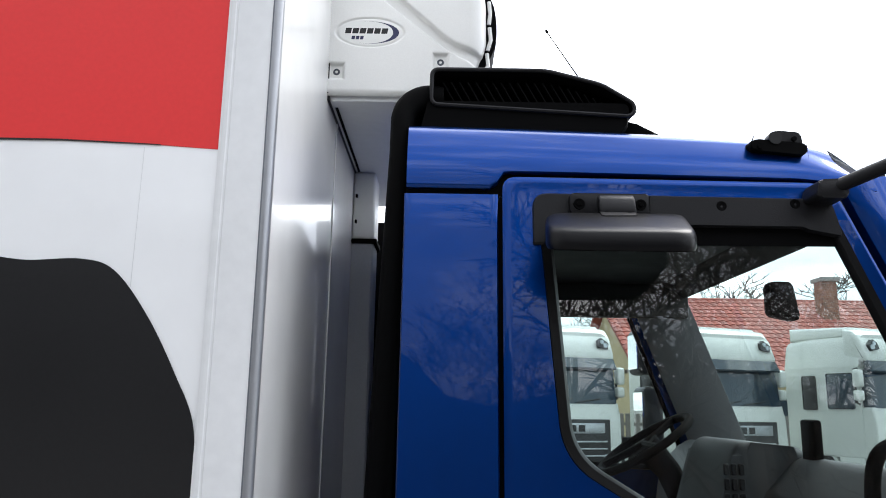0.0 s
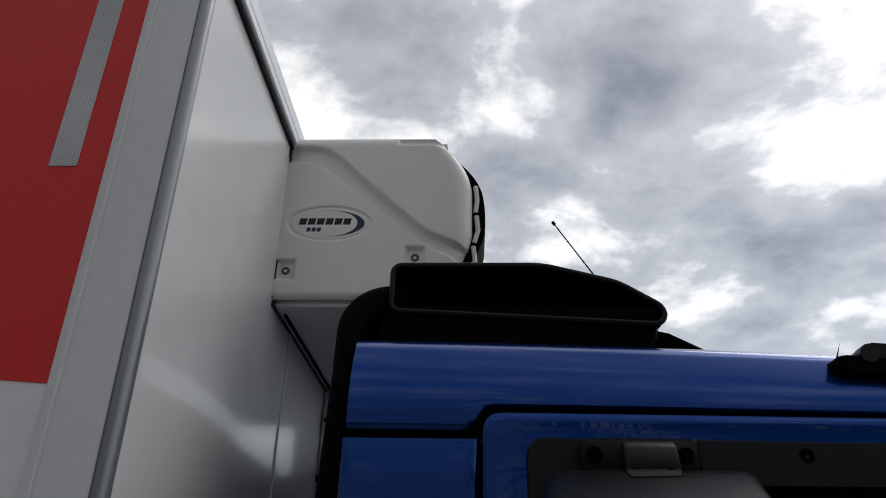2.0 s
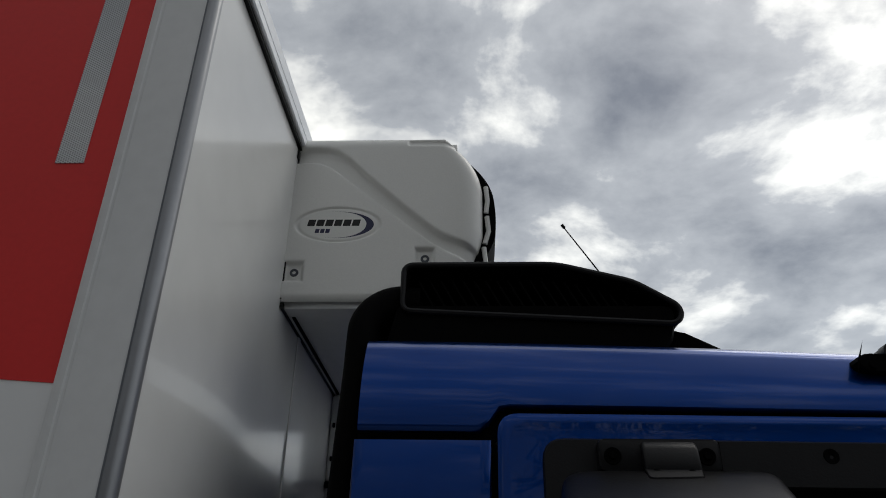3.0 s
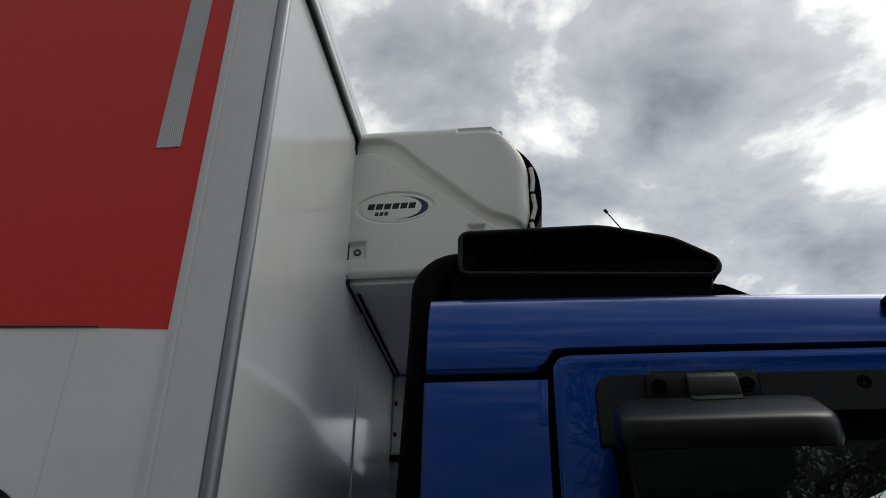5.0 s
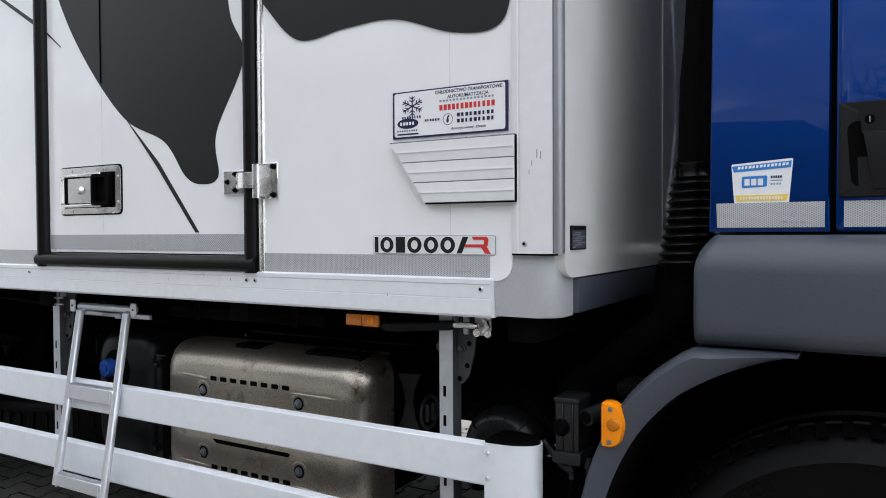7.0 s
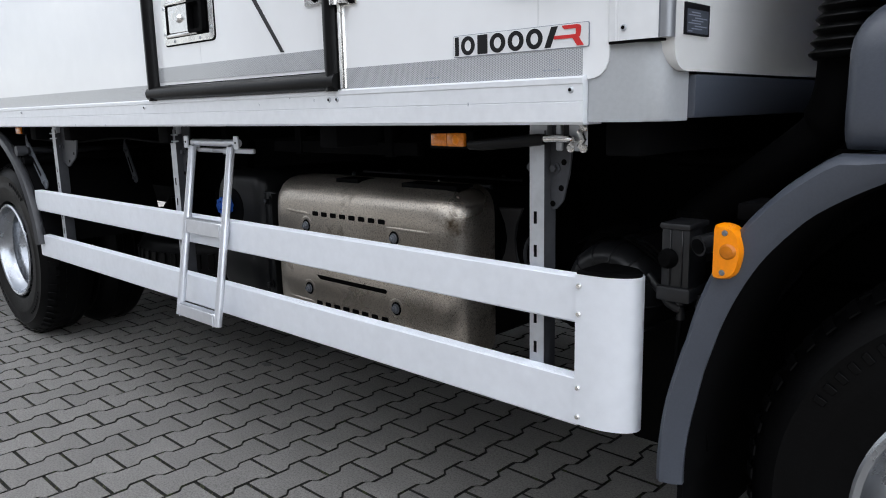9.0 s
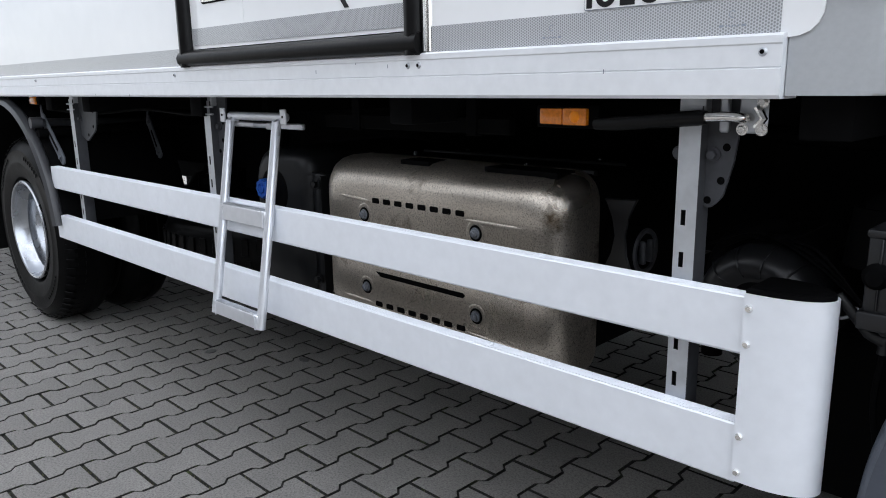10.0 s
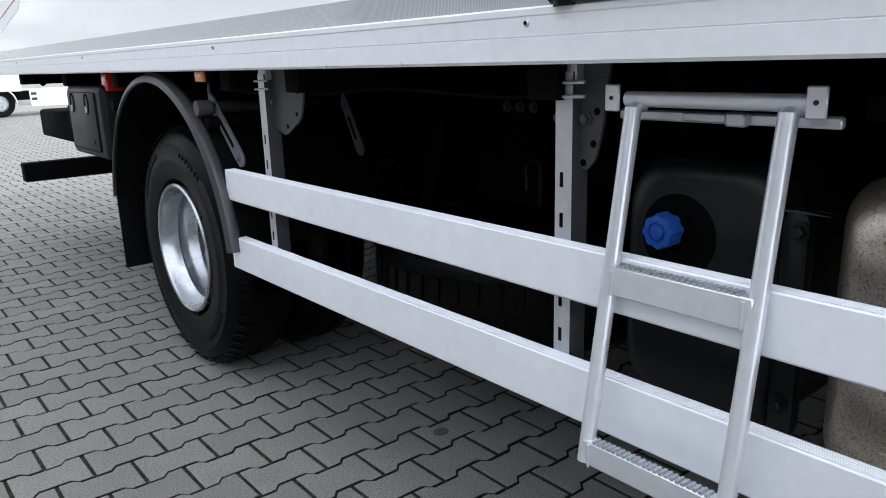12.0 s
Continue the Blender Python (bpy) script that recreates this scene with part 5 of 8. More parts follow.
# inside the cab
part("headliner", box(B(), 0.07, 1.24, 0.345, 2.075, 2.565, 2.580), M_INTDARK, truck, "dark headliner")
part("sun_visor", prism(B(), [(1.16, 2.575), (1.22, 2.575), (1.285, 2.505), (1.278, 2.497)], "y", 0.36, 2.06), M_INTDARK, truck, "dark band over the windscreen")
part("far_header", box(B(), 0.10, 1.30, 2.03, 2.07, 2.405, 2.566, 0.01), M_INTDARK, truck, "dark inner header over the far window")
part("inner_back", box(B(), 0.062, 0.075, 0.31, 2.10, 1.28, 2.56), M_INTDARK, truck)
dash = part("dashboard", prism(B(), rounded([(1.08, 1.30, 0.02), (1.66, 1.30, 0.02), (1.62, 1.80, 0.05), (1.28, 1.86, 0.08), (1.16, 1.74, 0.05)], 5), "y", 0.30, 2.12, 0.02), M_INT, truck, "grey dashboard")
pod = part("instrument_pod", prism(B(), rounded([(0.96, 1.50, 0.03), (1.30, 1.50, 0.03), (1.32, 1.88, 0.06), (1.08, 1.90, 0.06)], 5), "y", 1.00, 1.42, 0.03, 3), M_INT, truck, "grey instrument pod")
bm = B()
for j in range(3):
    for k in range(4):
        box(bm, 1.035 + 0.024 * j, 1.052 + 0.024 * j, 0.992, 1.003, 1.66 + 0.045 * k, 1.695 + 0.045 * k, 0.003, 1)
part("switch_bank", bm, M_INTDARK, pod)
part("air_vent", box(B(), 1.20, 1.26, 1.44, 1.60, 1.74, 1.84, 0.01), M_INTDARK, dash)
wheel_c = Vector((0.965, 1.65, 1.852))
ring = [wheel_c + Matrix.Rotation(radians(-32.5), 3, "Y") @ Vector((0.205 * math.cos(a), 0.205 * math.sin(a), 0)) for a in (2 * math.pi * k / 36 for k in range(36))]
stw = part("steering_wheel", tube(B(), ring, 0.017, 10, closed=True), M_BLACK, truck, "black steering wheel")
part("wheel_hub", tube(B(), [wheel_c + Vector((0.0, 0, 0)), wheel_c + Vector((0.09, 0, -0.10)), wheel_c + Vector((0.16, 0, -0.25))], [0.06, 0.05, 0.05], 12), M_BLACK, stw)
for a in (0.5, 2.6, 4.7):
    e = wheel_c + Matrix.Rotation(radians(-32.5), 3, "Y") @ Vector((0.21 * math.cos(a), 0.21 * math.sin(a), 0))
    part("wheel_spoke", tube(B(), [wheel_c, e], 0.016, 8), M_BLACK, stw)
part("screen_box", prism(B(), rounded([(1.215, 2.30, 0.015), (1.310, 2.28, 0.015), (1.290, 2.41, 0.015), (1.215, 2.41, 0.015)], 4), "y", 0.98, 1.03, 0.006), M_BLACK, truck, "black box hung behind the windscreen")
part("phone_holder", box(B(), 1.28, 1.31, 0.90, 0.99, 1.83, 1.97, 0.01), M_BLACK, truck, "black device on the dashboard")
seat = part("driver_seat", box(B(), 0.16, 0.32, 1.40, 1.86, 1.5, 2.18, 0.06, 3), M_INTDARK, truck, "dark seat")
part("headrest", box(B(), 0.18, 0.28, 1.52, 1.76, 2.19, 2.36, 0.04, 3), M_INTDARK, seat)
part("grab_handle", tube(B(), bend([(1.12, 0.315, 1.62), (1.11, 0.31, 1.80), (1.13, 0.31, 1.90), (1.19, 0.31, 1.93), (1.25, 0.31, 1.91)], 5), 0.017, 10), M_BLACK, truck, "black grab handle")
# mirrors on the far side
for z0, z1, x0, x1 in ((2.16, 2.40, 1.16, 1.24), (1.80, 2.10, 1.18, 1.28)):
    fm = part("far_mirror", box(B(), x0, x1, 2.42, 2.66, z0, z1, 0.03, 3), M_SATIN, truck, "black far-side mirror")
    part("mirror_glass", box(B(), x0 - 0.004, x0, 2.45, 2.63, z0 + 0.03, z1 - 0.03), M_MIRROR, fm)
part("far_mirror_arm", tube(B(), bend([(1.26, 2.25, 2.47), (1.27, 2.45, 2.48), (1.27, 2.54, 2.40), (1.27, 2.54, 1.66), (1.30, 2.28, 1.60)], 5), 0.014, 8), M_BLACK, truck, "black far-side mirror arm")

# door handle recess, door badge, stickers and tapes on the cab
hz0, hz1 = 1.331, 1.510
rec = part("handle_recess", loops(B(), [[(u, cab_y(v) + d, v) for u, v in rounded([(0.284, hz0, 0.006), (0.62, hz0, 0.006), (0.60, hz1, 0.05), (0.284, hz1, 0.006)], 6, 2)] for d in (0.012, -0.004)] + [[(0.44 + (u - 0.44) * s, cab_y(v) + d, 1.423 + (v - 1.423) * s) for u, v in rounded([(0.284, hz0, 0.006), (0.62, hz0, 0.006), (0.60, hz1, 0.05), (0.284, hz1, 0.006)], 6, 2)] for s, d in ((0.97, -0.008), (0.5, -0.008))], cap=True), M_SATIN, near_door, "dark grey handle recess")
pocket_o = rounded([(0.306, 1.350, 0.02), (0.56, 1.352, 0.03), (0.530, 1.480, 0.04), (0.297, 1.472, 0.02)], 5)
part("handle_pocket", loops(B(), [[(u, cab_y(v) - d, v) for u, v in pocket_o] for d in (0.004, 0.0088)], cap=True), M_BLACK, rec)
part("door_handle", loops(B(), [[(0.342, 0.162, 1.347), (0.399, 0.162, 1.347), (0.399, 0.178, 1.347), (0.342, 0.178, 1.347)], [(0.334, 0.153, 1.395), (0.383, 0.153, 1.395), (0.383, 0.172, 1.395), (0.334, 0.172, 1.395)], [(0.325, 0.160, 1.449), (0.364, 0.160, 1.449), (0.364, 0.178, 1.449), (0.325, 0.178, 1.449)], [(0.322, 0.1635, 1.452), (0.366, 0.1635, 1.452), (0.366, 0.178, 1.452), (0.322, 0.178, 1.452)], [(0.318, 0.1635, 1.492), (0.366, 0.1635, 1.492), (0.366, 0.178, 1.492), (0.318, 0.178, 1.492)]], cap=True), M_SATIN, rec, "dark grey pull handle")
part("door_lock", lathe(B(), [(0.0, 0.166), (0.006, 0.166), (0.0085, 0.167), (0.010, 0.171), (0.011, 0.174)], (0.335, -0.004, 1.474), "y", 18), M_BLACK, rec)
part("lock_slot", box(B(), 0.3342, 0.3358, 0.1605, 0.163, 1.469, 1.479), M_GALV, rec)
bz, bx = 1.719, 0.029
part("door_badge", prism(B(), [(0.358 + bx, bz), (0.398 + bx, bz), (0.398 + bx, bz + 0.006), (0.372 + bx, bz + 0.006), (0.405 + bx, bz + 0.022), (0.405 + bx, bz + 0.030), (0.366 + bx, bz + 0.030), (0.366 + bx, bz + 0.023), (0.388 + bx, bz + 0.023), (0.356 + bx, bz + 0.008)], "y", cab_y(bz) - 0.008, cab_y(bz) + 0.004, 0.001, 1), M_ALU, near_door, "bright metal badge")
part("door_badge", box(B(), 0.425 + bx, 0.46 + bx, cab_y(bz) - 0.008, cab_y(bz) + 0.004, bz, bz + 0.030, 0.001, 1), M_ALU, near_door, "bright metal badge")
quarter = [o for o in truck.children if o.name.startswith("quarter_panel")][0]


def on_cab(name, outline, lift, material, parent, label=""):
    return part(name, loops(B(), [[(u, cab_y(v) + 0.002, v) for u, v in outline], [(u, cab_y(v) - lift, v) for u, v in outline]], cap=True), material, parent, label)


def tape_mark(put, x, z):
    """The small test mark on reflective tape: a ring, two dark bars and pale dashes."""
    put("tape_mark", [(x - 0.018, z - 0.0165), (x - 0.012, z - 0.0165), (x - 0.012, z - 0.0135), (x - 0.018, z - 0.0135)])
    put("tape_mark", [(x + 0.013, z - 0.0165), (x + 0.019, z - 0.0165), (x + 0.019, z - 0.0135), (x + 0.013, z - 0.0135)])
    for k in range(5):
        put("tape_mark", [(x - 0.0085 + 0.004 * k, z - 0.0165), (x - 0.0065 + 0.004 * k, z - 0.0165), (x - 0.0065 + 0.004 * k, z - 0.0140), (x - 0.0085 + 0.004 * k, z - 0.0140)])
    for k in range(9):
        a, c = radians(40 + 30 * k), radians(40 + 30 * (k + 1))
        put("tape_mark", [(x + 0.0050 * math.cos(a), z + 0.0050 * math.sin(a)), (x + 0.0050 * math.cos(c), z + 0.0050 * math.sin(c)), (x + 0.0040 * math.cos(c), z + 0.0040 * math.sin(c)), (x + 0.0040 * math.cos(a), z + 0.0040 * math.sin(a))])


on_cab("reflective_strip", [(0.068, 1.2765), (0.262, 1.2765), (0.262, 1.3255), (0.066, 1.3255)], 0.0015, M_TAPE, quarter, "silver reflective tape")
on_cab("reflective_strip", [(0.294, 1.2765), (0.9, 1.2765), (0.9, 1.3255), (0.294, 1.3255)], 0.0015, M_TAPE, near_door, "silver reflective tape")
tape_mark(lambda n, o: on_cab(n, o, 0.0022, M_GREYPR, quarter), 0.2086, 1.302)
for x in (-0.426, -0.726):
    tape_mark(lambda n, o: part(n, prism(B(), o, "y", -LAYER * 1.9, -LAYER), M_GREYPR, panel_front), x, 1.200)
st_ = on_cab("sticker", rounded([(0.1, 1.325, 0.003), (0.2, 1.325, 0.003), (0.207, 1.411, 0.003), (0.094, 1.403, 0.003)], 3), 0.0012, M_STICK, quarter, "white sticker with blue and yellow bands")
on_cab("sticker_band", [(0.099, 1.387), (0.203, 1.393), (0.2045, 1.406), (0.095, 1.399)], 0.0018, M_SKYBL, st_)
for k in range(14):
    u, w_ = 0.106 + 0.0068 * k, 0.0040 if k % 3 else 0.0050
    on_cab("print_bar", [(u, 1.3925 + 0.055 * (u - 0.106)), (u + w_, 1.3927 + 0.055 * (u - 0.106)), (u + w_ + 0.0008, 1.3982 + 0.055 * (u - 0.106)), (u + 0.0008, 1.3980 + 0.055 * (u - 0.106))], 0.0023, M_STICK, st_)
on_cab("sticker_band", [(0.105, 1.329), (0.196, 1.329), (0.199, 1.341), (0.102, 1.341)], 0.0018, M_YELLOW, st_)
bars("print_bar", 0.111, 0.191, 1.332, 1.3375, cab_y(1.335) - 0.0019, 15, M_STICK, st_)
on_cab("sticker_logo", rounded([(0.114, 1.355, 0.003), (0.16, 1.357, 0.003), (0.161, 1.379, 0.003), (0.114, 1.378, 0.003)], 3), 0.0018, M_SKYBL, st_, "blue logo block")
bars("print_bar", 0.119, 0.156, 1.36, 1.373, cab_y(1.366) - 0.0019, 3, M_STICK, st_, 0.2, 0.95)
bars("print_bar", 0.167, 0.188, 1.373, 1.378, cab_y(1.375) - 0.0012, 5, M_NAVY, st_, 0.2, 0.95)
on_cab("print_bar", [(0.167, 1.368), (0.188, 1.368), (0.188, 1.3695), (0.167, 1.3695)], 0.0018, M_SKYBL, st_)
bars("print_bar", 0.167, 0.188, 1.36, 1.364, cab_y(1.362) - 0.0012, 4, M_GREYPR, st_, 0.3)

# grey step housing, wheel arch
sh = []
for y, z in ((0.19, 1.262), (0.150, 1.262), (0.134, 1.257), (0.122, 1.250), (0.109, 1.239), (0.100, 1.226), (0.093, 1.208), (0.090, 1.190), (0.088, 1.10), (0.090, 1.078), (0.096, 1.060), (0.112, 1.046), (0.20, 1.044)):
    xe = 0.034 + 0.030 * max(0, (z - 1.19) / 0.07) ** 2
    row = [(xe, 0.26, z)] + [(xe + 0.024 * (1 - math.sin(radians(a))), y + 0.024 * (1 - math.cos(radians(a))), z) for a in (90, 70, 50, 30, 15, 0)]
    sh.append(row + [(xe + 0.024 + 1.35 * (k / 16) ** 1.2, y, z) for k in range(1, 17)])
step = part("step_housing", loops(B(), sh, closed=False), M_GREY, truck, "dark grey step housing", 60)

FW = Vector((0.350, 0.0, 0.455))
bm = B()
rings, inner_arch = [], []
for k in range(41):
    t = k / 40
    deg = 182.5 - 80.5 * t
    a = radians(deg)
    ro = float(np.interp(-deg, (-184, -173, -161, -154, -141, -133, -126, -116, -96), (0.588, 0.588, 0.592, 0.599, 0.633, 0.652, 0.661, 0.668, 0.66)))
    ri = float(np.interp(-deg, (-184, -170, -164, -153.5, -143, -135, -125, -114, -102), (0.533, 0.532, 0.533, 0.546, 0.567, 0.583, 0.597, 0.599, 0.5985)))
    ro = min(ro, 0.586 / math.sin(a)) if deg < 130 else ro
    ri = min(ri, ro - 0.004)
    c, s = math.cos(a), math.sin(a)
    P = lambda r, y: (FW.x + r * c, y, FW.z + r * s)
    th = ro - ri
    e1, e2, e3, e4 = min(0.016, 0.3 * th), min(0.014, 0.3 * th), min(0.03, 0.5 * th), min(0.02, 0.6 * th)
    rings.append([P(ro - 0.5 * e1, 0.33), P(ro - 0.2 * e1, 0.14), P(ro, 0.10), P(ro - 0.4 * e1, 0.066), P(ro - e1, 0.058), P(ri + e2, 0.062), P(ri, 0.072), P(ri + 0.15 * e2, 0.082), P(ri + e3, 0.14)])
    inner_arch.append([P(ri + 0.15 * e2, 0.083), P(ri + 0.15 * e2, 0.36), P(ro - e4, 0.36), P(ro - e4, 0.142)])
arch = part("wheel_arch", loops(bm, rings, cap=True), M_GREY, truck, "dark grey front wheel arch", 45)
part("arch_liner", loops(B(), inner_arch, cap=True), M_CHASSIS, arch, "black inner sheet", 45)
# added black sheet, closes the bright gap between arch and tyre
part("wheel_flap", box(B(), -0.205, -0.195, 0.10, 0.68, 0.27, 0.66), M_CHASSIS, arch, "made-up black sheet that keeps the underside dark")
part("wheel_house", loops(B(), [[(FW.x + r * math.cos(radians(a)), y, FW.z + r * math.sin(radians(a))) for a in range(170, 9, -10)] for r, y in ((0.545, 0.34), (0.56, 0.40), (0.56, 0.66), (0.30, 0.67))], closed=False), M_CHASSIS, truck, "black wheel house")
am = part("arch_lamp", loops(B(), [[(u, y, v) for u, v in rounded([(-0.134, 0.832, 0.006), (-0.098, 0.832, 0.028), (-0.086, 0.880, 0.06), (-0.098, 0.924, 0.028), (-0.134, 0.924, 0.006)], 5)] for y in (0.075, 0.050)] + [[(-0.110 + (u + 0.110) * s, y, 0.879 + (v - 0.879) * s) for u, v in rounded([(-0.134, 0.832, 0.006), (-0.098, 0.832, 0.028), (-0.086, 0.880, 0.06), (-0.098, 0.924, 0.028), (-0.134, 0.924, 0.006)], 5)] for s, y in ((0.92, 0.043), (0.4, 0.041))], cap=True), M_AMBER, truck, "amber side lamp on the wheel arch")
for x, z in ((-0.114, 0.911), (-0.116, 0.845)):
    part("lamp_screw", lathe(B(), [(0.0, 0.040), (0.004, 0.040), (0.006, 0.044), (0.0065, 0.047)], (x, 0, z), "y", 12), M_EDGE, am)
part("lamp_bulb", lathe(B(), [(0.0, 0.036), (0.010, 0.0375), (0.0145, 0.0425)], (-0.108, 0, 0.881), "y", 18), M_BULB, am, "darker bulb behind the lens")

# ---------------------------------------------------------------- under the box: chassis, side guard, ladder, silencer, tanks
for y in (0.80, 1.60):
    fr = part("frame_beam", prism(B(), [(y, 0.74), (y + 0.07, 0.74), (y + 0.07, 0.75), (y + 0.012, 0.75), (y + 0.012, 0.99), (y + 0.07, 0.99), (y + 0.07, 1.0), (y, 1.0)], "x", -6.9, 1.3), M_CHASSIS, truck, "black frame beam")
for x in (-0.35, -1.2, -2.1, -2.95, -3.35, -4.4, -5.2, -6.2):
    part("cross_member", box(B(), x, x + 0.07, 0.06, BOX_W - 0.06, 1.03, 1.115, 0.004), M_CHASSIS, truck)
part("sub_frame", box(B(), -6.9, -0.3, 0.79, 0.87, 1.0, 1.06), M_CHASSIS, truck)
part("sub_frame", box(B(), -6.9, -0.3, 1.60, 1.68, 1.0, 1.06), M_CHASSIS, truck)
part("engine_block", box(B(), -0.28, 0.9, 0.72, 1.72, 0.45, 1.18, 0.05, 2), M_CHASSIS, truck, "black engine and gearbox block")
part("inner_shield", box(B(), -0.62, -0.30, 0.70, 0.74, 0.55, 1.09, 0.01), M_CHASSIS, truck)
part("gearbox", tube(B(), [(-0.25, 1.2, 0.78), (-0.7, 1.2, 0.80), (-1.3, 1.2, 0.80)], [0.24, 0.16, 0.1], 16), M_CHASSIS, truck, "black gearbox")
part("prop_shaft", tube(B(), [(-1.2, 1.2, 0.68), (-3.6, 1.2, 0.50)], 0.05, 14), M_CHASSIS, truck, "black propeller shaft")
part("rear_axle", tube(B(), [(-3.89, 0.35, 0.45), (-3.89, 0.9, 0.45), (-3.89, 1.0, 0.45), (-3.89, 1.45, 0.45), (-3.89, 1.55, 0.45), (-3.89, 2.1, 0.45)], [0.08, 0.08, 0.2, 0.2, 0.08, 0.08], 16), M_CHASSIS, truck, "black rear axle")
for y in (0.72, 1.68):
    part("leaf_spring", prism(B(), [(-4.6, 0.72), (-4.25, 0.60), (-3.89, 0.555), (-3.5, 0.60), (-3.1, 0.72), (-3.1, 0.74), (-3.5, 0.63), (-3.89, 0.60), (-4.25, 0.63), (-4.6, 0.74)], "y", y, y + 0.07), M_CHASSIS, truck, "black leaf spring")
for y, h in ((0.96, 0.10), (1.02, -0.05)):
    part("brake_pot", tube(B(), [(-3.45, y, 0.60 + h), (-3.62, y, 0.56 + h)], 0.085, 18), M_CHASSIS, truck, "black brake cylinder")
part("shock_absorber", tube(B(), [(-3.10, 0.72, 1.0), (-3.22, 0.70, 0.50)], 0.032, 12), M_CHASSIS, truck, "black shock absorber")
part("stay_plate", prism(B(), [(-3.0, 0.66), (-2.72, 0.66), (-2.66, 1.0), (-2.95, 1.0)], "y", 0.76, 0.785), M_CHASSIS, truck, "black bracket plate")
for k in range(3):
    part("plate_bolt", bolt(B(), -2.86 + 0.055 * k, 0.76, 0.955, 0.011, 0.014), M_GUSSET, truck)
part("tow_hook", tube(B(), bend([(-2.72, 0.70, 0.72), (-2.72, 0.70, 0.80), (-2.67, 0.70, 0.80), (-2.67, 0.70, 0.68)], 4), 0.006, 8), M_TANK, truck)
# spare wheel slung flat behind the tank, part of it in view between the rails
rings = []
tyre_prof = [(0.26, -0.10), (0.30, -0.125), (0.40, -0.135), (0.435, -0.115), (0.45, -0.08), (0.452, 0.0), (0.45, 0.08), (0.435, 0.115), (0.40, 0.135), (0.30, 0.125), (0.26, 0.10)]
spare = part("spare_tyre", lathe(B(), [(r_, h + 0.47) for r_, h in tyre_prof], (-2.80, 0.76, -0.012), "z", 48), M_TYRE, truck, "black spare tyre slung under the frame")
for k in range(48):
    a = 2 * math.pi * k / 48
    m = Matrix.Translation((-2.80, 0.76, 0.458)) @ Matrix.Rotation(a, 4, "Z")
    bm = box(B(), 0.449, 0.458, -0.012, 0.012, -0.075, -0.008, 0.002, 1)
    box(bm, 0.449, 0.458, -0.024, 0.004, 0.012, 0.08, 0.002, 1)
    bmesh.ops.transform(bm, matrix=m, verts=bm.verts[:])
    part("tread_block", bm, M_TYRE, spare)

# far side, made up to block light below: tank, boxes, air tanks, sheet
part("fuel_tank", box(B(), -3.25, -1.45, 1.78, 2.36, 0.30, 1.06, 0.06, 3), M_CHASSIS, truck, "made-up black far-side tank that blocks light")
part("battery_box", box(B(), -1.40, -0.40, 1.80, 2.36, 0.43, 1.08, 0.03, 2), M_CHASSIS, truck, "made-up black far-side box that blocks light")
part("far_side_skirt", box(B(), -6.9, -0.15, 2.40, 2.43, 0.16, 1.09, 0.006, 1), M_CHASSIS, truck, "made-up black far-side sheet that blocks light")
# unseen bumper and tray, added to stop light from the front
part("front_bumper", box(B(), 1.36, 1.58, 0.16, 2.26, 0.24, 1.21, 0.05, 3), M_GREY, truck, "unseen dark grey bumper, added to block light")
part("engine_tray", box(B(), -0.20, 1.36, 0.72, 1.72, 0.28, 0.46, 0.03, 2), M_CHASSIS, truck, "unseen black undertray, added to block light")
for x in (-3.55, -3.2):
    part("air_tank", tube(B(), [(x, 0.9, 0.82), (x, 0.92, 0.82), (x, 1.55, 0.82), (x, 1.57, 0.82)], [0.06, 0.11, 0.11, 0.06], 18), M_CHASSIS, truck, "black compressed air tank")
# filler box, arch and axle sheet, added to keep the underside dark
part("far_tool_box", box(B(), -6.6, -4.55, 1.80, 2.38, 0.40, 1.06, 0.03, 2), M_CHASSIS, truck, "made-up black far-side rear box that blocks light")
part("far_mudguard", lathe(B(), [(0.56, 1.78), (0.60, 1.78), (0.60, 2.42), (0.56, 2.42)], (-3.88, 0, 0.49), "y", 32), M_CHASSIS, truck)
part("spray_flap", box(B(), -3.34, -3.33, 0.70, 1.76, 0.26, 0.70), M_RUBBER, truck, "made-up black sheet that keeps the underside dark")

# ---- side guard
RY = 0.046
for z0, z1 in ((0.706, 0.799), (0.493, 0.594)):
    prof = [(RY + 0.028, z0), (RY + 0.004, z0), (RY, z0 + 0.004), (RY, z1 - 0.003), (RY + 0.002, z1)]
    for k in range(5):
        y = RY + 0.005 + 0.0048 * k
        prof += [(y, z1), (y + 0.0012, z1 - 0.0022), (y + 0.0024, z1 - 0.0022), (y + 0.0036, z1)]
    prof += [(RY + 0.030, z1), (RY + 0.030, z0)]
    part("guard_rail", prism(B(), prof, "x", -3.345, -0.397), M_RAIL, truck, "light aluminium side guard rail", 20)


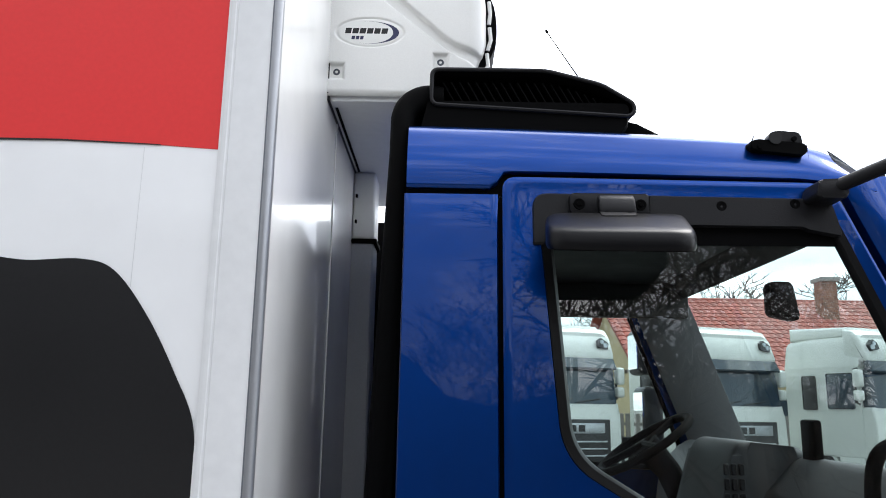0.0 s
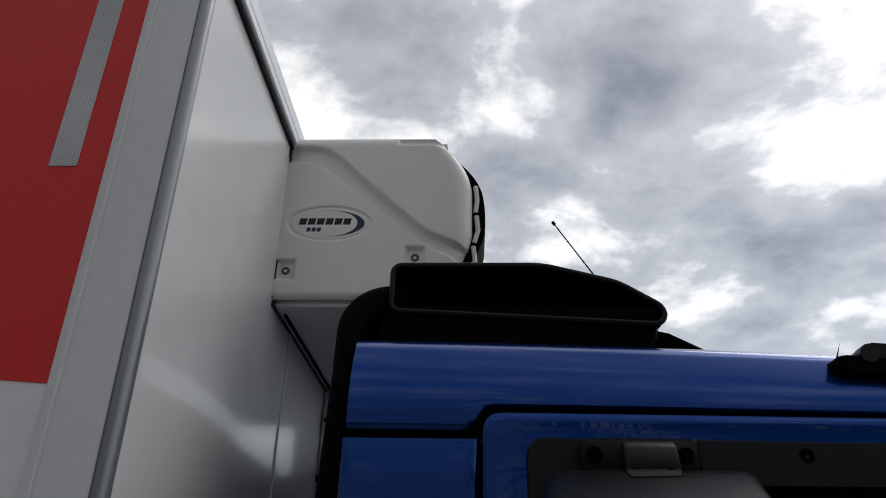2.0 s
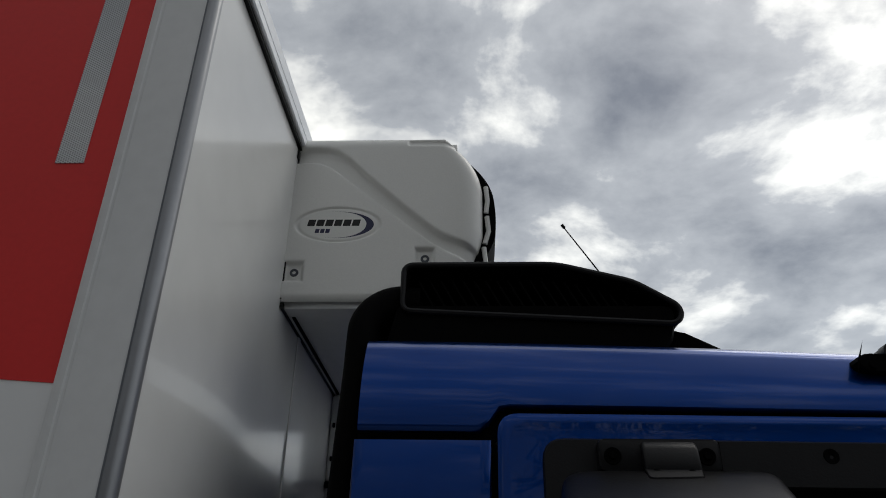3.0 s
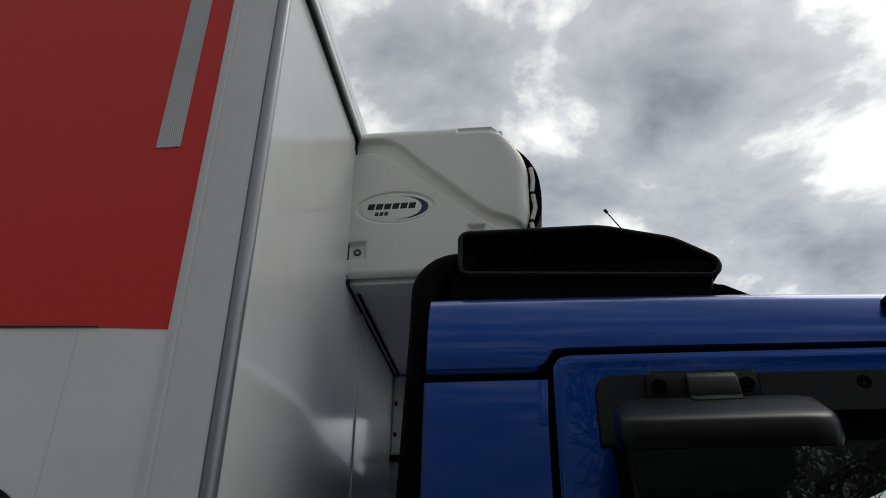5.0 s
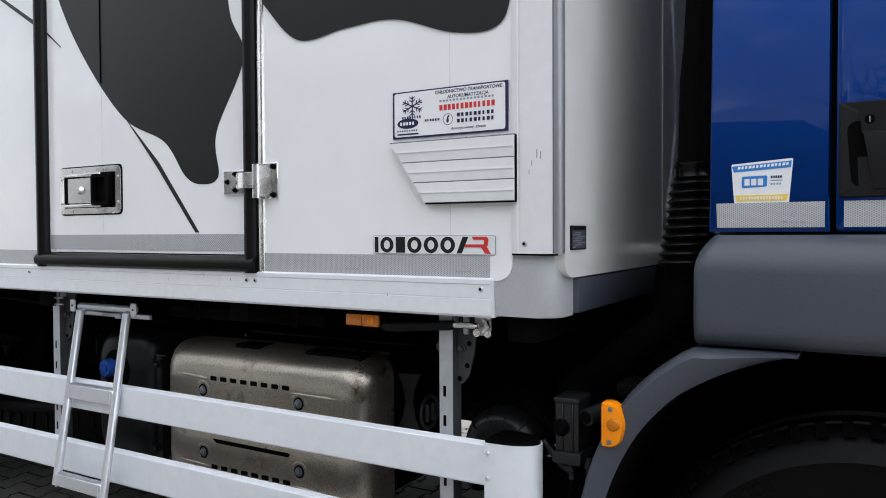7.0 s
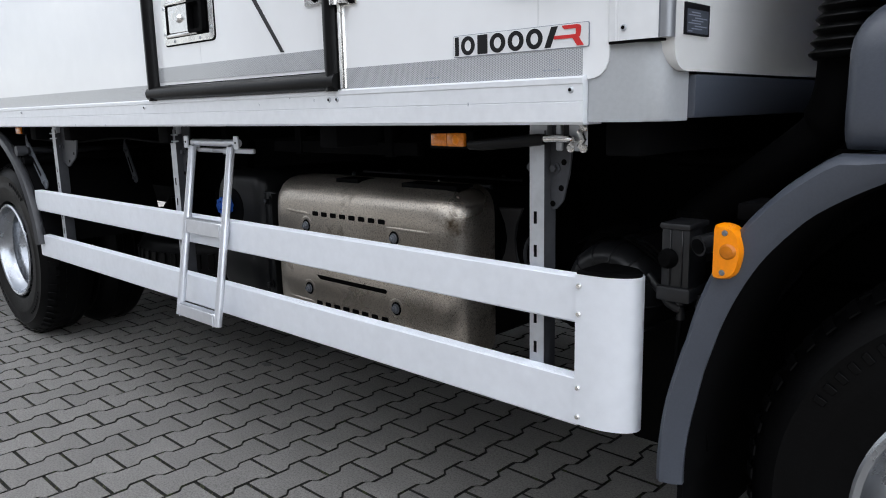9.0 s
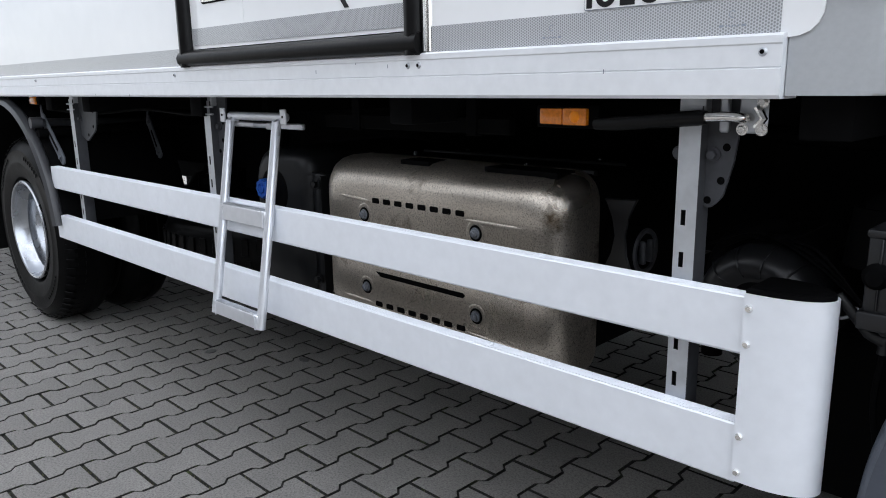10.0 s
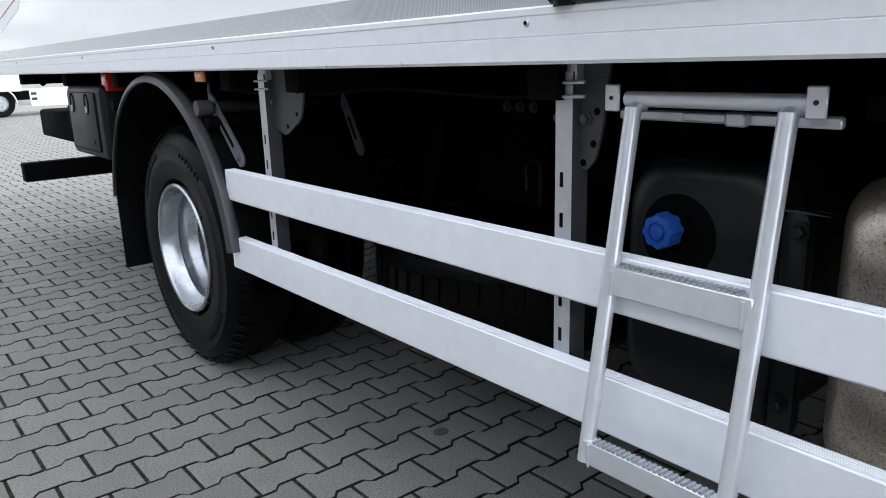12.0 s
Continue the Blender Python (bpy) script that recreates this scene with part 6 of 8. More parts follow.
def guard_post(x):
    """Slotted upright channel with a bolted gusset plate and wire clips."""
    w, y0, y1 = 0.036, 0.077, 0.117
    bm = B()
    zs = [0.50, 0.613, 0.638, 0.677, 0.702, 0.818, 0.843, 0.887, 0.912, 1.075]
    cols = [x, x + w * 0.28, x + w * 0.50, x + w]
    slots = {1, 3, 5, 7}
    vv = [[bm.verts.new((c, y0, z)) for c in cols] for z in zs]
    for j in range(len(zs) - 1):
        for i in range(3):
            if not (i == 1 and j in slots):
                bm.faces.new((vv[j][i], vv[j][i + 1], vv[j + 1][i + 1], vv[j + 1][i]))
    post = part("guard_post", bm, M_GALV, truck, "slotted galvanised guard post", fix=False)
    # flanges are coloured dark for the shade inside the channel
    for xx in (x, x + w - 0.003):
        part("post_flange", box(B(), xx, xx + 0.003, y0 + 0.0005, y1, 0.50, 1.075), M_GUSSET, post, "inner flange, channel shade put into its colour")
    gus = rounded([(x + 0.020, 0.945, 0.01), (x + w + 0.006, 0.908, 0.014), (x + w + 0.030, 0.935, 0.02), (x + w + 0.044, 0.99, 0.03), (x + w + 0.058, 1.10, 0.005), (x + 0.020, 1.10, 0.005)], 4)
    if x < -3:
        gus = rounded([(x + 0.020, 0.940, 0.01), (x + w + 0.060, 0.912, 0.03), (x + w + 0.150, 0.960, 0.06), (x + w + 0.195, 1.10, 0.005), (x + 0.020, 1.10, 0.005)], 5)
    part("gusset_plate", prism(B(), gus, "y", y0 + 0.022, y0 + 0.028), M_GUSSET, post, "dark grey gusset plate")
    for dx, z in ((0.006, 0.928), (0.026, 0.960), (0.032, 1.012)) if x > -3 else ((0.075, 0.938), (0.130, 0.972), (0.140, 1.030)):
        part("plate_hole", lathe(B(), [(0.0, y0 + 0.021), (0.006, y0 + 0.021), (0.0065, y0 + 0.0225)], (x + w + dx, 0, z), "y", 12), M_BLACK, post)
    for dx in (-0.008, w + 0.012):
        part("post_bolt", bolt(B(), x + dx, y0 + 0.022, 1.0, 0.008, 0.012), M_GUSSET, post)
    for dz in (0.0, 0.022) if x < -1 else ():
        part("wire_clip", tube(B(), [(x - 0.012, y0 - 0.004, 1.035 + dz), (x + w + 0.03, y0 - 0.006, 1.037 + dz)], 0.003, 6), M_GALV, post)
    part("post_head", box(B(), x - 0.004, x + w + 0.004, y0 + 0.004, y1 + 0.01, 1.06, 1.105, 0.003), M_GALV, post)
    part("rail_clamp", box(B(), x, x + w, RY + 0.030, y0, 0.52, 0.58), M_GALV, post)
    part("rail_clamp", box(B(), x, x + w, RY + 0.030, y0, 0.73, 0.785), M_GALV, post)


for x in (-0.534, -2.05, -3.135):
    guard_post(x)

# rounded aluminium nose of the guard
def nose_outline(off):
    pts = [(-0.399, RY - 0.004 + off), (-0.372, RY - 0.004 + off)]
    for k in range(1, 19):
        a = radians(-90 + 10 * k)
        pts.append((-0.372 + (0.089 - off) * math.cos(a), RY + 0.046 + (0.050 - off) * math.sin(a)))
    return pts + [(-0.399, RY + 0.096 - off)]


bm = loops(B(), [[(x, y, z) for x, y in nose_outline(o)] for z, o in ((0.500, 0.0), (0.804, 0.0), (0.804, 0.004), (0.500, 0.004))], closed=False)
nose = part("guard_nose", bm, M_RAIL, truck, "rounded aluminium nose of the side guard", 45)
part("nose_cap", prism(B(), nose_outline(0.0045), "z", 0.796, 0.812, 0.004), M_BLACK, nose, "black plastic cap")
part("nose_foot", prism(B(), nose_outline(0.0045), "z", 0.496, 0.506, 0.003), M_BLACK, nose)
for z in (0.782, 0.726, 0.576, 0.516):
    part("nose_screw", lathe(B(), [(0.0, RY - 0.009), (0.004, RY - 0.0088), (0.0062, RY - 0.005), (0.0065, RY - 0.003)], (-0.391, 0, z), "y", 14), M_CHROME, nose)

# ---- folding ladder clipped in front of the rails
LT, LB = Vector((0, 0.074, 1.022)), Vector((0, -0.018, 0.476))
lad = None
for k, (xt, xb) in enumerate(((-1.894, -1.896), (-1.661, -1.659))):
    p = [Vector((xb, LB.y, LB.z)), Vector((xt, LT.y, LT.z))]
    ob = part("ladder" if k == 0 else "ladder_stile", tube(B(), [p[0], p[1], p[1] + Vector((0, 0.02, 0.004))], [0.0128, 0.0128, 0.0124], 16), M_LADDER, truck if k == 0 else lad, "light aluminium folding ladder" if k == 0 else "")
    lad = ob if k == 0 else lad
part("ladder_bar", tube(B(), [(-1.915, 0.088, 1.034), (-1.638, 0.088, 1.034)], 0.0118, 14), M_LADDER, lad)
for x in (-1.945, -1.640):
    part("ladder_ear", box(B(), x, x + 0.026, 0.070, 0.076, 1.016, 1.056, 0.002, 1), M_LADDER, lad)
    part("ear_rivet", lathe(B(), [(0.0, 0.068), (0.003, 0.068), (0.0035, 0.070)], (x + 0.013, 0, 1.036), "y", 8), M_INTDARK, lad)
part("ladder_slide", box(B(), -1.955, -1.615, 0.120, 0.133, 1.000, 1.016, 0.003, 1), M_LADDER, lad)
part("slide_latch", box(box(B(), -1.835, -1.765, 0.108, 0.121, 1.002, 1.016, 0.003, 1), -1.765, -1.735, 0.104, 0.121, 0.998, 1.018, 0.003, 1), M_GALV, lad)
for t, hh in ((0.535, 0.046), (0.036, 0.040)):
    c = LB.lerp(LT, t)
    xa, xb = -1.896 + 0.002 * t, -1.659 - 0.002 * t
    rung = part("ladder_rung", box(B(), xa, xb, c.y - 0.012, c.y + 0.010, c.z - hh / 2, c.z + hh / 2, 0.002, 1), M_LADDER, lad)
    n = 22
    for k in range(n):
        x = xa + 0.022 + (xb - xa - 0.044) * k / (n - 1)
        part("tread_tooth", prism(B(), [(x - 0.0035, c.z + hh / 2 - 0.001), (x + 0.0035, c.z + hh / 2 - 0.001), (x + 0.002, c.z + hh / 2 + 0.004), (x - 0.002, c.z + hh / 2 + 0.004)], "y", c.y - 0.011, c.y + 0.006), M_GALV, rung)
    for x in (xa + 0.0135, xb - 0.0135):
        part("weld_bead", tube(B(), [(x, c.y - 0.0125, c.z + s * 0.0055) for s in (-4, -3, -2, -1, 0, 1, 2, 3)], [0.002, 0.003, 0.002, 0.003, 0.002, 0.003, 0.002, 0.003], 8), M_LADDER, lad)
# bracket bars from the ladder to the cross members
part("hanger_bar", box(B(), -1.62, -0.98, 0.20, 0.22, 1.005, 1.040, 0.002, 1), M_CHASSIS, truck, "dark hanger bar")
for x in (-1.92, -1.50, -1.10):
    part("hanger", box(B(), x, x + 0.03, 0.195, 0.215, 1.0, 1.11, 0.002, 1), M_CHASSIS, truck)

# ---- silencer in a heat-tinted steel shell
SX0, SX1, SY, SZ0, SZ1 = -1.655, -0.835, 0.186, 0.462, 0.928


def shell(inset, y):
    return [(u, y, v) for u, v in rounded([(SX0 + inset, SZ0 + inset, 0.075), (SX1 - inset, SZ0 + inset, 0.075), (SX1 - inset, SZ1 - inset, 0.075), (SX0 + inset, SZ1 - inset, 0.075)], 7, 3)]


bm = loops(B(), [shell(0.008, 0.335), shell(0.0, 0.33), shell(0.0, 0.275), shell(0.004, 0.250), shell(0.013, 0.227), shell(0.027, 0.207), shell(0.046, 0.193), shell(0.068, 0.187), shell(0.090, SY), shell(0.115, SY)], cap=True)
sil = part("silencer", bm, M_STEELTAN, truck, "heat-tinted steel silencer shell", 50)
for x in (-1.452, -1.064):
    for z in (0.786, 0.592):
        d = part("shell_dimple", lathe(B(), [(0.031, SY + 0.0012), (0.028, SY - 0.0004), (0.025, SY - 0.0012), (0.021, SY - 0.0002), (0.0, SY - 0.0002)], (x, 0, z), "y", 28), M_STEELTAN, sil)
        # black ring paints the dark of a sunk pit
        part("dimple_pit", lathe(B(), [(0.0140, SY - 0.0014), (0.0170, SY - 0.0014), (0.0190, SY - 0.0005)], (x, 0, z), "y", 24), M_BLACK, d)
        part("bolt_washer", lathe(B(), [(0.0, SY - 0.0022), (0.0130, SY - 0.0022), (0.0142, SY - 0.0010)], (x, 0, z), "y", 20), M_GUSSET, d)
        part("shell_bolt", lathe(B(), [(0.0128, SY - 0.001), (0.0128, SY - 0.004), (0.0085, SY - 0.005), (0.0082, SY - 0.011), (0.0060, SY - 0.0125), (0.0, SY - 0.0125)], (x, 0, z), "y", 12), M_EDGE, sil, "dull steel bolt")
for x in (-1.452, -1.064):
    for z in (0.786, 0.592):
        part("bolt_tip", lathe(B(), [(0.0055, SY - 0.0110), (0.0050, SY - 0.0145), (0.0, SY - 0.0150)], (x, 0, z), "y", 10), M_EDGE, sil)
# black pieces laid into the face paint the dark of open slots
for z, n, x0, x1 in ((0.826, 8, -1.405, -1.112), (0.553, 8, -1.405, -1.112)):
    for k in range(n):
        x = x0 + (x1 - x0) * k / (n - 1)
        part("shell_slot", prism(B(), rounded([(x - 0.0135, z - 0.0068, 0.004), (x + 0.0135, z - 0.0068, 0.004), (x + 0.0135, z + 0.0068, 0.004), (x - 0.0135, z + 0.0068, 0.004)], 3), "y", SY - 0.0008, SY + 0.01), M_BLACK, sil)
part("shell_slot", prism(B(), [(-1.414, 0.640), (-1.404, 0.633), (-1.395, 0.6275), (-1.104, 0.6265), (-1.098, 0.634), (-1.105, 0.639)], "y", SY - 0.0006, SY + 0.01), M_BLACK, sil)
# pressed beads run out to both sides of the slot rows
for za, zb, xa, xb in ((0.829, 0.822, -1.550, -1.425), (0.812, 0.811, -1.10, -0.93), (0.545, 0.538, -1.10, -0.93), (0.554, 0.551, -1.550, -1.425)):
    part("shell_bead", tube(B(), [(xa, SY + 0.0070, za), (xa * 0.7 + xb * 0.3, SY + 0.0045, za * 0.7 + zb * 0.3), (xa * 0.3 + xb * 0.7, SY + 0.0045, za * 0.3 + zb * 0.7), (xb, SY + 0.0070, zb)], 0.0072, 12), M_STEELTAN, sil)
# black boxes paint the dark inside the top openings
for x0, x1 in ((-1.36, -1.26), (-1.08, -0.88)):
    part("top_window", box(B(), x0, x1, 0.235, 0.30, SZ1 - 0.012, SZ1 + 0.0015), M_BLACK, sil)
part("silencer_body", loops(B(), [[(x, u, v) for u, v in rounded([(0.24 + i, 0.50 + i, 0.09), (0.78 - i, 0.50 + i, 0.09), (0.78 - i, 0.93 - i, 0.09), (0.24 + i, 0.93 - i, 0.09)], 6, 3)] for x, i in ((-1.60, 0.02), (-1.58, 0.012), (-0.868, 0.012), (-0.858, 0.02), (-0.852, 0.05))], cap=True), M_CHASSIS, truck, "dark silencer body")
XC, YC, ZC, YS = -0.780, 0.43, 0.745, 0.345
# outlet neck: a waisted saddle plate and a capped round end
saddle = [(-0.835, 0.868), (-0.812, 0.830), (-0.804, 0.790), (-0.812, 0.750), (-0.832, 0.715), (-0.845, 0.690), (-0.745, 0.675), (-0.764, 0.705), (-0.780, 0.745), (-0.785, 0.790), (-0.778, 0.830), (-0.755, 0.872)]
part("outlet_saddle", prism(B(), saddle, "y", YS, YS + 0.008, 0.002, 1), M_FILTER, truck, "dark waisted outlet saddle")
can = part("exhaust_can", tube(B(), [(XC - 0.10, YC, ZC), (XC - 0.012, YC, ZC), (XC, YC, ZC)], [0.056, 0.056, 0.052], 28), M_CHASSIS, truck, "black capped exhaust outlet", 35)
part("can_ring", lathe(B(), [(0.040, 0.000), (0.042, 0.005), (0.050, 0.005), (0.052, 0.000)], Vector((XC, YC, ZC)), "x", 28), M_GUSSET, can)
for dy in (-0.020, 0.012):
    part("can_lug", box(B(), XC - 0.002, XC + 0.014, YC + dy - 0.006, YC + dy + 0.006, ZC - 0.026, ZC + 0.026, 0.005, 2), M_GUSSET, can)
part("exhaust_pipe", tube(B(), bend([(-0.62, 0.52, 0.70), (-0.52, 0.52, 0.70), (-0.44, 0.56, 0.68), (-0.38, 0.68, 0.66)], 5), 0.075, 18), M_CHASSIS, truck, "dark exhaust pipe")
part("corrugated_hose", tube(B(), [(-0.82 + 0.008 * k, 0.42 + 0.006 * k, 0.655 - 0.006 * k) for k in range(18)], [0.030 + 0.003 * (k % 2) for k in range(18)], 14), M_CHASSIS, truck)
for x, y in ((-1.50, 0.42), (-1.05, 0.35), (-1.42, 0.55), (-0.98, 0.55)):
    part("heat_shield_bolt", tube(B(), [(x, y, 0.915), (x, y, 0.926), (x, y, 0.930)], [0.007, 0.007, 0.004], 8), M_EDGE, truck)
for y0, y1, x1 in ((0.345, 0.362, -0.862), (0.515, 0.535, -0.885)):
    part("shield_seam", box(B(), -1.57, x1, y0, y1, 0.905, 0.926, 0.005, 2), M_TANK, truck)
part("tank_strap", prism(B(), rounded([(-1.728, 0.50, 0.02), (-1.690, 0.50, 0.02), (-1.690, 0.87, 0.02), (-1.728, 0.87, 0.02)], 4), "y", 0.225, 0.25, 0.004), M_TANK, truck, "dark tank strap")
part("strap_bolt", bolt(B(), -1.70, 0.225, 0.84, 0.010, 0.02), M_TANK, truck)
part("strap_bolt", bolt(B(), -1.71, 0.225, 0.56, 0.010, 0.02), M_TANK, truck)

# ---- black additive tank with a blue cap in a round recess
tank = part("additive_tank", loops(B(), [[(u, y, v) for u, v in rounded([(-2.005 + i, 0.50 + i, 0.09), (-1.725 - i, 0.50 + i, 0.04), (-1.725 - i, 0.935 - i, 0.06), (-2.005 + i, 0.935 - i, 0.10)], 7, 2)] for y, i in ((0.70, 0.0), (0.245, 0.0), (0.221, 0.006), (0.207, 0.018), (0.201, 0.034))], cap=True), M_TANK, truck, "black plastic tank with a blue cap", 50)
part("cap_recess", lathe(B(), [(0.070, 0.2005), (0.064, 0.1980), (0.056, 0.1990), (0.0, 0.1990)], (-1.890, 0, 0.806), "y", 28), M_BLACK, tank)
cap_pts = [(0.030 * (1.0 if k % 4 < 2 else 0.90)) for k in range(32)]
bm = loops(B(), [[(-1.907 + r_ * s * math.cos(2 * math.pi * k / 32), y, 0.815 + r_ * s * math.sin(2 * math.pi * k / 32)) for k, r_ in enumerate(cap_pts)] for s, y in ((1, 0.197), (1, 0.171), (0.93, 0.165), (0.60, 0.165), (0.56, 0.169), (0.45, 0.169), (0.42, 0.164), (0.1, 0.163))], cap=True)
part("tank_cap", bm, M_CAPBLUE, tank, "blue screw cap", 40)

# ---- amber markers, locking rod, wire and odd bits under the base rail
mk = part("side_marker", box(B(), -0.806, -0.676, 0.066, 0.092, 1.035, 1.074, 0.003), M_BLACK, truck, "amber side marker lamp")
part("marker_lens", box(B(), -0.794, -0.746, 0.058, 0.068, 1.041, 1.069, 0.003), M_MARKER, mk)
part("marker_lens", box(B(), -0.744, -0.694, 0.056, 0.068, 1.040, 1.070, 0.004), M_MARKER, mk)
part("marker_reflector", lathe(B(), [(0.0, 0.0535), (0.008, 0.054), (0.011, 0.0565)], (-0.718, 0, 1.055), "y", 16), M_AMBER, mk)
mk2 = part("side_marker", box(B(), -3.505, -3.400, 0.050, 0.075, 1.052, 1.092, 0.003), M_BLACK, truck, "amber side marker lamp")
part("marker_lens", box(B(), -3.495, -3.425, 0.042, 0.052, 1.055, 1.086, 0.003), M_MARKER, mk2)
rod = part("locking_rod", tube(B(), [(-0.672, 0.052, 1.045), (-0.64, 0.052, 1.046), (-0.492, 0.052, 1.058), (-0.480, 0.052, 1.059)], [0.010, 0.0120, 0.0120, 0.0105], 14), M_RUBBER, truck, "black-sleeved locking rod")
part("rod_end", tube(B(), bend([(-0.505, 0.052, 1.058), (-0.455, 0.051, 1.061), (-0.432, 0.055, 1.060), (-0.422, 0.080, 1.058)], 5), 0.0075, 12), M_CHROME, rod)
part("rod_plate", box(box(B(), -0.440, -0.398, 0.074, 0.080, 1.036, 1.088, 0.003, 1), -0.470, -0.455, 0.074, 0.084, 1.036, 1.088, 0.003, 1), M_GALV, rod)
part("rod_saddle", tube(B(), [(-0.412, 0.070, 1.045), (-0.400, 0.066, 1.058), (-0.412, 0.070, 1.074)], 0.006, 8), M_CHROME, rod)
for x, z in ((-0.433, 1.042), (-0.405, 1.042), (-0.405, 1.082)):
    part("plate_bolt", bolt(B(), x, 0.074, z, 0.006, 0.008), M_CHROME, rod)
part("crank_tube", tube(B(), [(-3.478, 0.030, 0.976), (-3.476, 0.075, 0.976), (-3.475, 0.080, 0.976), (-3.53, 0.85, 0.950)], [0.024, 0.024, 0.017, 0.017], 16), M_GUSSET, truck, "dark stay tube")


def stay_arm(top_, low_, y, half):
    """Flat slotted bar between two points of the plane across y, with a hooked top and a bolt at its foot."""
    a, b = Vector((top_[0], 0, top_[1])), Vector((low_[0], 0, low_[1]))
    d = (b - a).normalized()
    n = Vector((-d.z, 0, d.x)) * half
    at = lambda t, u: (a.x + (b.x - a.x) * t + n.x * u, a.z + (b.z - a.z) * t + n.z * u)
    outline = [at(-0.22, 1.5), at(-0.10, 0.6), at(0.0, 1.0), at(0.35, 0.85), at(0.88, 0.95), at(1.04, 0.9), at(1.09, 0.3), at(1.09, -0.3), at(1.04, -0.9), at(0.88, -0.95), at(0.35, -0.85), at(0.0, -1.0), at(-0.16, 0.6)]
    arm_ = part("stay_arm", prism(B(), outline, "y", y, y + 0.007, 0.0015, 1), M_EDGE, truck, "dark slotted stay arm")
    part("arm_slot", prism(B(), [at(0.32, 0.28), at(0.78, 0.28), at(0.78, -0.28), at(0.32, -0.28)], "y", y - 0.0010, y + 0.002), M_BLACK, arm_)
    part("arm_bolt", bolt(B(), *(lambda p: (p[0], y, p[1]))(at(0.95, 0.0)), 0.009, 0.010), M_EDGE, arm_)
    part("arm_bolt", bolt(B(), *(lambda p: (p[0], y, p[1]))(at(0.12, 0.1)), 0.008, 0.010), M_EDGE, arm_)
    return arm_


stay_arm((-3.500, 0.990), (-3.322, 0.825), 0.088, 0.026)
stay_arm((-3.385, 0.975), (-3.296, 0.815), 0.50, 0.022)
part("paper_tag", prism(B(), [(-3.632, 0.690), (-3.590, 0.684), (-3.574, 0.640), (-3.580, 0.592), (-3.592, 0.606), (-3.606, 0.590), (-3.612, 0.632)], "y", 0.708, 0.710), M_STICK, truck, "torn white paper tag")
part("air_line", tube(B(), bend([(-3.5, 0.12, 1.03), (-3.0, 0.11, 1.02), (-2.6, 0.14, 1.04), (-2.2, 0.12, 1.03), (-1.95, 0.13, 1.05)], 6), 0.005, 6), M_BLACK, truck)

# ---- air filter drum, water separator and hoses between guard and wheel arch
FX, FZ = -0.483, 0.705
filt = part("air_filter", lathe(B(), [(0.0, 0.300), (0.050, 0.300), (0.057, 0.296), (0.066, 0.286), (0.078, 0.281), (0.090, 0.284), (0.101, 0.293), (0.109, 0.308), (0.113, 0.328), (0.114, 0.36), (0.116, 0.62), (0.05, 0.64), (0.0, 0.64)], (FX, 0, FZ), "y", 48), M_FILTER, truck, "black ribbed air filter drum", 60)
part("filter_face", lathe(B(), [(0.0, 0.2985), (0.044, 0.2985), (0.049, 0.3005)], (FX, 0, FZ), "y", 36), M_BLACK, filt)
for k in range(12):
    a = radians(10 + 30 * k)
    part("filter_rib", tube(B(), [(FX - r_ * math.cos(a), y, FZ + r_ * math.sin(a)) for r_, y in ((0.060, 0.292), (0.078, 0.2805), (0.091, 0.2835), (0.102, 0.2925), (0.110, 0.308), (0.114, 0.328), (0.1155, 0.40), (0.117, 0.60))], 0.0022, 6), M_FILTER, filt)
part("filter_hose", tube(B(), bend([(-0.600, 0.40, 0.56), (-0.604, 0.40, 0.70), (-0.595, 0.41, 0.77), (-0.560, 0.43, 0.815), (-0.50, 0.47, 0.83)], 6), 0.021, 14), M_BLACK, truck, "black air hose")
# made-up box, hides the bright ground between guard nose and wheel arch
part("engine_sump", box(B(), -0.62, 0.20, 0.62, 1.05, 0.20, 0.72, 0.04, 2), M_CHASSIS, truck, "made-up black box that hides bright ground")
part("filter_clip", tube(B(), bend([(-0.36, 0.31, 0.71), (-0.33, 0.295, 0.72), (-0.31, 0.30, 0.735), (-0.34, 0.31, 0.74)], 4), 0.003, 6), M_GALV, filt)
part("filter_neck", tube(B(), [(-0.30, 0.38, 0.80), (-0.30, 0.38, 0.90)], [0.065, 0.055], 18), M_BLACK, filt)
for k in range(3):
    part("loose_wire", tube(B(), bend([(-0.60 + 0.03 * k, 0.36, 0.80), (-0.50, 0.33 + 0.01 * k, 0.84 - 0.01 * k), (-0.40, 0.33, 0.80 + 0.012 * k), (-0.30, 0.30, 0.74)], 6), 0.003, 6), M_BLACK, truck)
sep_ = part("water_separator", box(B(), -0.262, -0.206, 0.115, 0.19, 0.785, 0.900, 0.006, 2), M_FILTER, truck, "dark grey water separator box")
part("separator_base", box(B(), -0.267, -0.200, 0.108, 0.196, 0.762, 0.790, 0.005), M_FILTER, sep_)
part("separator_knob", lathe(B(), [(0.0, 0.098), (0.012, 0.099), (0.014, 0.104), (0.019, 0.110), (0.019, 0.117)], (-0.246, 0, 0.842), "y", 16), M_BLACK, sep_)
part("separator_spout", tube(B(), [(-0.150, 0.185, 0.884), (-0.182, 0.118, 0.874), (-0.187, 0.107, 0.872)], [0.018, 0.018, 0.0185], 16), M_FILTER, sep_)
part("spout_bore", tube(B(), [(-0.1865, 0.1085, 0.8722), (-0.1880, 0.1050, 0.8716)], 0.014, 14), M_BLACK, sep_)
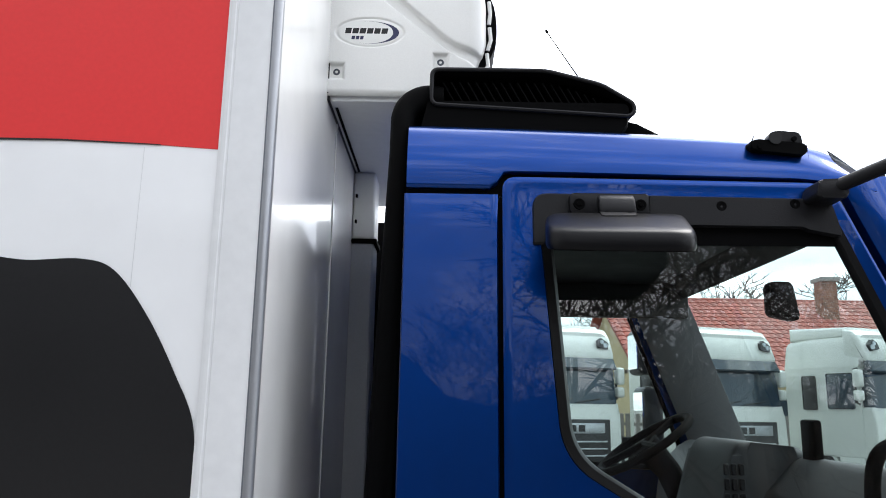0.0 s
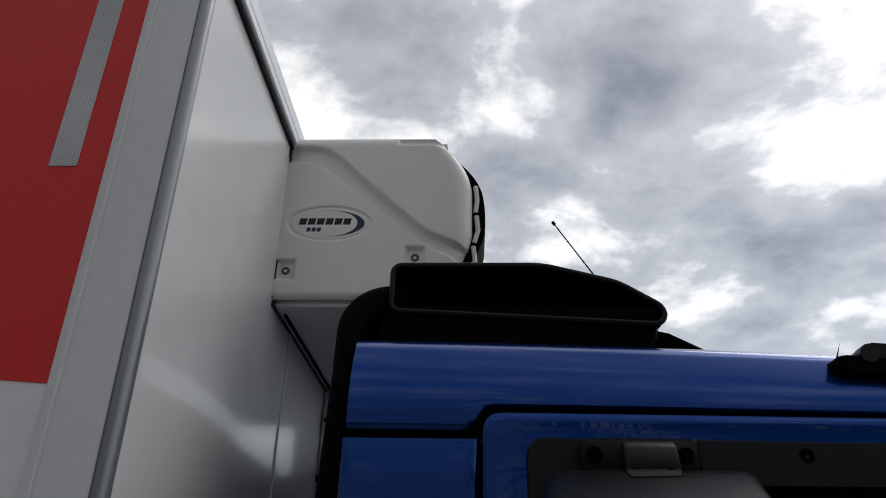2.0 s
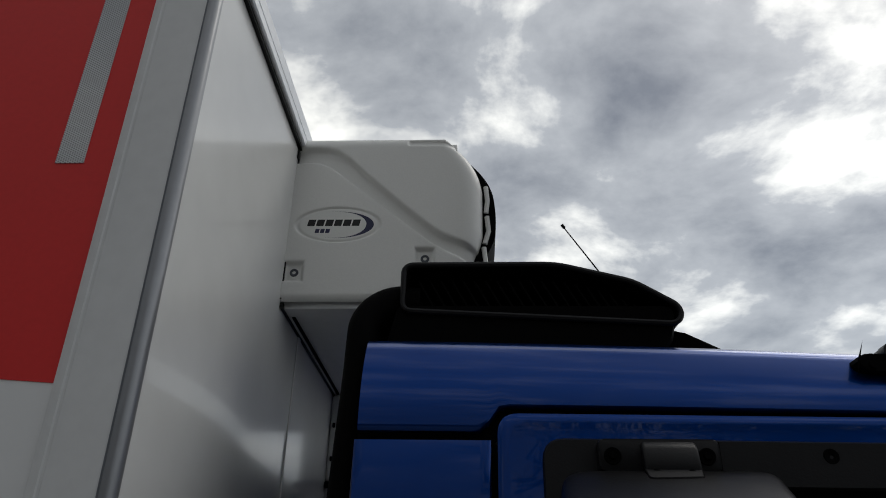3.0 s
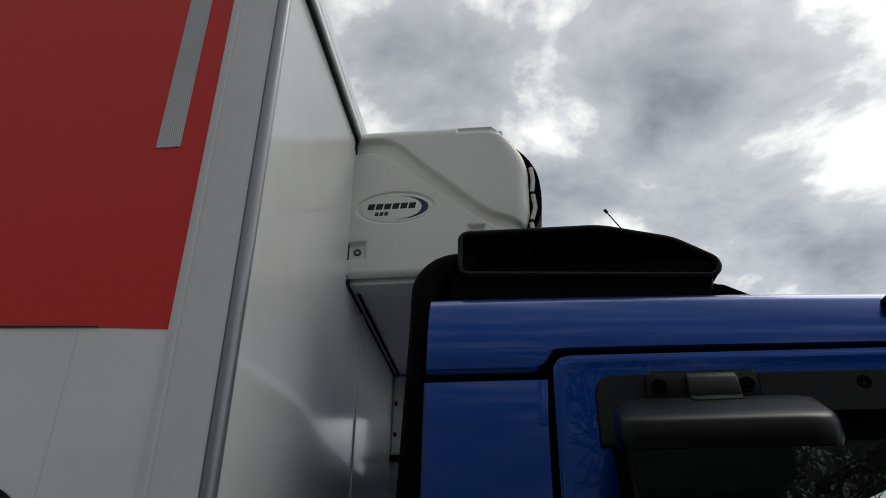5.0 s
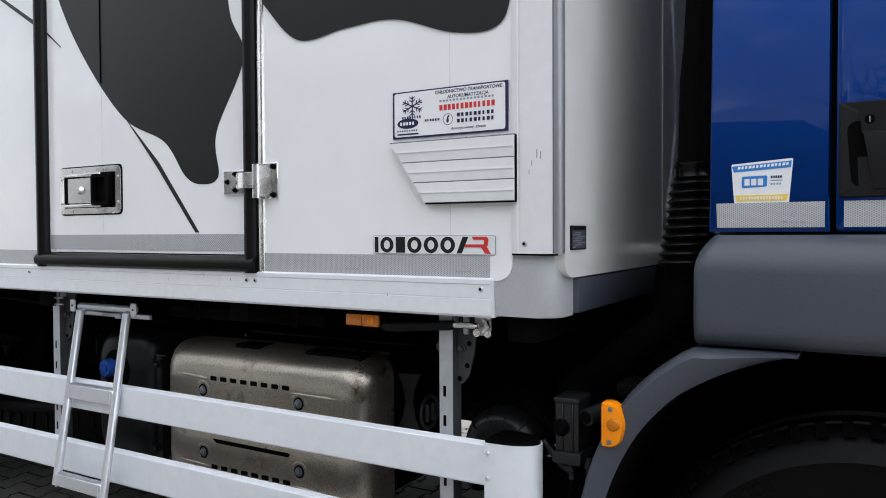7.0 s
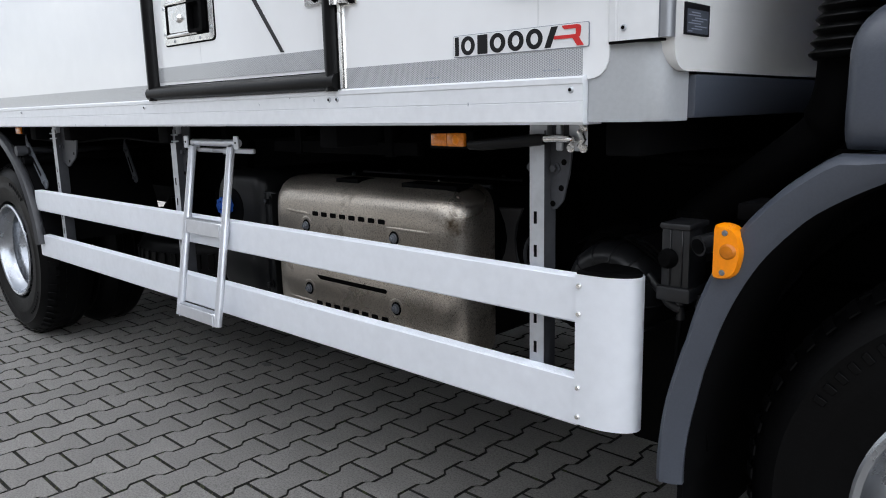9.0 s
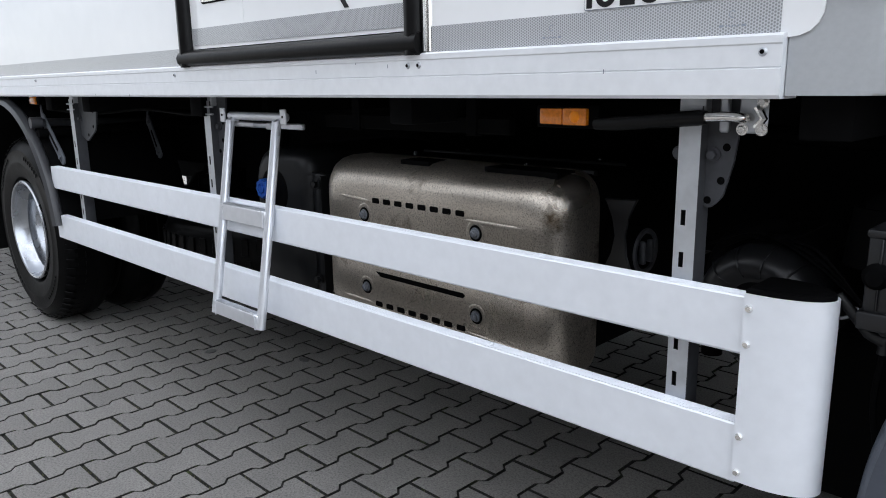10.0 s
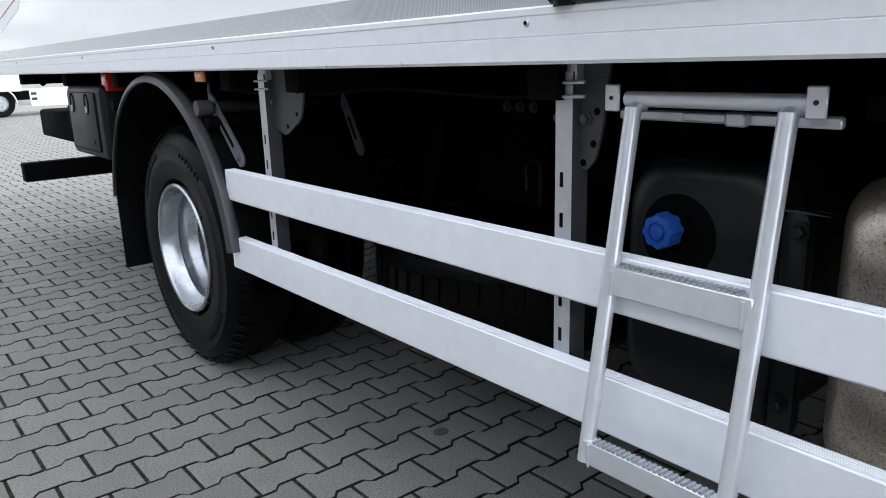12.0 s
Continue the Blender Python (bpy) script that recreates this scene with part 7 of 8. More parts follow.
for x, d in ((-0.235, 0.0), (-0.196, 0.02)):
    part("separator_fitting", tube(B(), [(x, 0.15, 0.775), (x, 0.15, 0.75), (x, 0.15, 0.745), (x, 0.15, 0.72)], [0.010, 0.012, 0.007, 0.009], 12), M_FILTER, sep_)
    part("separator_hose", tube(B(), bend([(x, 0.15, 0.72), (x - 0.005, 0.15, 0.64), (x + 0.006, 0.16, 0.55), (x + 0.01, 0.18, 0.46)], 5), 0.005, 8), M_BLACK, sep_)
part("rusty_valve", tube(B(), [(-0.30, 0.14, 0.80), (-0.255, 0.145, 0.748), (-0.235, 0.15, 0.742)], [0.008, 0.009, 0.013], 10), M_FILTER, sep_)
part("separator_lid", box(B(), -0.264, -0.204, 0.111, 0.193, 0.896, 0.908, 0.004), M_FILTER, sep_)
for x in (-0.245, -0.222):
    part("separator_rib", box(B(), x, x + 0.004, 0.1115, 0.117, 0.792, 0.896, 0.0015, 1), M_FILTER, sep_)
part("arch_bracket", box(B(), -0.12, -0.07, 0.10, 0.20, 0.925, 0.955, 0.006), M_BLACK, truck)
part("cooling_hose", tube(B(), bend([(-0.62, 0.62, 1.00), (-0.40, 0.60, 0.99), (-0.10, 0.58, 1.00), (0.3, 0.6, 1.02)], 5), 0.02, 10), M_BLACK, truck)

# ---- wheels


def tyre_mesh(R, w, at, side=-1, seg=72):
    """Tyre with rounded shoulders; the outer sidewall faces the given side of y."""
    rim = R * 0.55
    prof = [(rim, 0.03), (rim + 0.012, 0.010), (rim + 0.03, 0.004), (R * 0.72, 0.0), (R * 0.735, -0.0015), (R * 0.75, 0.0), (R * 0.85, 0.004), (R * 0.862, 0.002), (R * 0.875, 0.006), (R * 0.915, 0.017), (R * 0.945, 0.029), (R * 0.970, 0.043), (R * 0.985, 0.056), (R * 0.99, 0.064), (R, 0.067), (R, w / 2 - 0.03), (R - 0.008, w / 2 - 0.026), (R - 0.008, w / 2 + 0.026), (R, w / 2 + 0.03), (R, w - 0.066), (R * 0.975, w - 0.04), (R * 0.89, w - 0.006), (rim, w - 0.02)]
    return lathe(B(), [(r_, h * -side) for r_, h in prof], at, "y", seg)


def wheel_set(at, R, rim_r, dual, parent):
    """A wheel: tyre with tread lugs, sidewall marks, dished or drum-like rim, nuts."""
    x, y, z = at
    ty = part("wheel", tyre_mesh(R, 0.26, (x, y, z)), M_TYRE, parent, "black truck tyre on a silver rim", 30)
    for k in range(60):
        a = 2 * math.pi * k / 60
        m = Matrix.Translation((x, y, z)) @ Matrix.Rotation(a, 4, "Y")
        bm = loops(B(), [[(R * 0.955, 0.022, -0.013), (R * 0.955, 0.022, 0.008), (R * 0.988, 0.045, 0.011), (R * 0.988, 0.045, -0.010)], [(R * 0.962, 0.0205, -0.012), (R * 0.962, 0.0205, 0.007), (R + 0.0012, 0.052, 0.010), (R + 0.0012, 0.052, -0.009)]], cap=True)
        box(bm, R - 0.004, R + 0.0012, 0.052, 0.105, -0.009, 0.010)
        bmesh.ops.transform(bm, matrix=m, verts=bm.verts[:])
        part("tread_lug", bm, M_TYRE, ty)
    # raised plain bars where the sidewall carries its lettering
    for a0, n, rr, hh, ww in ((52, 7, R * 0.80, 0.016, 0.016), (205, 9, R * 0.80, 0.011, 0.012), (118, 9, R * 0.815, 0.020, 0.018), (300, 8, R * 0.79, 0.012, 0.013)):
        for k in range(n):
            a = radians(a0 + k * 4.2)
            m = Matrix.Translation((x, y, z)) @ Matrix.Rotation(-a, 4, "Y")
            bm = box(B(), rr - hh / 2, rr + hh / 2, -0.0014, 0.002, -ww / 2 * 0.8, ww / 2 * 0.55, 0.001, 1)
            bmesh.ops.transform(bm, matrix=m, verts=bm.verts[:])
            part("sidewall_mark", bm, M_TYRE, ty)
    if dual:
        prof = [(rim_r + 0.006, 0.020), (rim_r + 0.008, 0.006), (rim_r + 0.002, 0.0), (rim_r - 0.006, 0.003), (rim_r - 0.010, 0.014), (rim_r - 0.013, 0.040), (rim_r - 0.026, 0.060), (rim_r - 0.030, 0.066), (rim_r - 0.026, 0.074), (rim_r - 0.030, 0.105), (rim_r - 0.044, 0.128), (rim_r - 0.047, 0.138), (rim_r - 0.043, 0.146), (rim_r - 0.050, 0.19), (rim_r - 0.066, 0.215), (rim_r - 0.085, 0.222), (0.13, 0.225), (0.125, 0.19), (0.10, 0.16), (0.08, 0.15), (0.0, 0.148)]
    else:
        prof = [(rim_r + 0.006, 0.022), (rim_r + 0.008, 0.008), (rim_r, 0.002), (rim_r - 0.010, 0.006), (rim_r - 0.020, 0.028), (rim_r - 0.045, 0.040), (rim_r - 0.07, 0.032), (0.165, -0.006), (0.135, -0.020), (0.12, -0.022), (0.115, -0.012), (0.09, -0.012), (0.085, -0.03), (0.06, -0.045), (0.0, -0.047)]
    rim = part("rim", lathe(B(), [(r_, h) for r_, h in prof], (x, y, z), "y", 64), M_RIM, ty, "silver steel rim", 40)
    for k in range(8):
        a = 2 * math.pi * k / 8 + 0.2
        if dual:
            part("hand_hole", lathe(B(), [(0.0, y + 0.2185), (0.024, y + 0.2185), (0.026, y + 0.226)], (x + 0.158 * math.cos(a), 0, z + 0.158 * math.sin(a)), "y", 16), M_BLACK, rim)
        else:
            rr = 0.202
            c = Vector((x + rr * math.cos(a), 0, z + rr * math.sin(a)))
            ring = []
            for s, dy in ((1.12, 0.0), (1.0, -0.002), (0.9, 0.006), (0.0, 0.006)):
                row = []
                for q in range(20):
                    b = 2 * math.pi * q / 20
                    u, v = 0.027 * s * math.cos(b), 0.036 * s * math.sin(b)
                    rad = Vector((math.cos(a), 0, math.sin(a)))
                    tan = Vector((-math.sin(a), 0, math.cos(a)))
                    base = y + 0.012 + u * 0.55
                    row.append(c + rad * u + tan * v + Vector((0, base + dy, 0)))
                ring.append(row)
            part("hand_hole", loops(B(), ring), M_BLACK, rim)
        nx_, nz_ = x + (0.145 if not dual else 0.105) * math.cos(a + 0.39), z + (0.145 if not dual else 0.105) * math.sin(a + 0.39)
        part("wheel_nut", bolt(B(), nx_, y - 0.014 if not dual else y + 0.155, nz_, 0.016, 0.03), M_GALV, rim)
    return ty


wheel_set((FW.x, 0.125, FW.z), 0.455, 0.268, False, truck)
part("wheel", tyre_mesh(0.455, 0.26, (FW.x, 2.28, FW.z), 1), M_TYRE, truck, "black truck tyre")
part("front_axle", tube(B(), [(FW.x, 0.35, FW.z), (FW.x, 2.08, FW.z)], 0.07, 12), M_CHASSIS, truck)
RW = Vector((-3.895, 0.080, 0.448))
wheel_set((RW.x, RW.y, RW.z), 0.450, 0.234, True, truck)
part("wheel", tyre_mesh(0.450, 0.26, (RW.x, RW.y + 0.29, RW.z)), M_TYRE, truck, "black inner twin tyre")
for y in (2.34, 2.05):
    part("wheel", tyre_mesh(0.450, 0.26, (RW.x, y, RW.z), 1), M_TYRE, truck, "black truck tyre")

# rear mudguard with rolled lip, flap, hangers
GC, GR = Vector((-3.88, 0.0, 0.490)), 0.592
rings, sheet = [], []
for k in range(45):
    a = radians(6 + 164 * k / 44)
    c, s = math.cos(a), math.sin(a)
    P = lambda r_, y: (GC.x + r_ * c, y, GC.z + r_ * s)
    rings.append([P(GR - 0.008, 0.058), P(GR - 0.001, 0.052), P(GR + 0.002, 0.042), P(GR - 0.006, 0.022), P(GR - 0.026, 0.014), P(GR - 0.030, 0.020), P(GR - 0.022, 0.030), P(GR - 0.018, 0.058)])
    sheet.append([P(GR - 0.022, 0.031), P(GR - 0.024, 0.62), P(GR - 0.010, 0.62), P(GR - 0.010, 0.059)])
guard = part("rear_mudguard", loops(B(), rings, cap=True), M_GUARD, truck, "black rear mudguard with a rolled lip", 45)
part("guard_sheet", loops(B(), sheet, cap=True), M_CHASSIS, guard, "black inner sheet", 45)
part("guard_wall", box(B(), GC.x - 0.5, GC.x + 0.22, 0.66, 0.67, 0.50, 1.06), M_CHASSIS, guard, "black inner wall")
part("mud_flap", prism(B(), rounded([(0.03, 0.275, 0.01), (0.60, 0.275, 0.01), (0.60, 0.66, 0.01), (0.03, 0.66, 0.01)], 3), "x", GC.x - 0.575, GC.x - 0.567), M_RUBBER, guard, "black mud flap")
part("guard_stay", tube(B(), [(GC.x - 0.46, 0.03, 0.96), (GC.x - 0.46, 0.8, 0.96)], 0.020, 12), M_CHASSIS, guard)
part("guard_stay", tube(B(), [(GC.x + 0.42, 0.05, 0.93), (GC.x + 0.42, 0.8, 0.95)], 0.020, 12), M_CHASSIS, guard)
# tool box, rear under-run bar, lift gear and tail lamp
tb = part("tool_box", box(B(), -5.16, -4.60, 0.060, 0.55, 0.715, 1.035, 0.025, 3), M_SATIN, truck, "black plastic tool box with two latches")
part("box_door", box(B(), -5.12, -4.68, 0.052, 0.065, 0.745, 1.005, 0.012, 2), M_SATIN, tb)
for x in (-5.04, -4.80):
    lt = part("box_latch", loops(B(), [[(x + 0.032 * s * math.cos(2 * math.pi * k / 20), y, 0.955 + 0.045 * s * math.sin(2 * math.pi * k / 20)) for k in range(20)] for s, y in ((1, 0.053), (1, 0.049), (0.85, 0.049), (0.8, 0.053))], cap=True), M_BLACK, tb)
    part("latch_key", box(B(), x - 0.008, x + 0.008, 0.044, 0.052, 0.915, 0.945, 0.003), M_GALV, lt)
part("box_slit", box(B(), -4.74, -4.735, 0.050, 0.053, 0.775, 0.80), M_BLACK, tb)
ub = part("underrun_bar", box(B(), -6.72, -6.62, 0.08, BOX_W - 0.08, 0.405, 0.525, 0.006), M_CHASSIS, truck, "black under-run bar")
for y in (0.72, 1.66):
    part("bar_arm", box(B(), -6.64, -6.52, y, y + 0.07, 0.42, 0.80), M_CHASSIS, ub)
part("lift_bar", box(B(), -7.0, -4.2, 0.30, 0.36, 1.03, 1.065), M_CHASSIS, truck, "black lift linkage")
part("lift_motor_box", box(B(), -7.03, -6.20, 0.30, 0.62, 0.665, 0.850, 0.025, 2), M_CHASSIS, truck, "black lift motor box")
part("lift_cylinder", tube(B(), [(-6.3, 0.40, 0.86), (-5.9, 0.40, 0.86), (-5.4, 0.40, 0.86)], [0.05, 0.06, 0.06], 14), M_CHASSIS, truck, "black lift cylinder")
part("lift_block", box(B(), -6.25, -5.55, 0.30, 0.52, 0.74, 0.90, 0.02), M_CHASSIS, truck)
part("side_lamp", box(B(), -4.655, -4.575, 0.085, 0.16, 1.010, 1.088, 0.008), M_REDLENS, truck, "red lamp")
for x in (-5.5, -6.1):
    part("gear_hook", tube(B(), bend([(x, 0.2, 1.10), (x, 0.16, 1.05), (x + 0.05, 0.15, 1.03), (x + 0.09, 0.17, 1.06)], 4), 0.012, 8), M_CHASSIS, truck)

# ---------------------------------------------------------------- beyond the truck
M_CABWHITE = mat("white_cab_paint", (0.78, 0.80, 0.76), 0.22, vary=0.03, scale=2, fine=20, coat=0.5)
M_DKGLASS = mat("dark_glass", (0.03, 0.05, 0.07), 0.06, vary=0.1, scale=1, fine=6, spec=0.6)
M_GRILLE = mat("grille_black", (0.02, 0.02, 0.022), 0.4)
M_LAMP = mat("lamp_glass", (0.5, 0.55, 0.6), 0.1, 0.4)


def tractor(at, heading, label, group="white tractor units"):
    """White long-distance tractor unit, nose along its own +x."""
    root = thing("tractor_unit", (0, 0, 0), label, "truck", group)
    W, H = 1.25, 3.80
    # cab body: sections from the rear to the front
    sec = []
    for x, w, z1 in ((-2.25, W, 3.55), (-1.6, W, 3.62), (-0.55, W, 3.62), (-0.2, W - 0.01, 3.60)):
        sec.append([(x, u, v) for u, v in rounded([(-w, 0.95, 0.05), (w, 0.95, 0.05), (w, 2.9, 0.05), (w - 0.12, z1, 0.25), (-w + 0.12, z1, 0.25), (-w, 2.9, 0.05)], 5)])
    body = part("cab_body", loops(B(), sec, cap=True), M_CABWHITE, root, "white cab", 40)
    pr = [(-0.25, 0.55), (0.10, 0.55), (0.14, 0.9), (0.11, 1.70), (0.06, 2.03), (-0.25, 2.03)]
    part("front_panel", prism(B(), [(y_, z_) for y_, z_ in pr], "y", -W + 0.03, W - 0.03, 0.05, 3), M_CABWHITE, root)
    part("windscreen", prism(B(), [(-0.25, 2.01), (0.07, 2.01), (-0.05, 2.84), (-0.25, 2.84)], "y", -W + 0.06, W - 0.06, 0.06, 3), M_DKGLASS, root, "dark windscreen")
    part("sun_visor", prism(B(), [(-0.12, 2.80), (0.09, 2.76), (0.11, 2.80), (-0.02, 3.03), (-0.12, 3.03)], "y", -W + 0.07, W - 0.07, 0.03, 2), M_DKGLASS, root, "dark sun visor")
    part("roof_front", prism(B(), [(-0.6, 3.00), (-0.02, 2.99), (0.0, 3.06), (-0.15, 3.46), (-0.34, 3.68), (-0.6, 3.74)], "y", -W + 0.04, W - 0.04, 0.09, 4), M_CABWHITE, root, "white high roof")
    part("roof_cap", prism(B(), [(-2.2, 3.55), (-0.42, 3.55), (-0.55, 3.78), (-2.2, 3.86)], "y", -W + 0.14, W - 0.14, 0.08, 3), M_CABWHITE, root)
    for s in (-1, 1):
        pod_ = part("roof_lamp", loops(B(), [[(xa - 0.26 * (v - 3.2), s * u, v) for u, v in ((0.78, 3.27), (1.02, 3.22), (1.07, 3.36), (0.90, 3.48), (0.80, 3.42))] for xa in (-0.16, 0.010)], cap=True), M_GRILLE, root, "slanted roof lamp")
        for u, v, r in ((0.90, 3.39, 0.050), (0.975, 3.31, 0.060)):
            part("lamp_glass", tube(B(), [(0.0 - 0.26 * (v - 3.2), s * u, v), (0.022 - 0.26 * (v - 3.2), s * u, v)], r, 14), M_LAMP, pod_)
        part("side_window", box(B(), -1.05, -0.35, s * W - 0.02, s * W + 0.012, 1.98, 2.76, 0.04, 2), M_DKGLASS, root)
        part("rear_window", box(B(), -1.75, -1.35, s * W - 0.02, s * W + 0.012, 1.95, 2.72, 0.04, 2), M_GRILLE, root)
        arm = part("mirror", box(B(), -0.20, -0.02, s * (W + 0.13) - 0.10, s * (W + 0.13) + 0.10, 2.44, 2.83, 0.06, 3), M_CABWHITE, root, "white mirror")
        part("lower_mirror", box(B(), -0.20, -0.04, s * (W + 0.13) - 0.10, s * (W + 0.13) + 0.10, 2.16, 2.39, 0.05, 3), M_CABWHITE, arm)
        part("mirror_arm", tube(B(), [(-0.25, s * (W - 0.05), 2.86), (-0.22, s * (W + 0.10), 2.84), (-0.22, s * (W + 0.10), 2.12), (-0.25, s * (W - 0.05), 2.08)], 0.03, 8), M_GRILLE, arm)
        part("head_lamp", box(B(), 0.05, 0.16, s * 0.95 - 0.2, s * 0.95 + 0.2, 0.72, 0.95, 0.04, 2), M_LAMP, root)
        part("air_deflector", prism(B(), [(0.0, 0.95), (0.12, 0.95), (0.10, 1.82), (-0.02, 1.82)], "y", s * (W - 0.06) - 0.05, s * (W - 0.06) + 0.05, 0.03, 2), M_CABWHITE, root)
        part("side_skirt", box(B(), -4.6, -2.5, s * 1.2 - 0.03, s * 1.2 + 0.03, 0.35, 1.0, 0.02), M_CABWHITE, root, "white side skirt")
        for dz in (0.6, 0.8):
            part("skirt_step", box(B(), -2.75, -2.55, s * 1.2 - 0.034, s * 1.2 + 0.034, dz, dz + 0.1), M_GRILLE, root)
        part("step_panel", box(B(), -0.9, -0.25, s * 1.2 - 0.04, s * 1.2 + 0.04, 0.38, 0.98, 0.03), M_CABWHITE, root)
        part("mudguard", lathe(B(), [(0.56, s * 0.85), (0.60, s * 1.0), (0.60, s * 1.22), (0.56, s * 1.24)], (-1.45, 0, 0.52), "y", 20, 180), M_CABWHITE, root)
        for x in (-1.45, -5.1):
            wh = part("wheel", lathe(B(), [(0.30, s * 0.92), (0.47, s * 0.92), (0.52, s * 0.98), (0.52, s * 1.16), (0.47, s * 1.22), (0.30, s * 1.20)], (x, 0, 0.52), "y", 28), M_TYRE, root)
            part("rim", lathe(B(), [(0.30, s * 1.20), (0.26, s * 1.14), (0.12, s * 1.14), (0.10, s * 1.24), (0.0, s * 1.24)], (x, 0, 0.52), "y", 24), M_RIM, wh)
    gr = part("grille", box(B(), 0.08, 0.145, -0.95, 0.95, 0.62, 1.68, 0.03, 2), M_GRILLE, root, "black grille")
    part("grille_band", box(B(), 0.13, 0.155, -0.80, 0.80, 1.38, 1.60, 0.02), M_GALV, gr)
    for k in range(3):
        part("band_block", box(B(), 0.154, 0.160, -0.30 + 0.22 * k, -0.14 + 0.22 * k, 1.42, 1.56), M_GRILLE, gr)
    for k in range(4):
        part("grille_bar", box(B(), 0.14, 0.165, -0.85, 0.85, 0.74 + 0.15 * k, 0.775 + 0.15 * k, 0.008), M_GALV, gr)
    part("bumper", box(B(), -0.1, 0.20, -W + 0.02, W - 0.02, 0.32, 0.62, 0.06, 3), M_CABWHITE, root)
    part("wiper", tube(B(), [(0.10, -0.5, 2.04), (0.06, 0.05, 2.12)], 0.012, 6), M_GRILLE, root)
    part("wiper", tube(B(), [(0.10, 0.15, 2.04), (0.06, 0.75, 2.12)], 0.012, 6), M_GRILLE, root)
    part("chassis", box(B(), -6.0, -0.3, -0.42, 0.42, 0.6, 0.95), M_CHASSIS, root)
    part("coupling_plate", box(B(), -5.4, -4.4, -0.5, 0.5, 0.98, 1.12, 0.03), M_CHASSIS, root)
    root.matrix_basis = pose(at[0], at[1], 0, 0, 0, heading)
    return root


first = tractor((6.67, 15.2), -70, "white tractor unit with high roof parked in a row")
for x, y in ((2.95, 15.1), (10.4, 15.0), (14.1, 15.1)):
    copy_thing(first, pose(x, y, 0, 0, 0, -70))
copy_thing(first, pose(-23.8, 1.66, 0, 0, 0, -90) @ Matrix.Scale(0.66, 4))

# ---- house with a red tiled roof behind the row
M_TILE = mat("red_roof_tile", (0.36, 0.075, 0.05), 0.6, vary=0.2, scale=2, fine=20, island=0.22)
M_WALLY = mat("yellow_render", (0.55, 0.45, 0.26), 0.8, vary=0.1, scale=1, fine=20)
M_BRICK = mat("chimney_brick", (0.30, 0.13, 0.08), 0.8, vary=0.2, scale=3, fine=30, island=0.25)
M_CONC = mat("grey_concrete", (0.32, 0.32, 0.31), 0.8, vary=0.15, scale=2, fine=25)
HX0, HX1, HY0, HY1, HE, HR = 7.0, 30.0, 25.0, 37.0, 3.2, 6.55
house = thing("house", ((HX0 + HX1) / 2, (HY0 + HY1) / 2, 0), "yellow house with a red tiled roof and chimney", "house")
part("wall", box(B(), HX0 + 0.4, HX1 - 0.4, HY0 + 0.5, HY1 - 0.5, 0, HE + 0.15), M_WALLY, house, "yellow rendered wall")
ym = (HY0 + HY1) / 2
part("gable", prism(B(), [(HY0 + 0.5, HE), (HY1 - 0.5, HE), (ym, HR - 0.2)], "x", HX0 + 0.4, HX0 + 0.6), M_WALLY, house)
part("roof", prism(B(), [(HY0, HE), (ym, HR), (HY1, HE), (HY1, HE - 0.1), (ym, HR - 0.12), (HY0, HE - 0.1)], "x", HX0, HX1), M_TILE, house, "red tiled roof")
slope = Vector((0, ym - HY0, HR - HE))
n_rows = 17
tiles = B()
for r_ in range(n_rows):
    for k in range(int((HX1 - HX0) / 0.30)):
        x = HX0 + 0.30 * k
        a, b = slope * (r_ / n_rows), slope * ((r_ + 1.06) / n_rows)
        up = Vector((0, -slope.z, slope.y)).normalized()
        pts = []
        for t, lift_ in ((0.0, 0.02), (0.25, 0.055), (0.5, 0.065), (0.75, 0.055), (1.0, 0.02)):
            pts.append((x + 0.30 * t, lift_))
        lo = [Vector((px, HY0, HE)) + a + up * (l_ + 0.03) for px, l_ in pts]
        hi = [Vector((px, HY0, HE)) + b + up * l_ for px, l_ in pts]
        base_ = [Vector((px, HY0, HE)) + a + up * 0.0 for px, l_ in pts]
        loops(tiles, [base_, lo, hi], closed=False)
tile_ob = part("roof_tile", tiles, M_TILE, house, "rows of red tiles")
tagged(tile_ob, kind="stuff")
part("ridge", tube(B(), [(HX0, ym, HR), (HX1, ym, HR)], 0.12, 8), M_TILE, house)
ch = part("chimney", box(B(), 16.05, 16.65, 29.2, 29.9, 4.2, 7.3), M_CONC, house, "brick chimney")
bricks = B()
for j in range(28):
    for k in range(4):
        o = 0.0 if j % 2 else 0.11
        box(bricks, 16.03 + 0.15 * k + o * 0.3, 16.03 + 0.15 * k + 0.138 + o * 0.3, 29.18, 29.24, 4.4 + 0.1 * j, 4.49 + 0.1 * j)
        box(bricks, 16.02, 16.08, 29.2 + 0.17 * k, 29.2 + 0.17 * k + 0.16, 4.4 + 0.1 * j, 4.49 + 0.1 * j)
tagged(part("chimney_brick", bricks, M_BRICK, ch), kind="stuff")
part("chimney_cap", box(B(), 15.95, 16.75, 29.08, 30.02, 7.2, 7.38, 0.03), M_CONC, ch)
for x in (9.0, 12.0, 15.0, 18.0, 21.0, 24.0):
    w = part("window", box(B(), x - 0.65, x + 0.65, HY0 + 0.44, HY0 + 0.5, 0.9, 2.3), M_CONC, house)
    part("pane", box(B(), x - 0.58, x - 0.03, HY0 + 0.42, HY0 + 0.45, 0.97, 2.23), M_DKGLASS, w)
    part("pane", box(B(), x + 0.03, x + 0.58, HY0 + 0.42, HY0 + 0.45, 0.97, 2.23), M_DKGLASS, w)

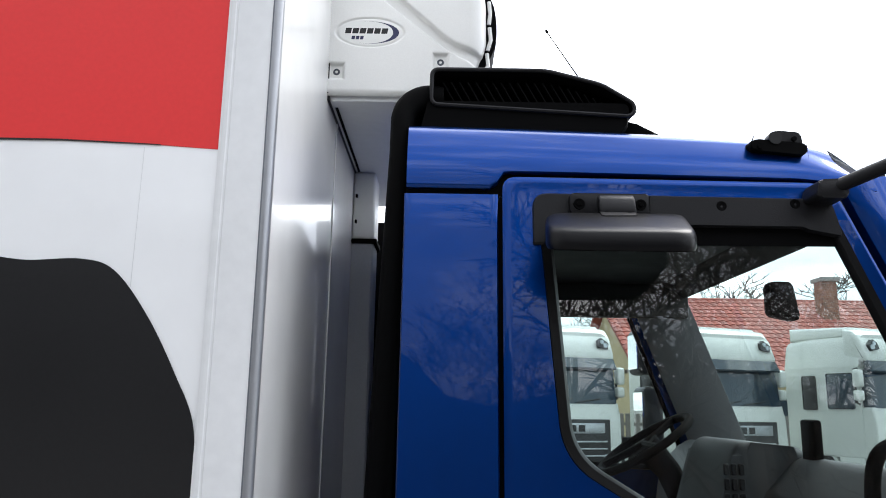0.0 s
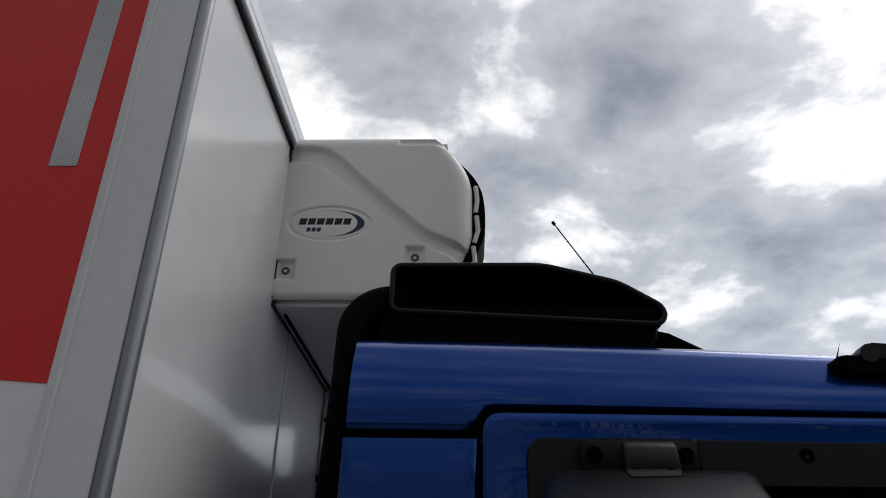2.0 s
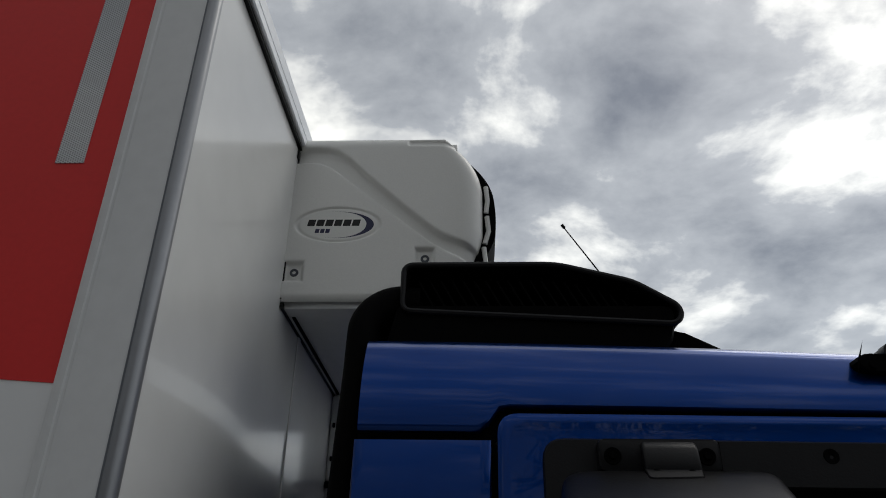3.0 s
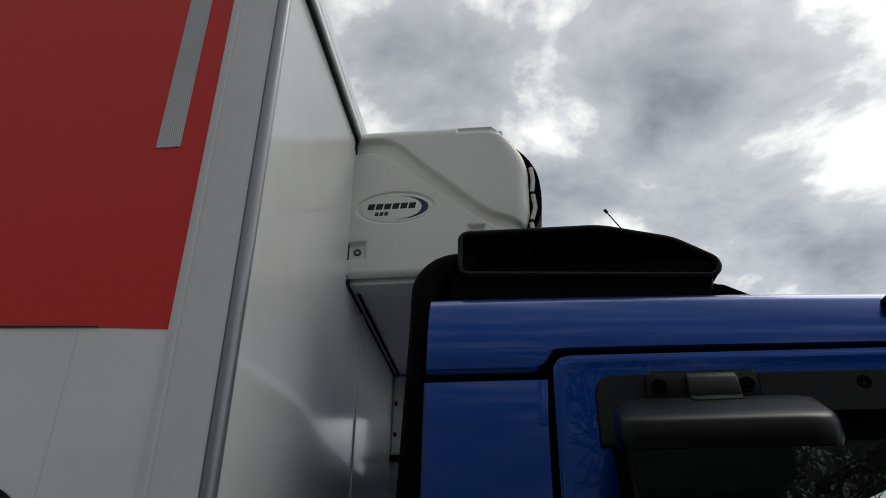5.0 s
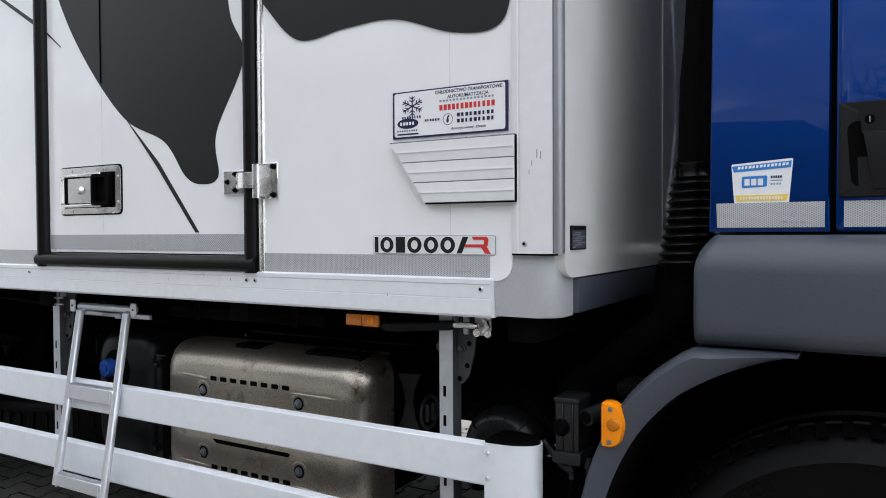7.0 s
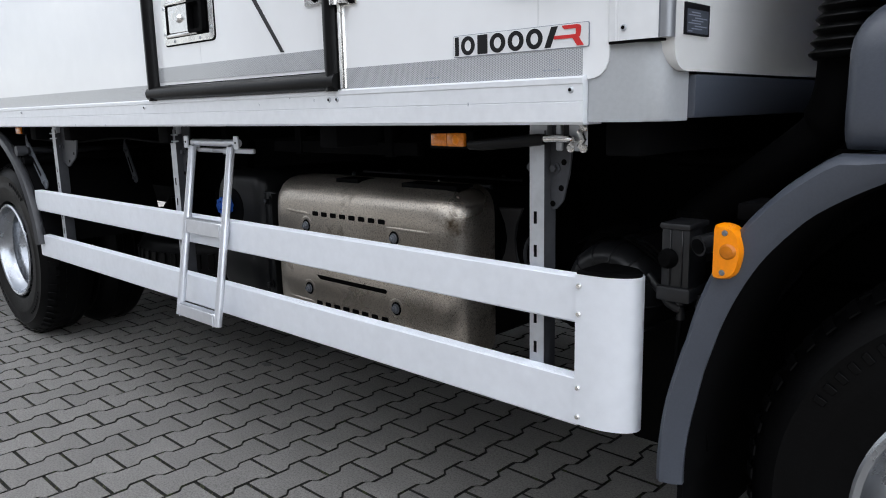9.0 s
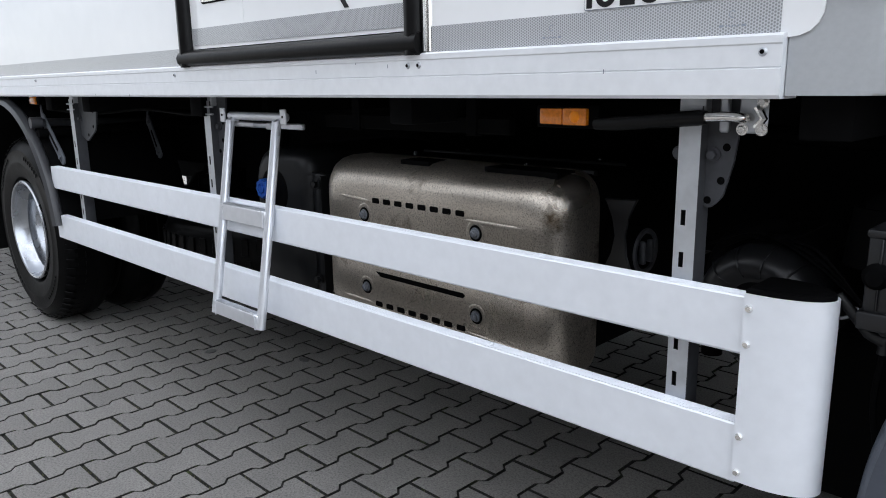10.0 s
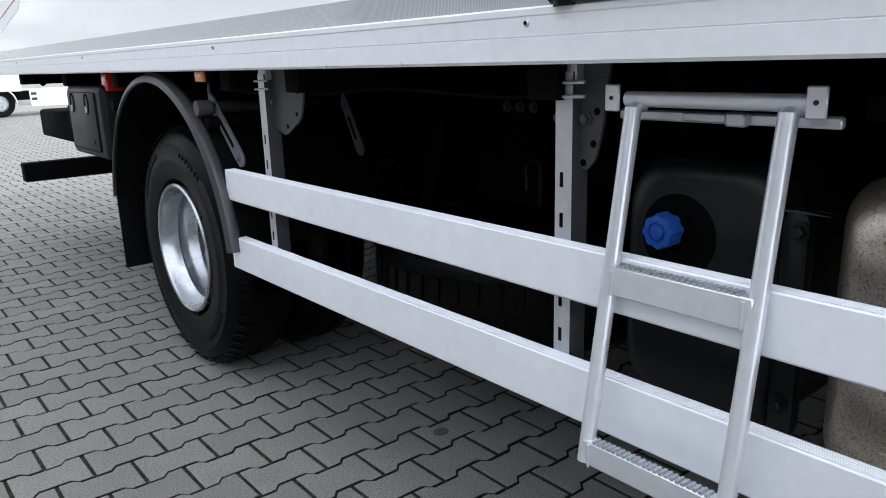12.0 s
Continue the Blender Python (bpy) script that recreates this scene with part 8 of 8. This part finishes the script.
# ---- board fence behind the tractors
M_FENCE = mat("grey_fence_board", (0.22, 0.20, 0.18), 0.8, vary=0.2, scale=2, fine=30, obj_random=0.2)
fence = thing("fence", (8, 21, 0), "grey wooden board fence behind the parked trucks", "fence")
fm0 = bpy.data.meshes.new("fence_board")
bm = box(B(), -0.07, 0.07, -0.012, 0.012, 0.05, 1.75, 0.004, 1)
bm.to_mesh(fm0)
bm.free()
fm0.materials.append(M_FENCE)
for k in range(170):
    ob = new("fence_board", fm0)
    place(ob, fence)
    ob.location = (-8 + 0.19 * k, 21, 0)
for z in (0.5, 1.4):
    part("fence_rail", box(B(), -8, 24.5, 21.015, 21.06, z, z + 0.09), M_FENCE, fence)

# ---- bare trees
M_BARK = mat("bare_bark", (0.060, 0.050, 0.042), 0.85, vary=0.3, scale=3, fine=40)


def tree(seed, height, spread, levels=6, lean=0.0, thin=0.004):
    """Trunk, forking limbs and thin twigs with no leaves."""
    rng = random.Random(seed)
    limbs, twigs = B(), B()
    trunk = B()

    def grow(p, d, length, r, level):
        n = 4 if level < 3 else 3
        path, rad = [p.copy()], [r]
        q, dd = p.copy(), d.copy()
        for k in range(n):
            wob = Vector((rng.uniform(-1, 1), rng.uniform(-1, 1), rng.uniform(-0.6, 0.8))) * (0.10 + 0.05 * level)
            dd = (dd + wob * 0.6 + Vector((0, 0, 0.03 if level < 4 else -0.02))).normalized()
            q = q + dd * (length / n)
            path.append(q.copy())
            rad.append(r * (1 - 0.45 * (k + 1) / n))
        tgt = trunk if level == 0 else (limbs if level < 4 else twigs)
        tube(tgt, path, rad, 10 if level == 0 else (6 if level < 3 else 3), cap=level > 3)
        if level >= levels:
            return
        kids = 3 if level < 2 else (4 if level < 5 else 3)
        for j in range(kids):
            t = rng.uniform(0.35, 1.0) if j else 1.0
            i = min(n, max(1, round(t * n)))
            side = Vector((rng.uniform(-1, 1), rng.uniform(-1, 1), rng.uniform(-0.15, 0.7))).normalized()
            nd = (dd * (0.55 if j else 0.8) + side * spread).normalized()
            grow(path[i], nd, length * rng.uniform(0.55, 0.80), max(thin, rad[i] * rng.uniform(0.45, 0.68)), level + 1)

    grow(Vector((0, 0, -0.1)), Vector((lean, 0, 1)).normalized(), height * 0.30, height * 0.020, 0)
    root = thing("bare_tree", (0, 0, 0), "leafless tree with dark forking branches", "tree", "bare trees")
    part("trunk", trunk, M_BARK, root, fix=False)
    part("limb", limbs, M_BARK, root, fix=False)
    tagged(part("twig", twigs, M_BARK, root, fix=False), kind="stuff")
    return root


t1 = tree(3, 13.0, 0.85, thin=0.012)
t1.matrix_basis = pose(13.0, 39.5, 0)
t2 = tree(8, 11.0, 0.9, thin=0.012)
t2.matrix_basis = pose(5.0, 42.0, 0, 0, 0, 70)
for x, y, a, s in ((20.0, 41.5, 120, 1), (8.5, 44.0, 200, 2), (27.0, 42.0, 30, 1)):
    copy_thing(t1 if s == 1 else t2, pose(x, y, 0, 0, 0, a))
t5 = tree(5, 14.0, 0.95, levels=5, thin=0.028)
t5.matrix_basis = pose(16.2, 38.8, 0)
copy_thing(t5, pose(20.8, 39.5, 0, 0, 0, 140))
# the yard's own trees on the near side, mirrored in paint and glass
t3 = tree(21, 12.0, 0.95, levels=5, thin=0.013)
t3.matrix_basis = pose(5.2, -9.8, 0, 0, 0, 25)
copy_thing(t3, pose(8.8, -10.4, 0, 0, 0, 260))
t4 = tree(33, 9.5, 1.05, levels=5, thin=0.015)
t4.matrix_basis = pose(3.3, -9.5, 0, 0, 0, 70)
copy_thing(t4, pose(6.4, -9.0, 0, 0, 0, 200))
copy_thing(t4, pose(4.3, -8.2, 0, 0, 0, 310))
copy_thing(t4, pose(2.0, -8.6, 0, 0, 0, 150))
for x, y, a, s in ((7.2, -12.6, 300, 1), (11.0, -12.4, 170, 2), (2.2, -21.0, 95, 1), (-8.5, -11.8, 20, 1), (-13.0, -12.6, 340, 2)):
    copy_thing(t1 if s == 1 else t2, pose(x, y, 0, 0, 0, a))

# ---- unseen plain wall for the dark mirrored skyline, closes the yard behind the camera's side
M_BACKWALL = mat("plain_dark_wall", (0.045, 0.046, 0.050), 0.7, vary=0.15, scale=0.6, fine=8)
roof_line = [(-26, 0), (58, 0), (58, 4.4), (9, 4.4), (8, 4.9), (3.2, 4.6), (1.2, 4.3), (0.2, 4.5), (-1.0, 5.5), (-3.2, 5.6), (-3.6, 6.2), (-26, 6.2)]
tagged(part("wall_south", prism(B(), roof_line, "y", -15.6, -15.25), M_BACKWALL), "unseen plain dark wall standing for the mirrored skyline", "wall", kind="structure")

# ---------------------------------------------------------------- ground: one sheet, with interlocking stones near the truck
# near-black tone holds sand, moss and the shade of the joints
M_JOINT = mat("joint_sand_and_shade", (0.012, 0.012, 0.010), 0.95, vary=0.3, scale=9, fine=150, stain=(0.040, 0.055, 0.014), stain_at=0.55, bump=0.002)
PAVER = dict(vary=0.20, scale=9, fine=220, bump=0.0010, stain=(0.15, 0.15, 0.152), stain_at=0.66)
M_PAVER = speckle(speckle(mat("concrete_paver", (0.207, 0.199, 0.187), 0.82, obj_random=0.09, **PAVER), 150, 0.38, 0.55, 0.62), 230, 0.63, 0.70, 1.0, 1.75)
M_PAVERS = speckle(speckle(mat("concrete_pavers", (0.207, 0.199, 0.187), 0.82, island=0.09, **PAVER), 150, 0.38, 0.55, 0.62), 230, 0.63, 0.70, 1.0, 1.75)
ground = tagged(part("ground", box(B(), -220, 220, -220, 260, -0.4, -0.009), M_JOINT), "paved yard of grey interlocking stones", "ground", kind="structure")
LEN, PITCH, WAVE, GAP = 0.2003, 0.1350, 0.0100, 0.0054
PX, PY = -2.812, 0.158   # a stone's middle line and a cross joint on it


def paver_rings(detail=True):
    """An I-shaped interlocking stone, long along y, with chamfered arrises."""
    h, w, e = PITCH / 2 - GAP, WAVE, LEN / 2 - GAP
    half = [(-e, h + w), (-0.058, h + w), (-0.040, h - w), (0.040, h - w), (0.058, h + w), (e, h + w)]
    loop_ = [(u, y) for y, u in half] + [(-u, y) for y, u in half[::-1]]
    return loop_


def paver_geometry(bm, cx, cy, dz=0.0, tx=0.0, ty=0.0, sides=True):
    out = paver_rings()
    c = 0.0016
    ins = [(u - math.copysign(c, u), y - math.copysign(c, y) * (1 if abs(y) > 0.09 else 0)) for u, y in out]
    H = lambda u, y: dz + tx * u + ty * y
    rings = ([[bm.verts.new((cx + u, cy + y, -0.03)) for u, y in out]] if sides else []) + [[bm.verts.new((cx + u, cy + y, H(u, y) - 0.0012)) for u, y in out], [bm.verts.new((cx + u, cy + y, H(u, y))) for u, y in ins]]
    n = len(out)
    for k, (a, b) in enumerate(zip(rings, rings[1:])):
        for i in range(n):
            j = (i + 1) % n
            # stone sides take the joint colour, for grime and joint shade alike
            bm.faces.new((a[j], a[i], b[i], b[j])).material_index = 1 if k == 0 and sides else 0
    t = rings[-1]
    # top as strips across the stone
    for i in range(5):
        bm.faces.new((t[i], t[i + 1], t[10 - i], t[11 - i])[::-1])


rng = random.Random(11)
shapes = []
for k in range(6):
    bm = B()
    paver_geometry(bm, 0, 0, 0, rng.uniform(-0.005, 0.005), rng.uniform(-0.005, 0.005))
    me = bpy.data.meshes.new("paver")
    bm.to_mesh(me)
    bm.free()
    me.materials.append(M_PAVER)
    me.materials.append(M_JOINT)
    shapes.append(me)
rest_v, rest_f = [], []
near = 0
tmp = B()
paver_geometry(tmp, 0, 0, 0, 0, 0, True)
tmp.verts.ensure_lookup_table()
tmp.verts.index_update()
pv = [v.co.copy() for v in tmp.verts]
pf = [[v.index for v in f.verts] for f in tmp.faces]
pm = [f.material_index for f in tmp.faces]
tmp.free()
row0, row1 = -170, 30
for r_ in range(row0, row1 + 1):
    cx = PX + PITCH * r_
    shift_ = 0.0 if r_ % 2 == 0 else LEN / 2
    far_ = cx < -9.0
    for k in range(-20, 60):
        cy = PY + LEN / 2 + shift_ + LEN * k + 0.010 * (cx + 2.81)
        if cy < -3.2 or cy > (3.7 if cx > -9 else 8.5):
            continue
        dz = rng.gauss(0, 0.0005)
        if -4.35 < cx < -1.9 and -0.75 < cy < 0.70 and near < 300 and cy < 0.70 + (cx + 1.9) * 0.12:
            ob = new("paver", shapes[rng.randrange(6)])
            ob.parent = ground
            ob.matrix_basis = Matrix.Translation((cx, cy, dz)) @ Matrix.Rotation(rng.gauss(0, 0.006), 4, "Z")
            near += 1
        else:
            base_ = len(rest_v)
            tx, ty = rng.uniform(-0.005, 0.005), rng.uniform(-0.005, 0.005)
            rest_v += [(cx + v.x, cy + v.y, v.z if v.z < -0.02 else v.z + dz + tx * v.x + ty * v.y) for v in pv]
            rest_f += [[base_ + i for i in f] for f in pf]
me = bpy.data.meshes.new("paving_stones")
me.from_pydata(rest_v, [], rest_f)
me.materials.append(M_PAVERS)
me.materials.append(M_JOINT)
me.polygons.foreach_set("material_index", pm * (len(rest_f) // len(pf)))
stones = new("paving_stones", me)
stones.parent = ground
tagged(stones, "grey interlocking paving stones", kind="stuff")
# moss and grit crumbs in the cross joints of the stones near the walk
M_MOSS = mat("moss_and_grit", (0.070, 0.070, 0.038), 0.95, vary=0.4, scale=20, fine=200, island=0.55)
moss_v, moss_f = [], []
for r_ in range(-16, 12):
    cx = PX + PITCH * r_
    shift_ = 0.0 if r_ % 2 == 0 else LEN / 2
    for k in range(-5, 4):
        yj = PY + shift_ + LEN * k + 0.010 * (cx + 2.81)
        if rng.random() < 0.12:
            continue
        for q in range(rng.randrange(6, 22)):
            mx, my, rr = cx + rng.uniform(-0.066, 0.066), yj + rng.uniform(-0.0045, 0.0045), rng.uniform(0.0014, 0.0038)
            b0 = len(moss_v)
            ring = [(mx + rr * rng.uniform(0.7, 1.3) * math.cos(a), my + rr * rng.uniform(0.7, 1.2) * math.sin(a), -0.008) for a in (0.0, 1.26, 2.51, 3.77, 5.03)]
            moss_v += ring + [(mx, my, -0.005 + rr * rng.uniform(0.5, 1.4))]
            moss_f += [(b0 + i, b0 + (i + 1) % 5, b0 + 5) for i in range(5)]
me = bpy.data.meshes.new("joint_moss")
me.from_pydata(moss_v, [], moss_f)
me.materials.append(M_MOSS)
moss = new("joint_moss", me)
moss.parent = ground
tagged(moss, "green moss and grit in the joints", kind="stuff")
# oil spots on the stones
M_OIL = mat("dried_oil", (0.075, 0.075, 0.074), 0.6, vary=0.3, scale=40, fine=300)
for ox, oy, a_, b_ in ((-2.817, 0.423, 0.020, 0.024), (-2.434, 0.636, 0.028, 0.016)):
    part("oil_spot", prism(B(), [(ox + a_ * math.cos(k * math.pi / 12) * (1 + 0.12 * math.sin(3 * k)), oy + b_ * math.sin(k * math.pi / 12)) for k in range(24)], "z", 0.0, 0.0032), M_OIL, ground, "dark oil spot")
# far apron of the yard, seen at a glance only
part("yard_apron", box(B(), -200, -25.9, -200, 240, -0.1, -0.004), M_PAVERS, ground)
part("yard_apron", box(B(), -25.9, 200, 8.7, 240, -0.1, -0.004), M_PAVERS, ground)
part("yard_apron", box(B(), 1.21, 200, -3.15, 8.7, -0.1, -0.004), M_PAVERS, ground)
part("yard_apron", box(B(), -25.9, 200, -200, -3.15, -0.1, -0.004), M_PAVERS, ground)
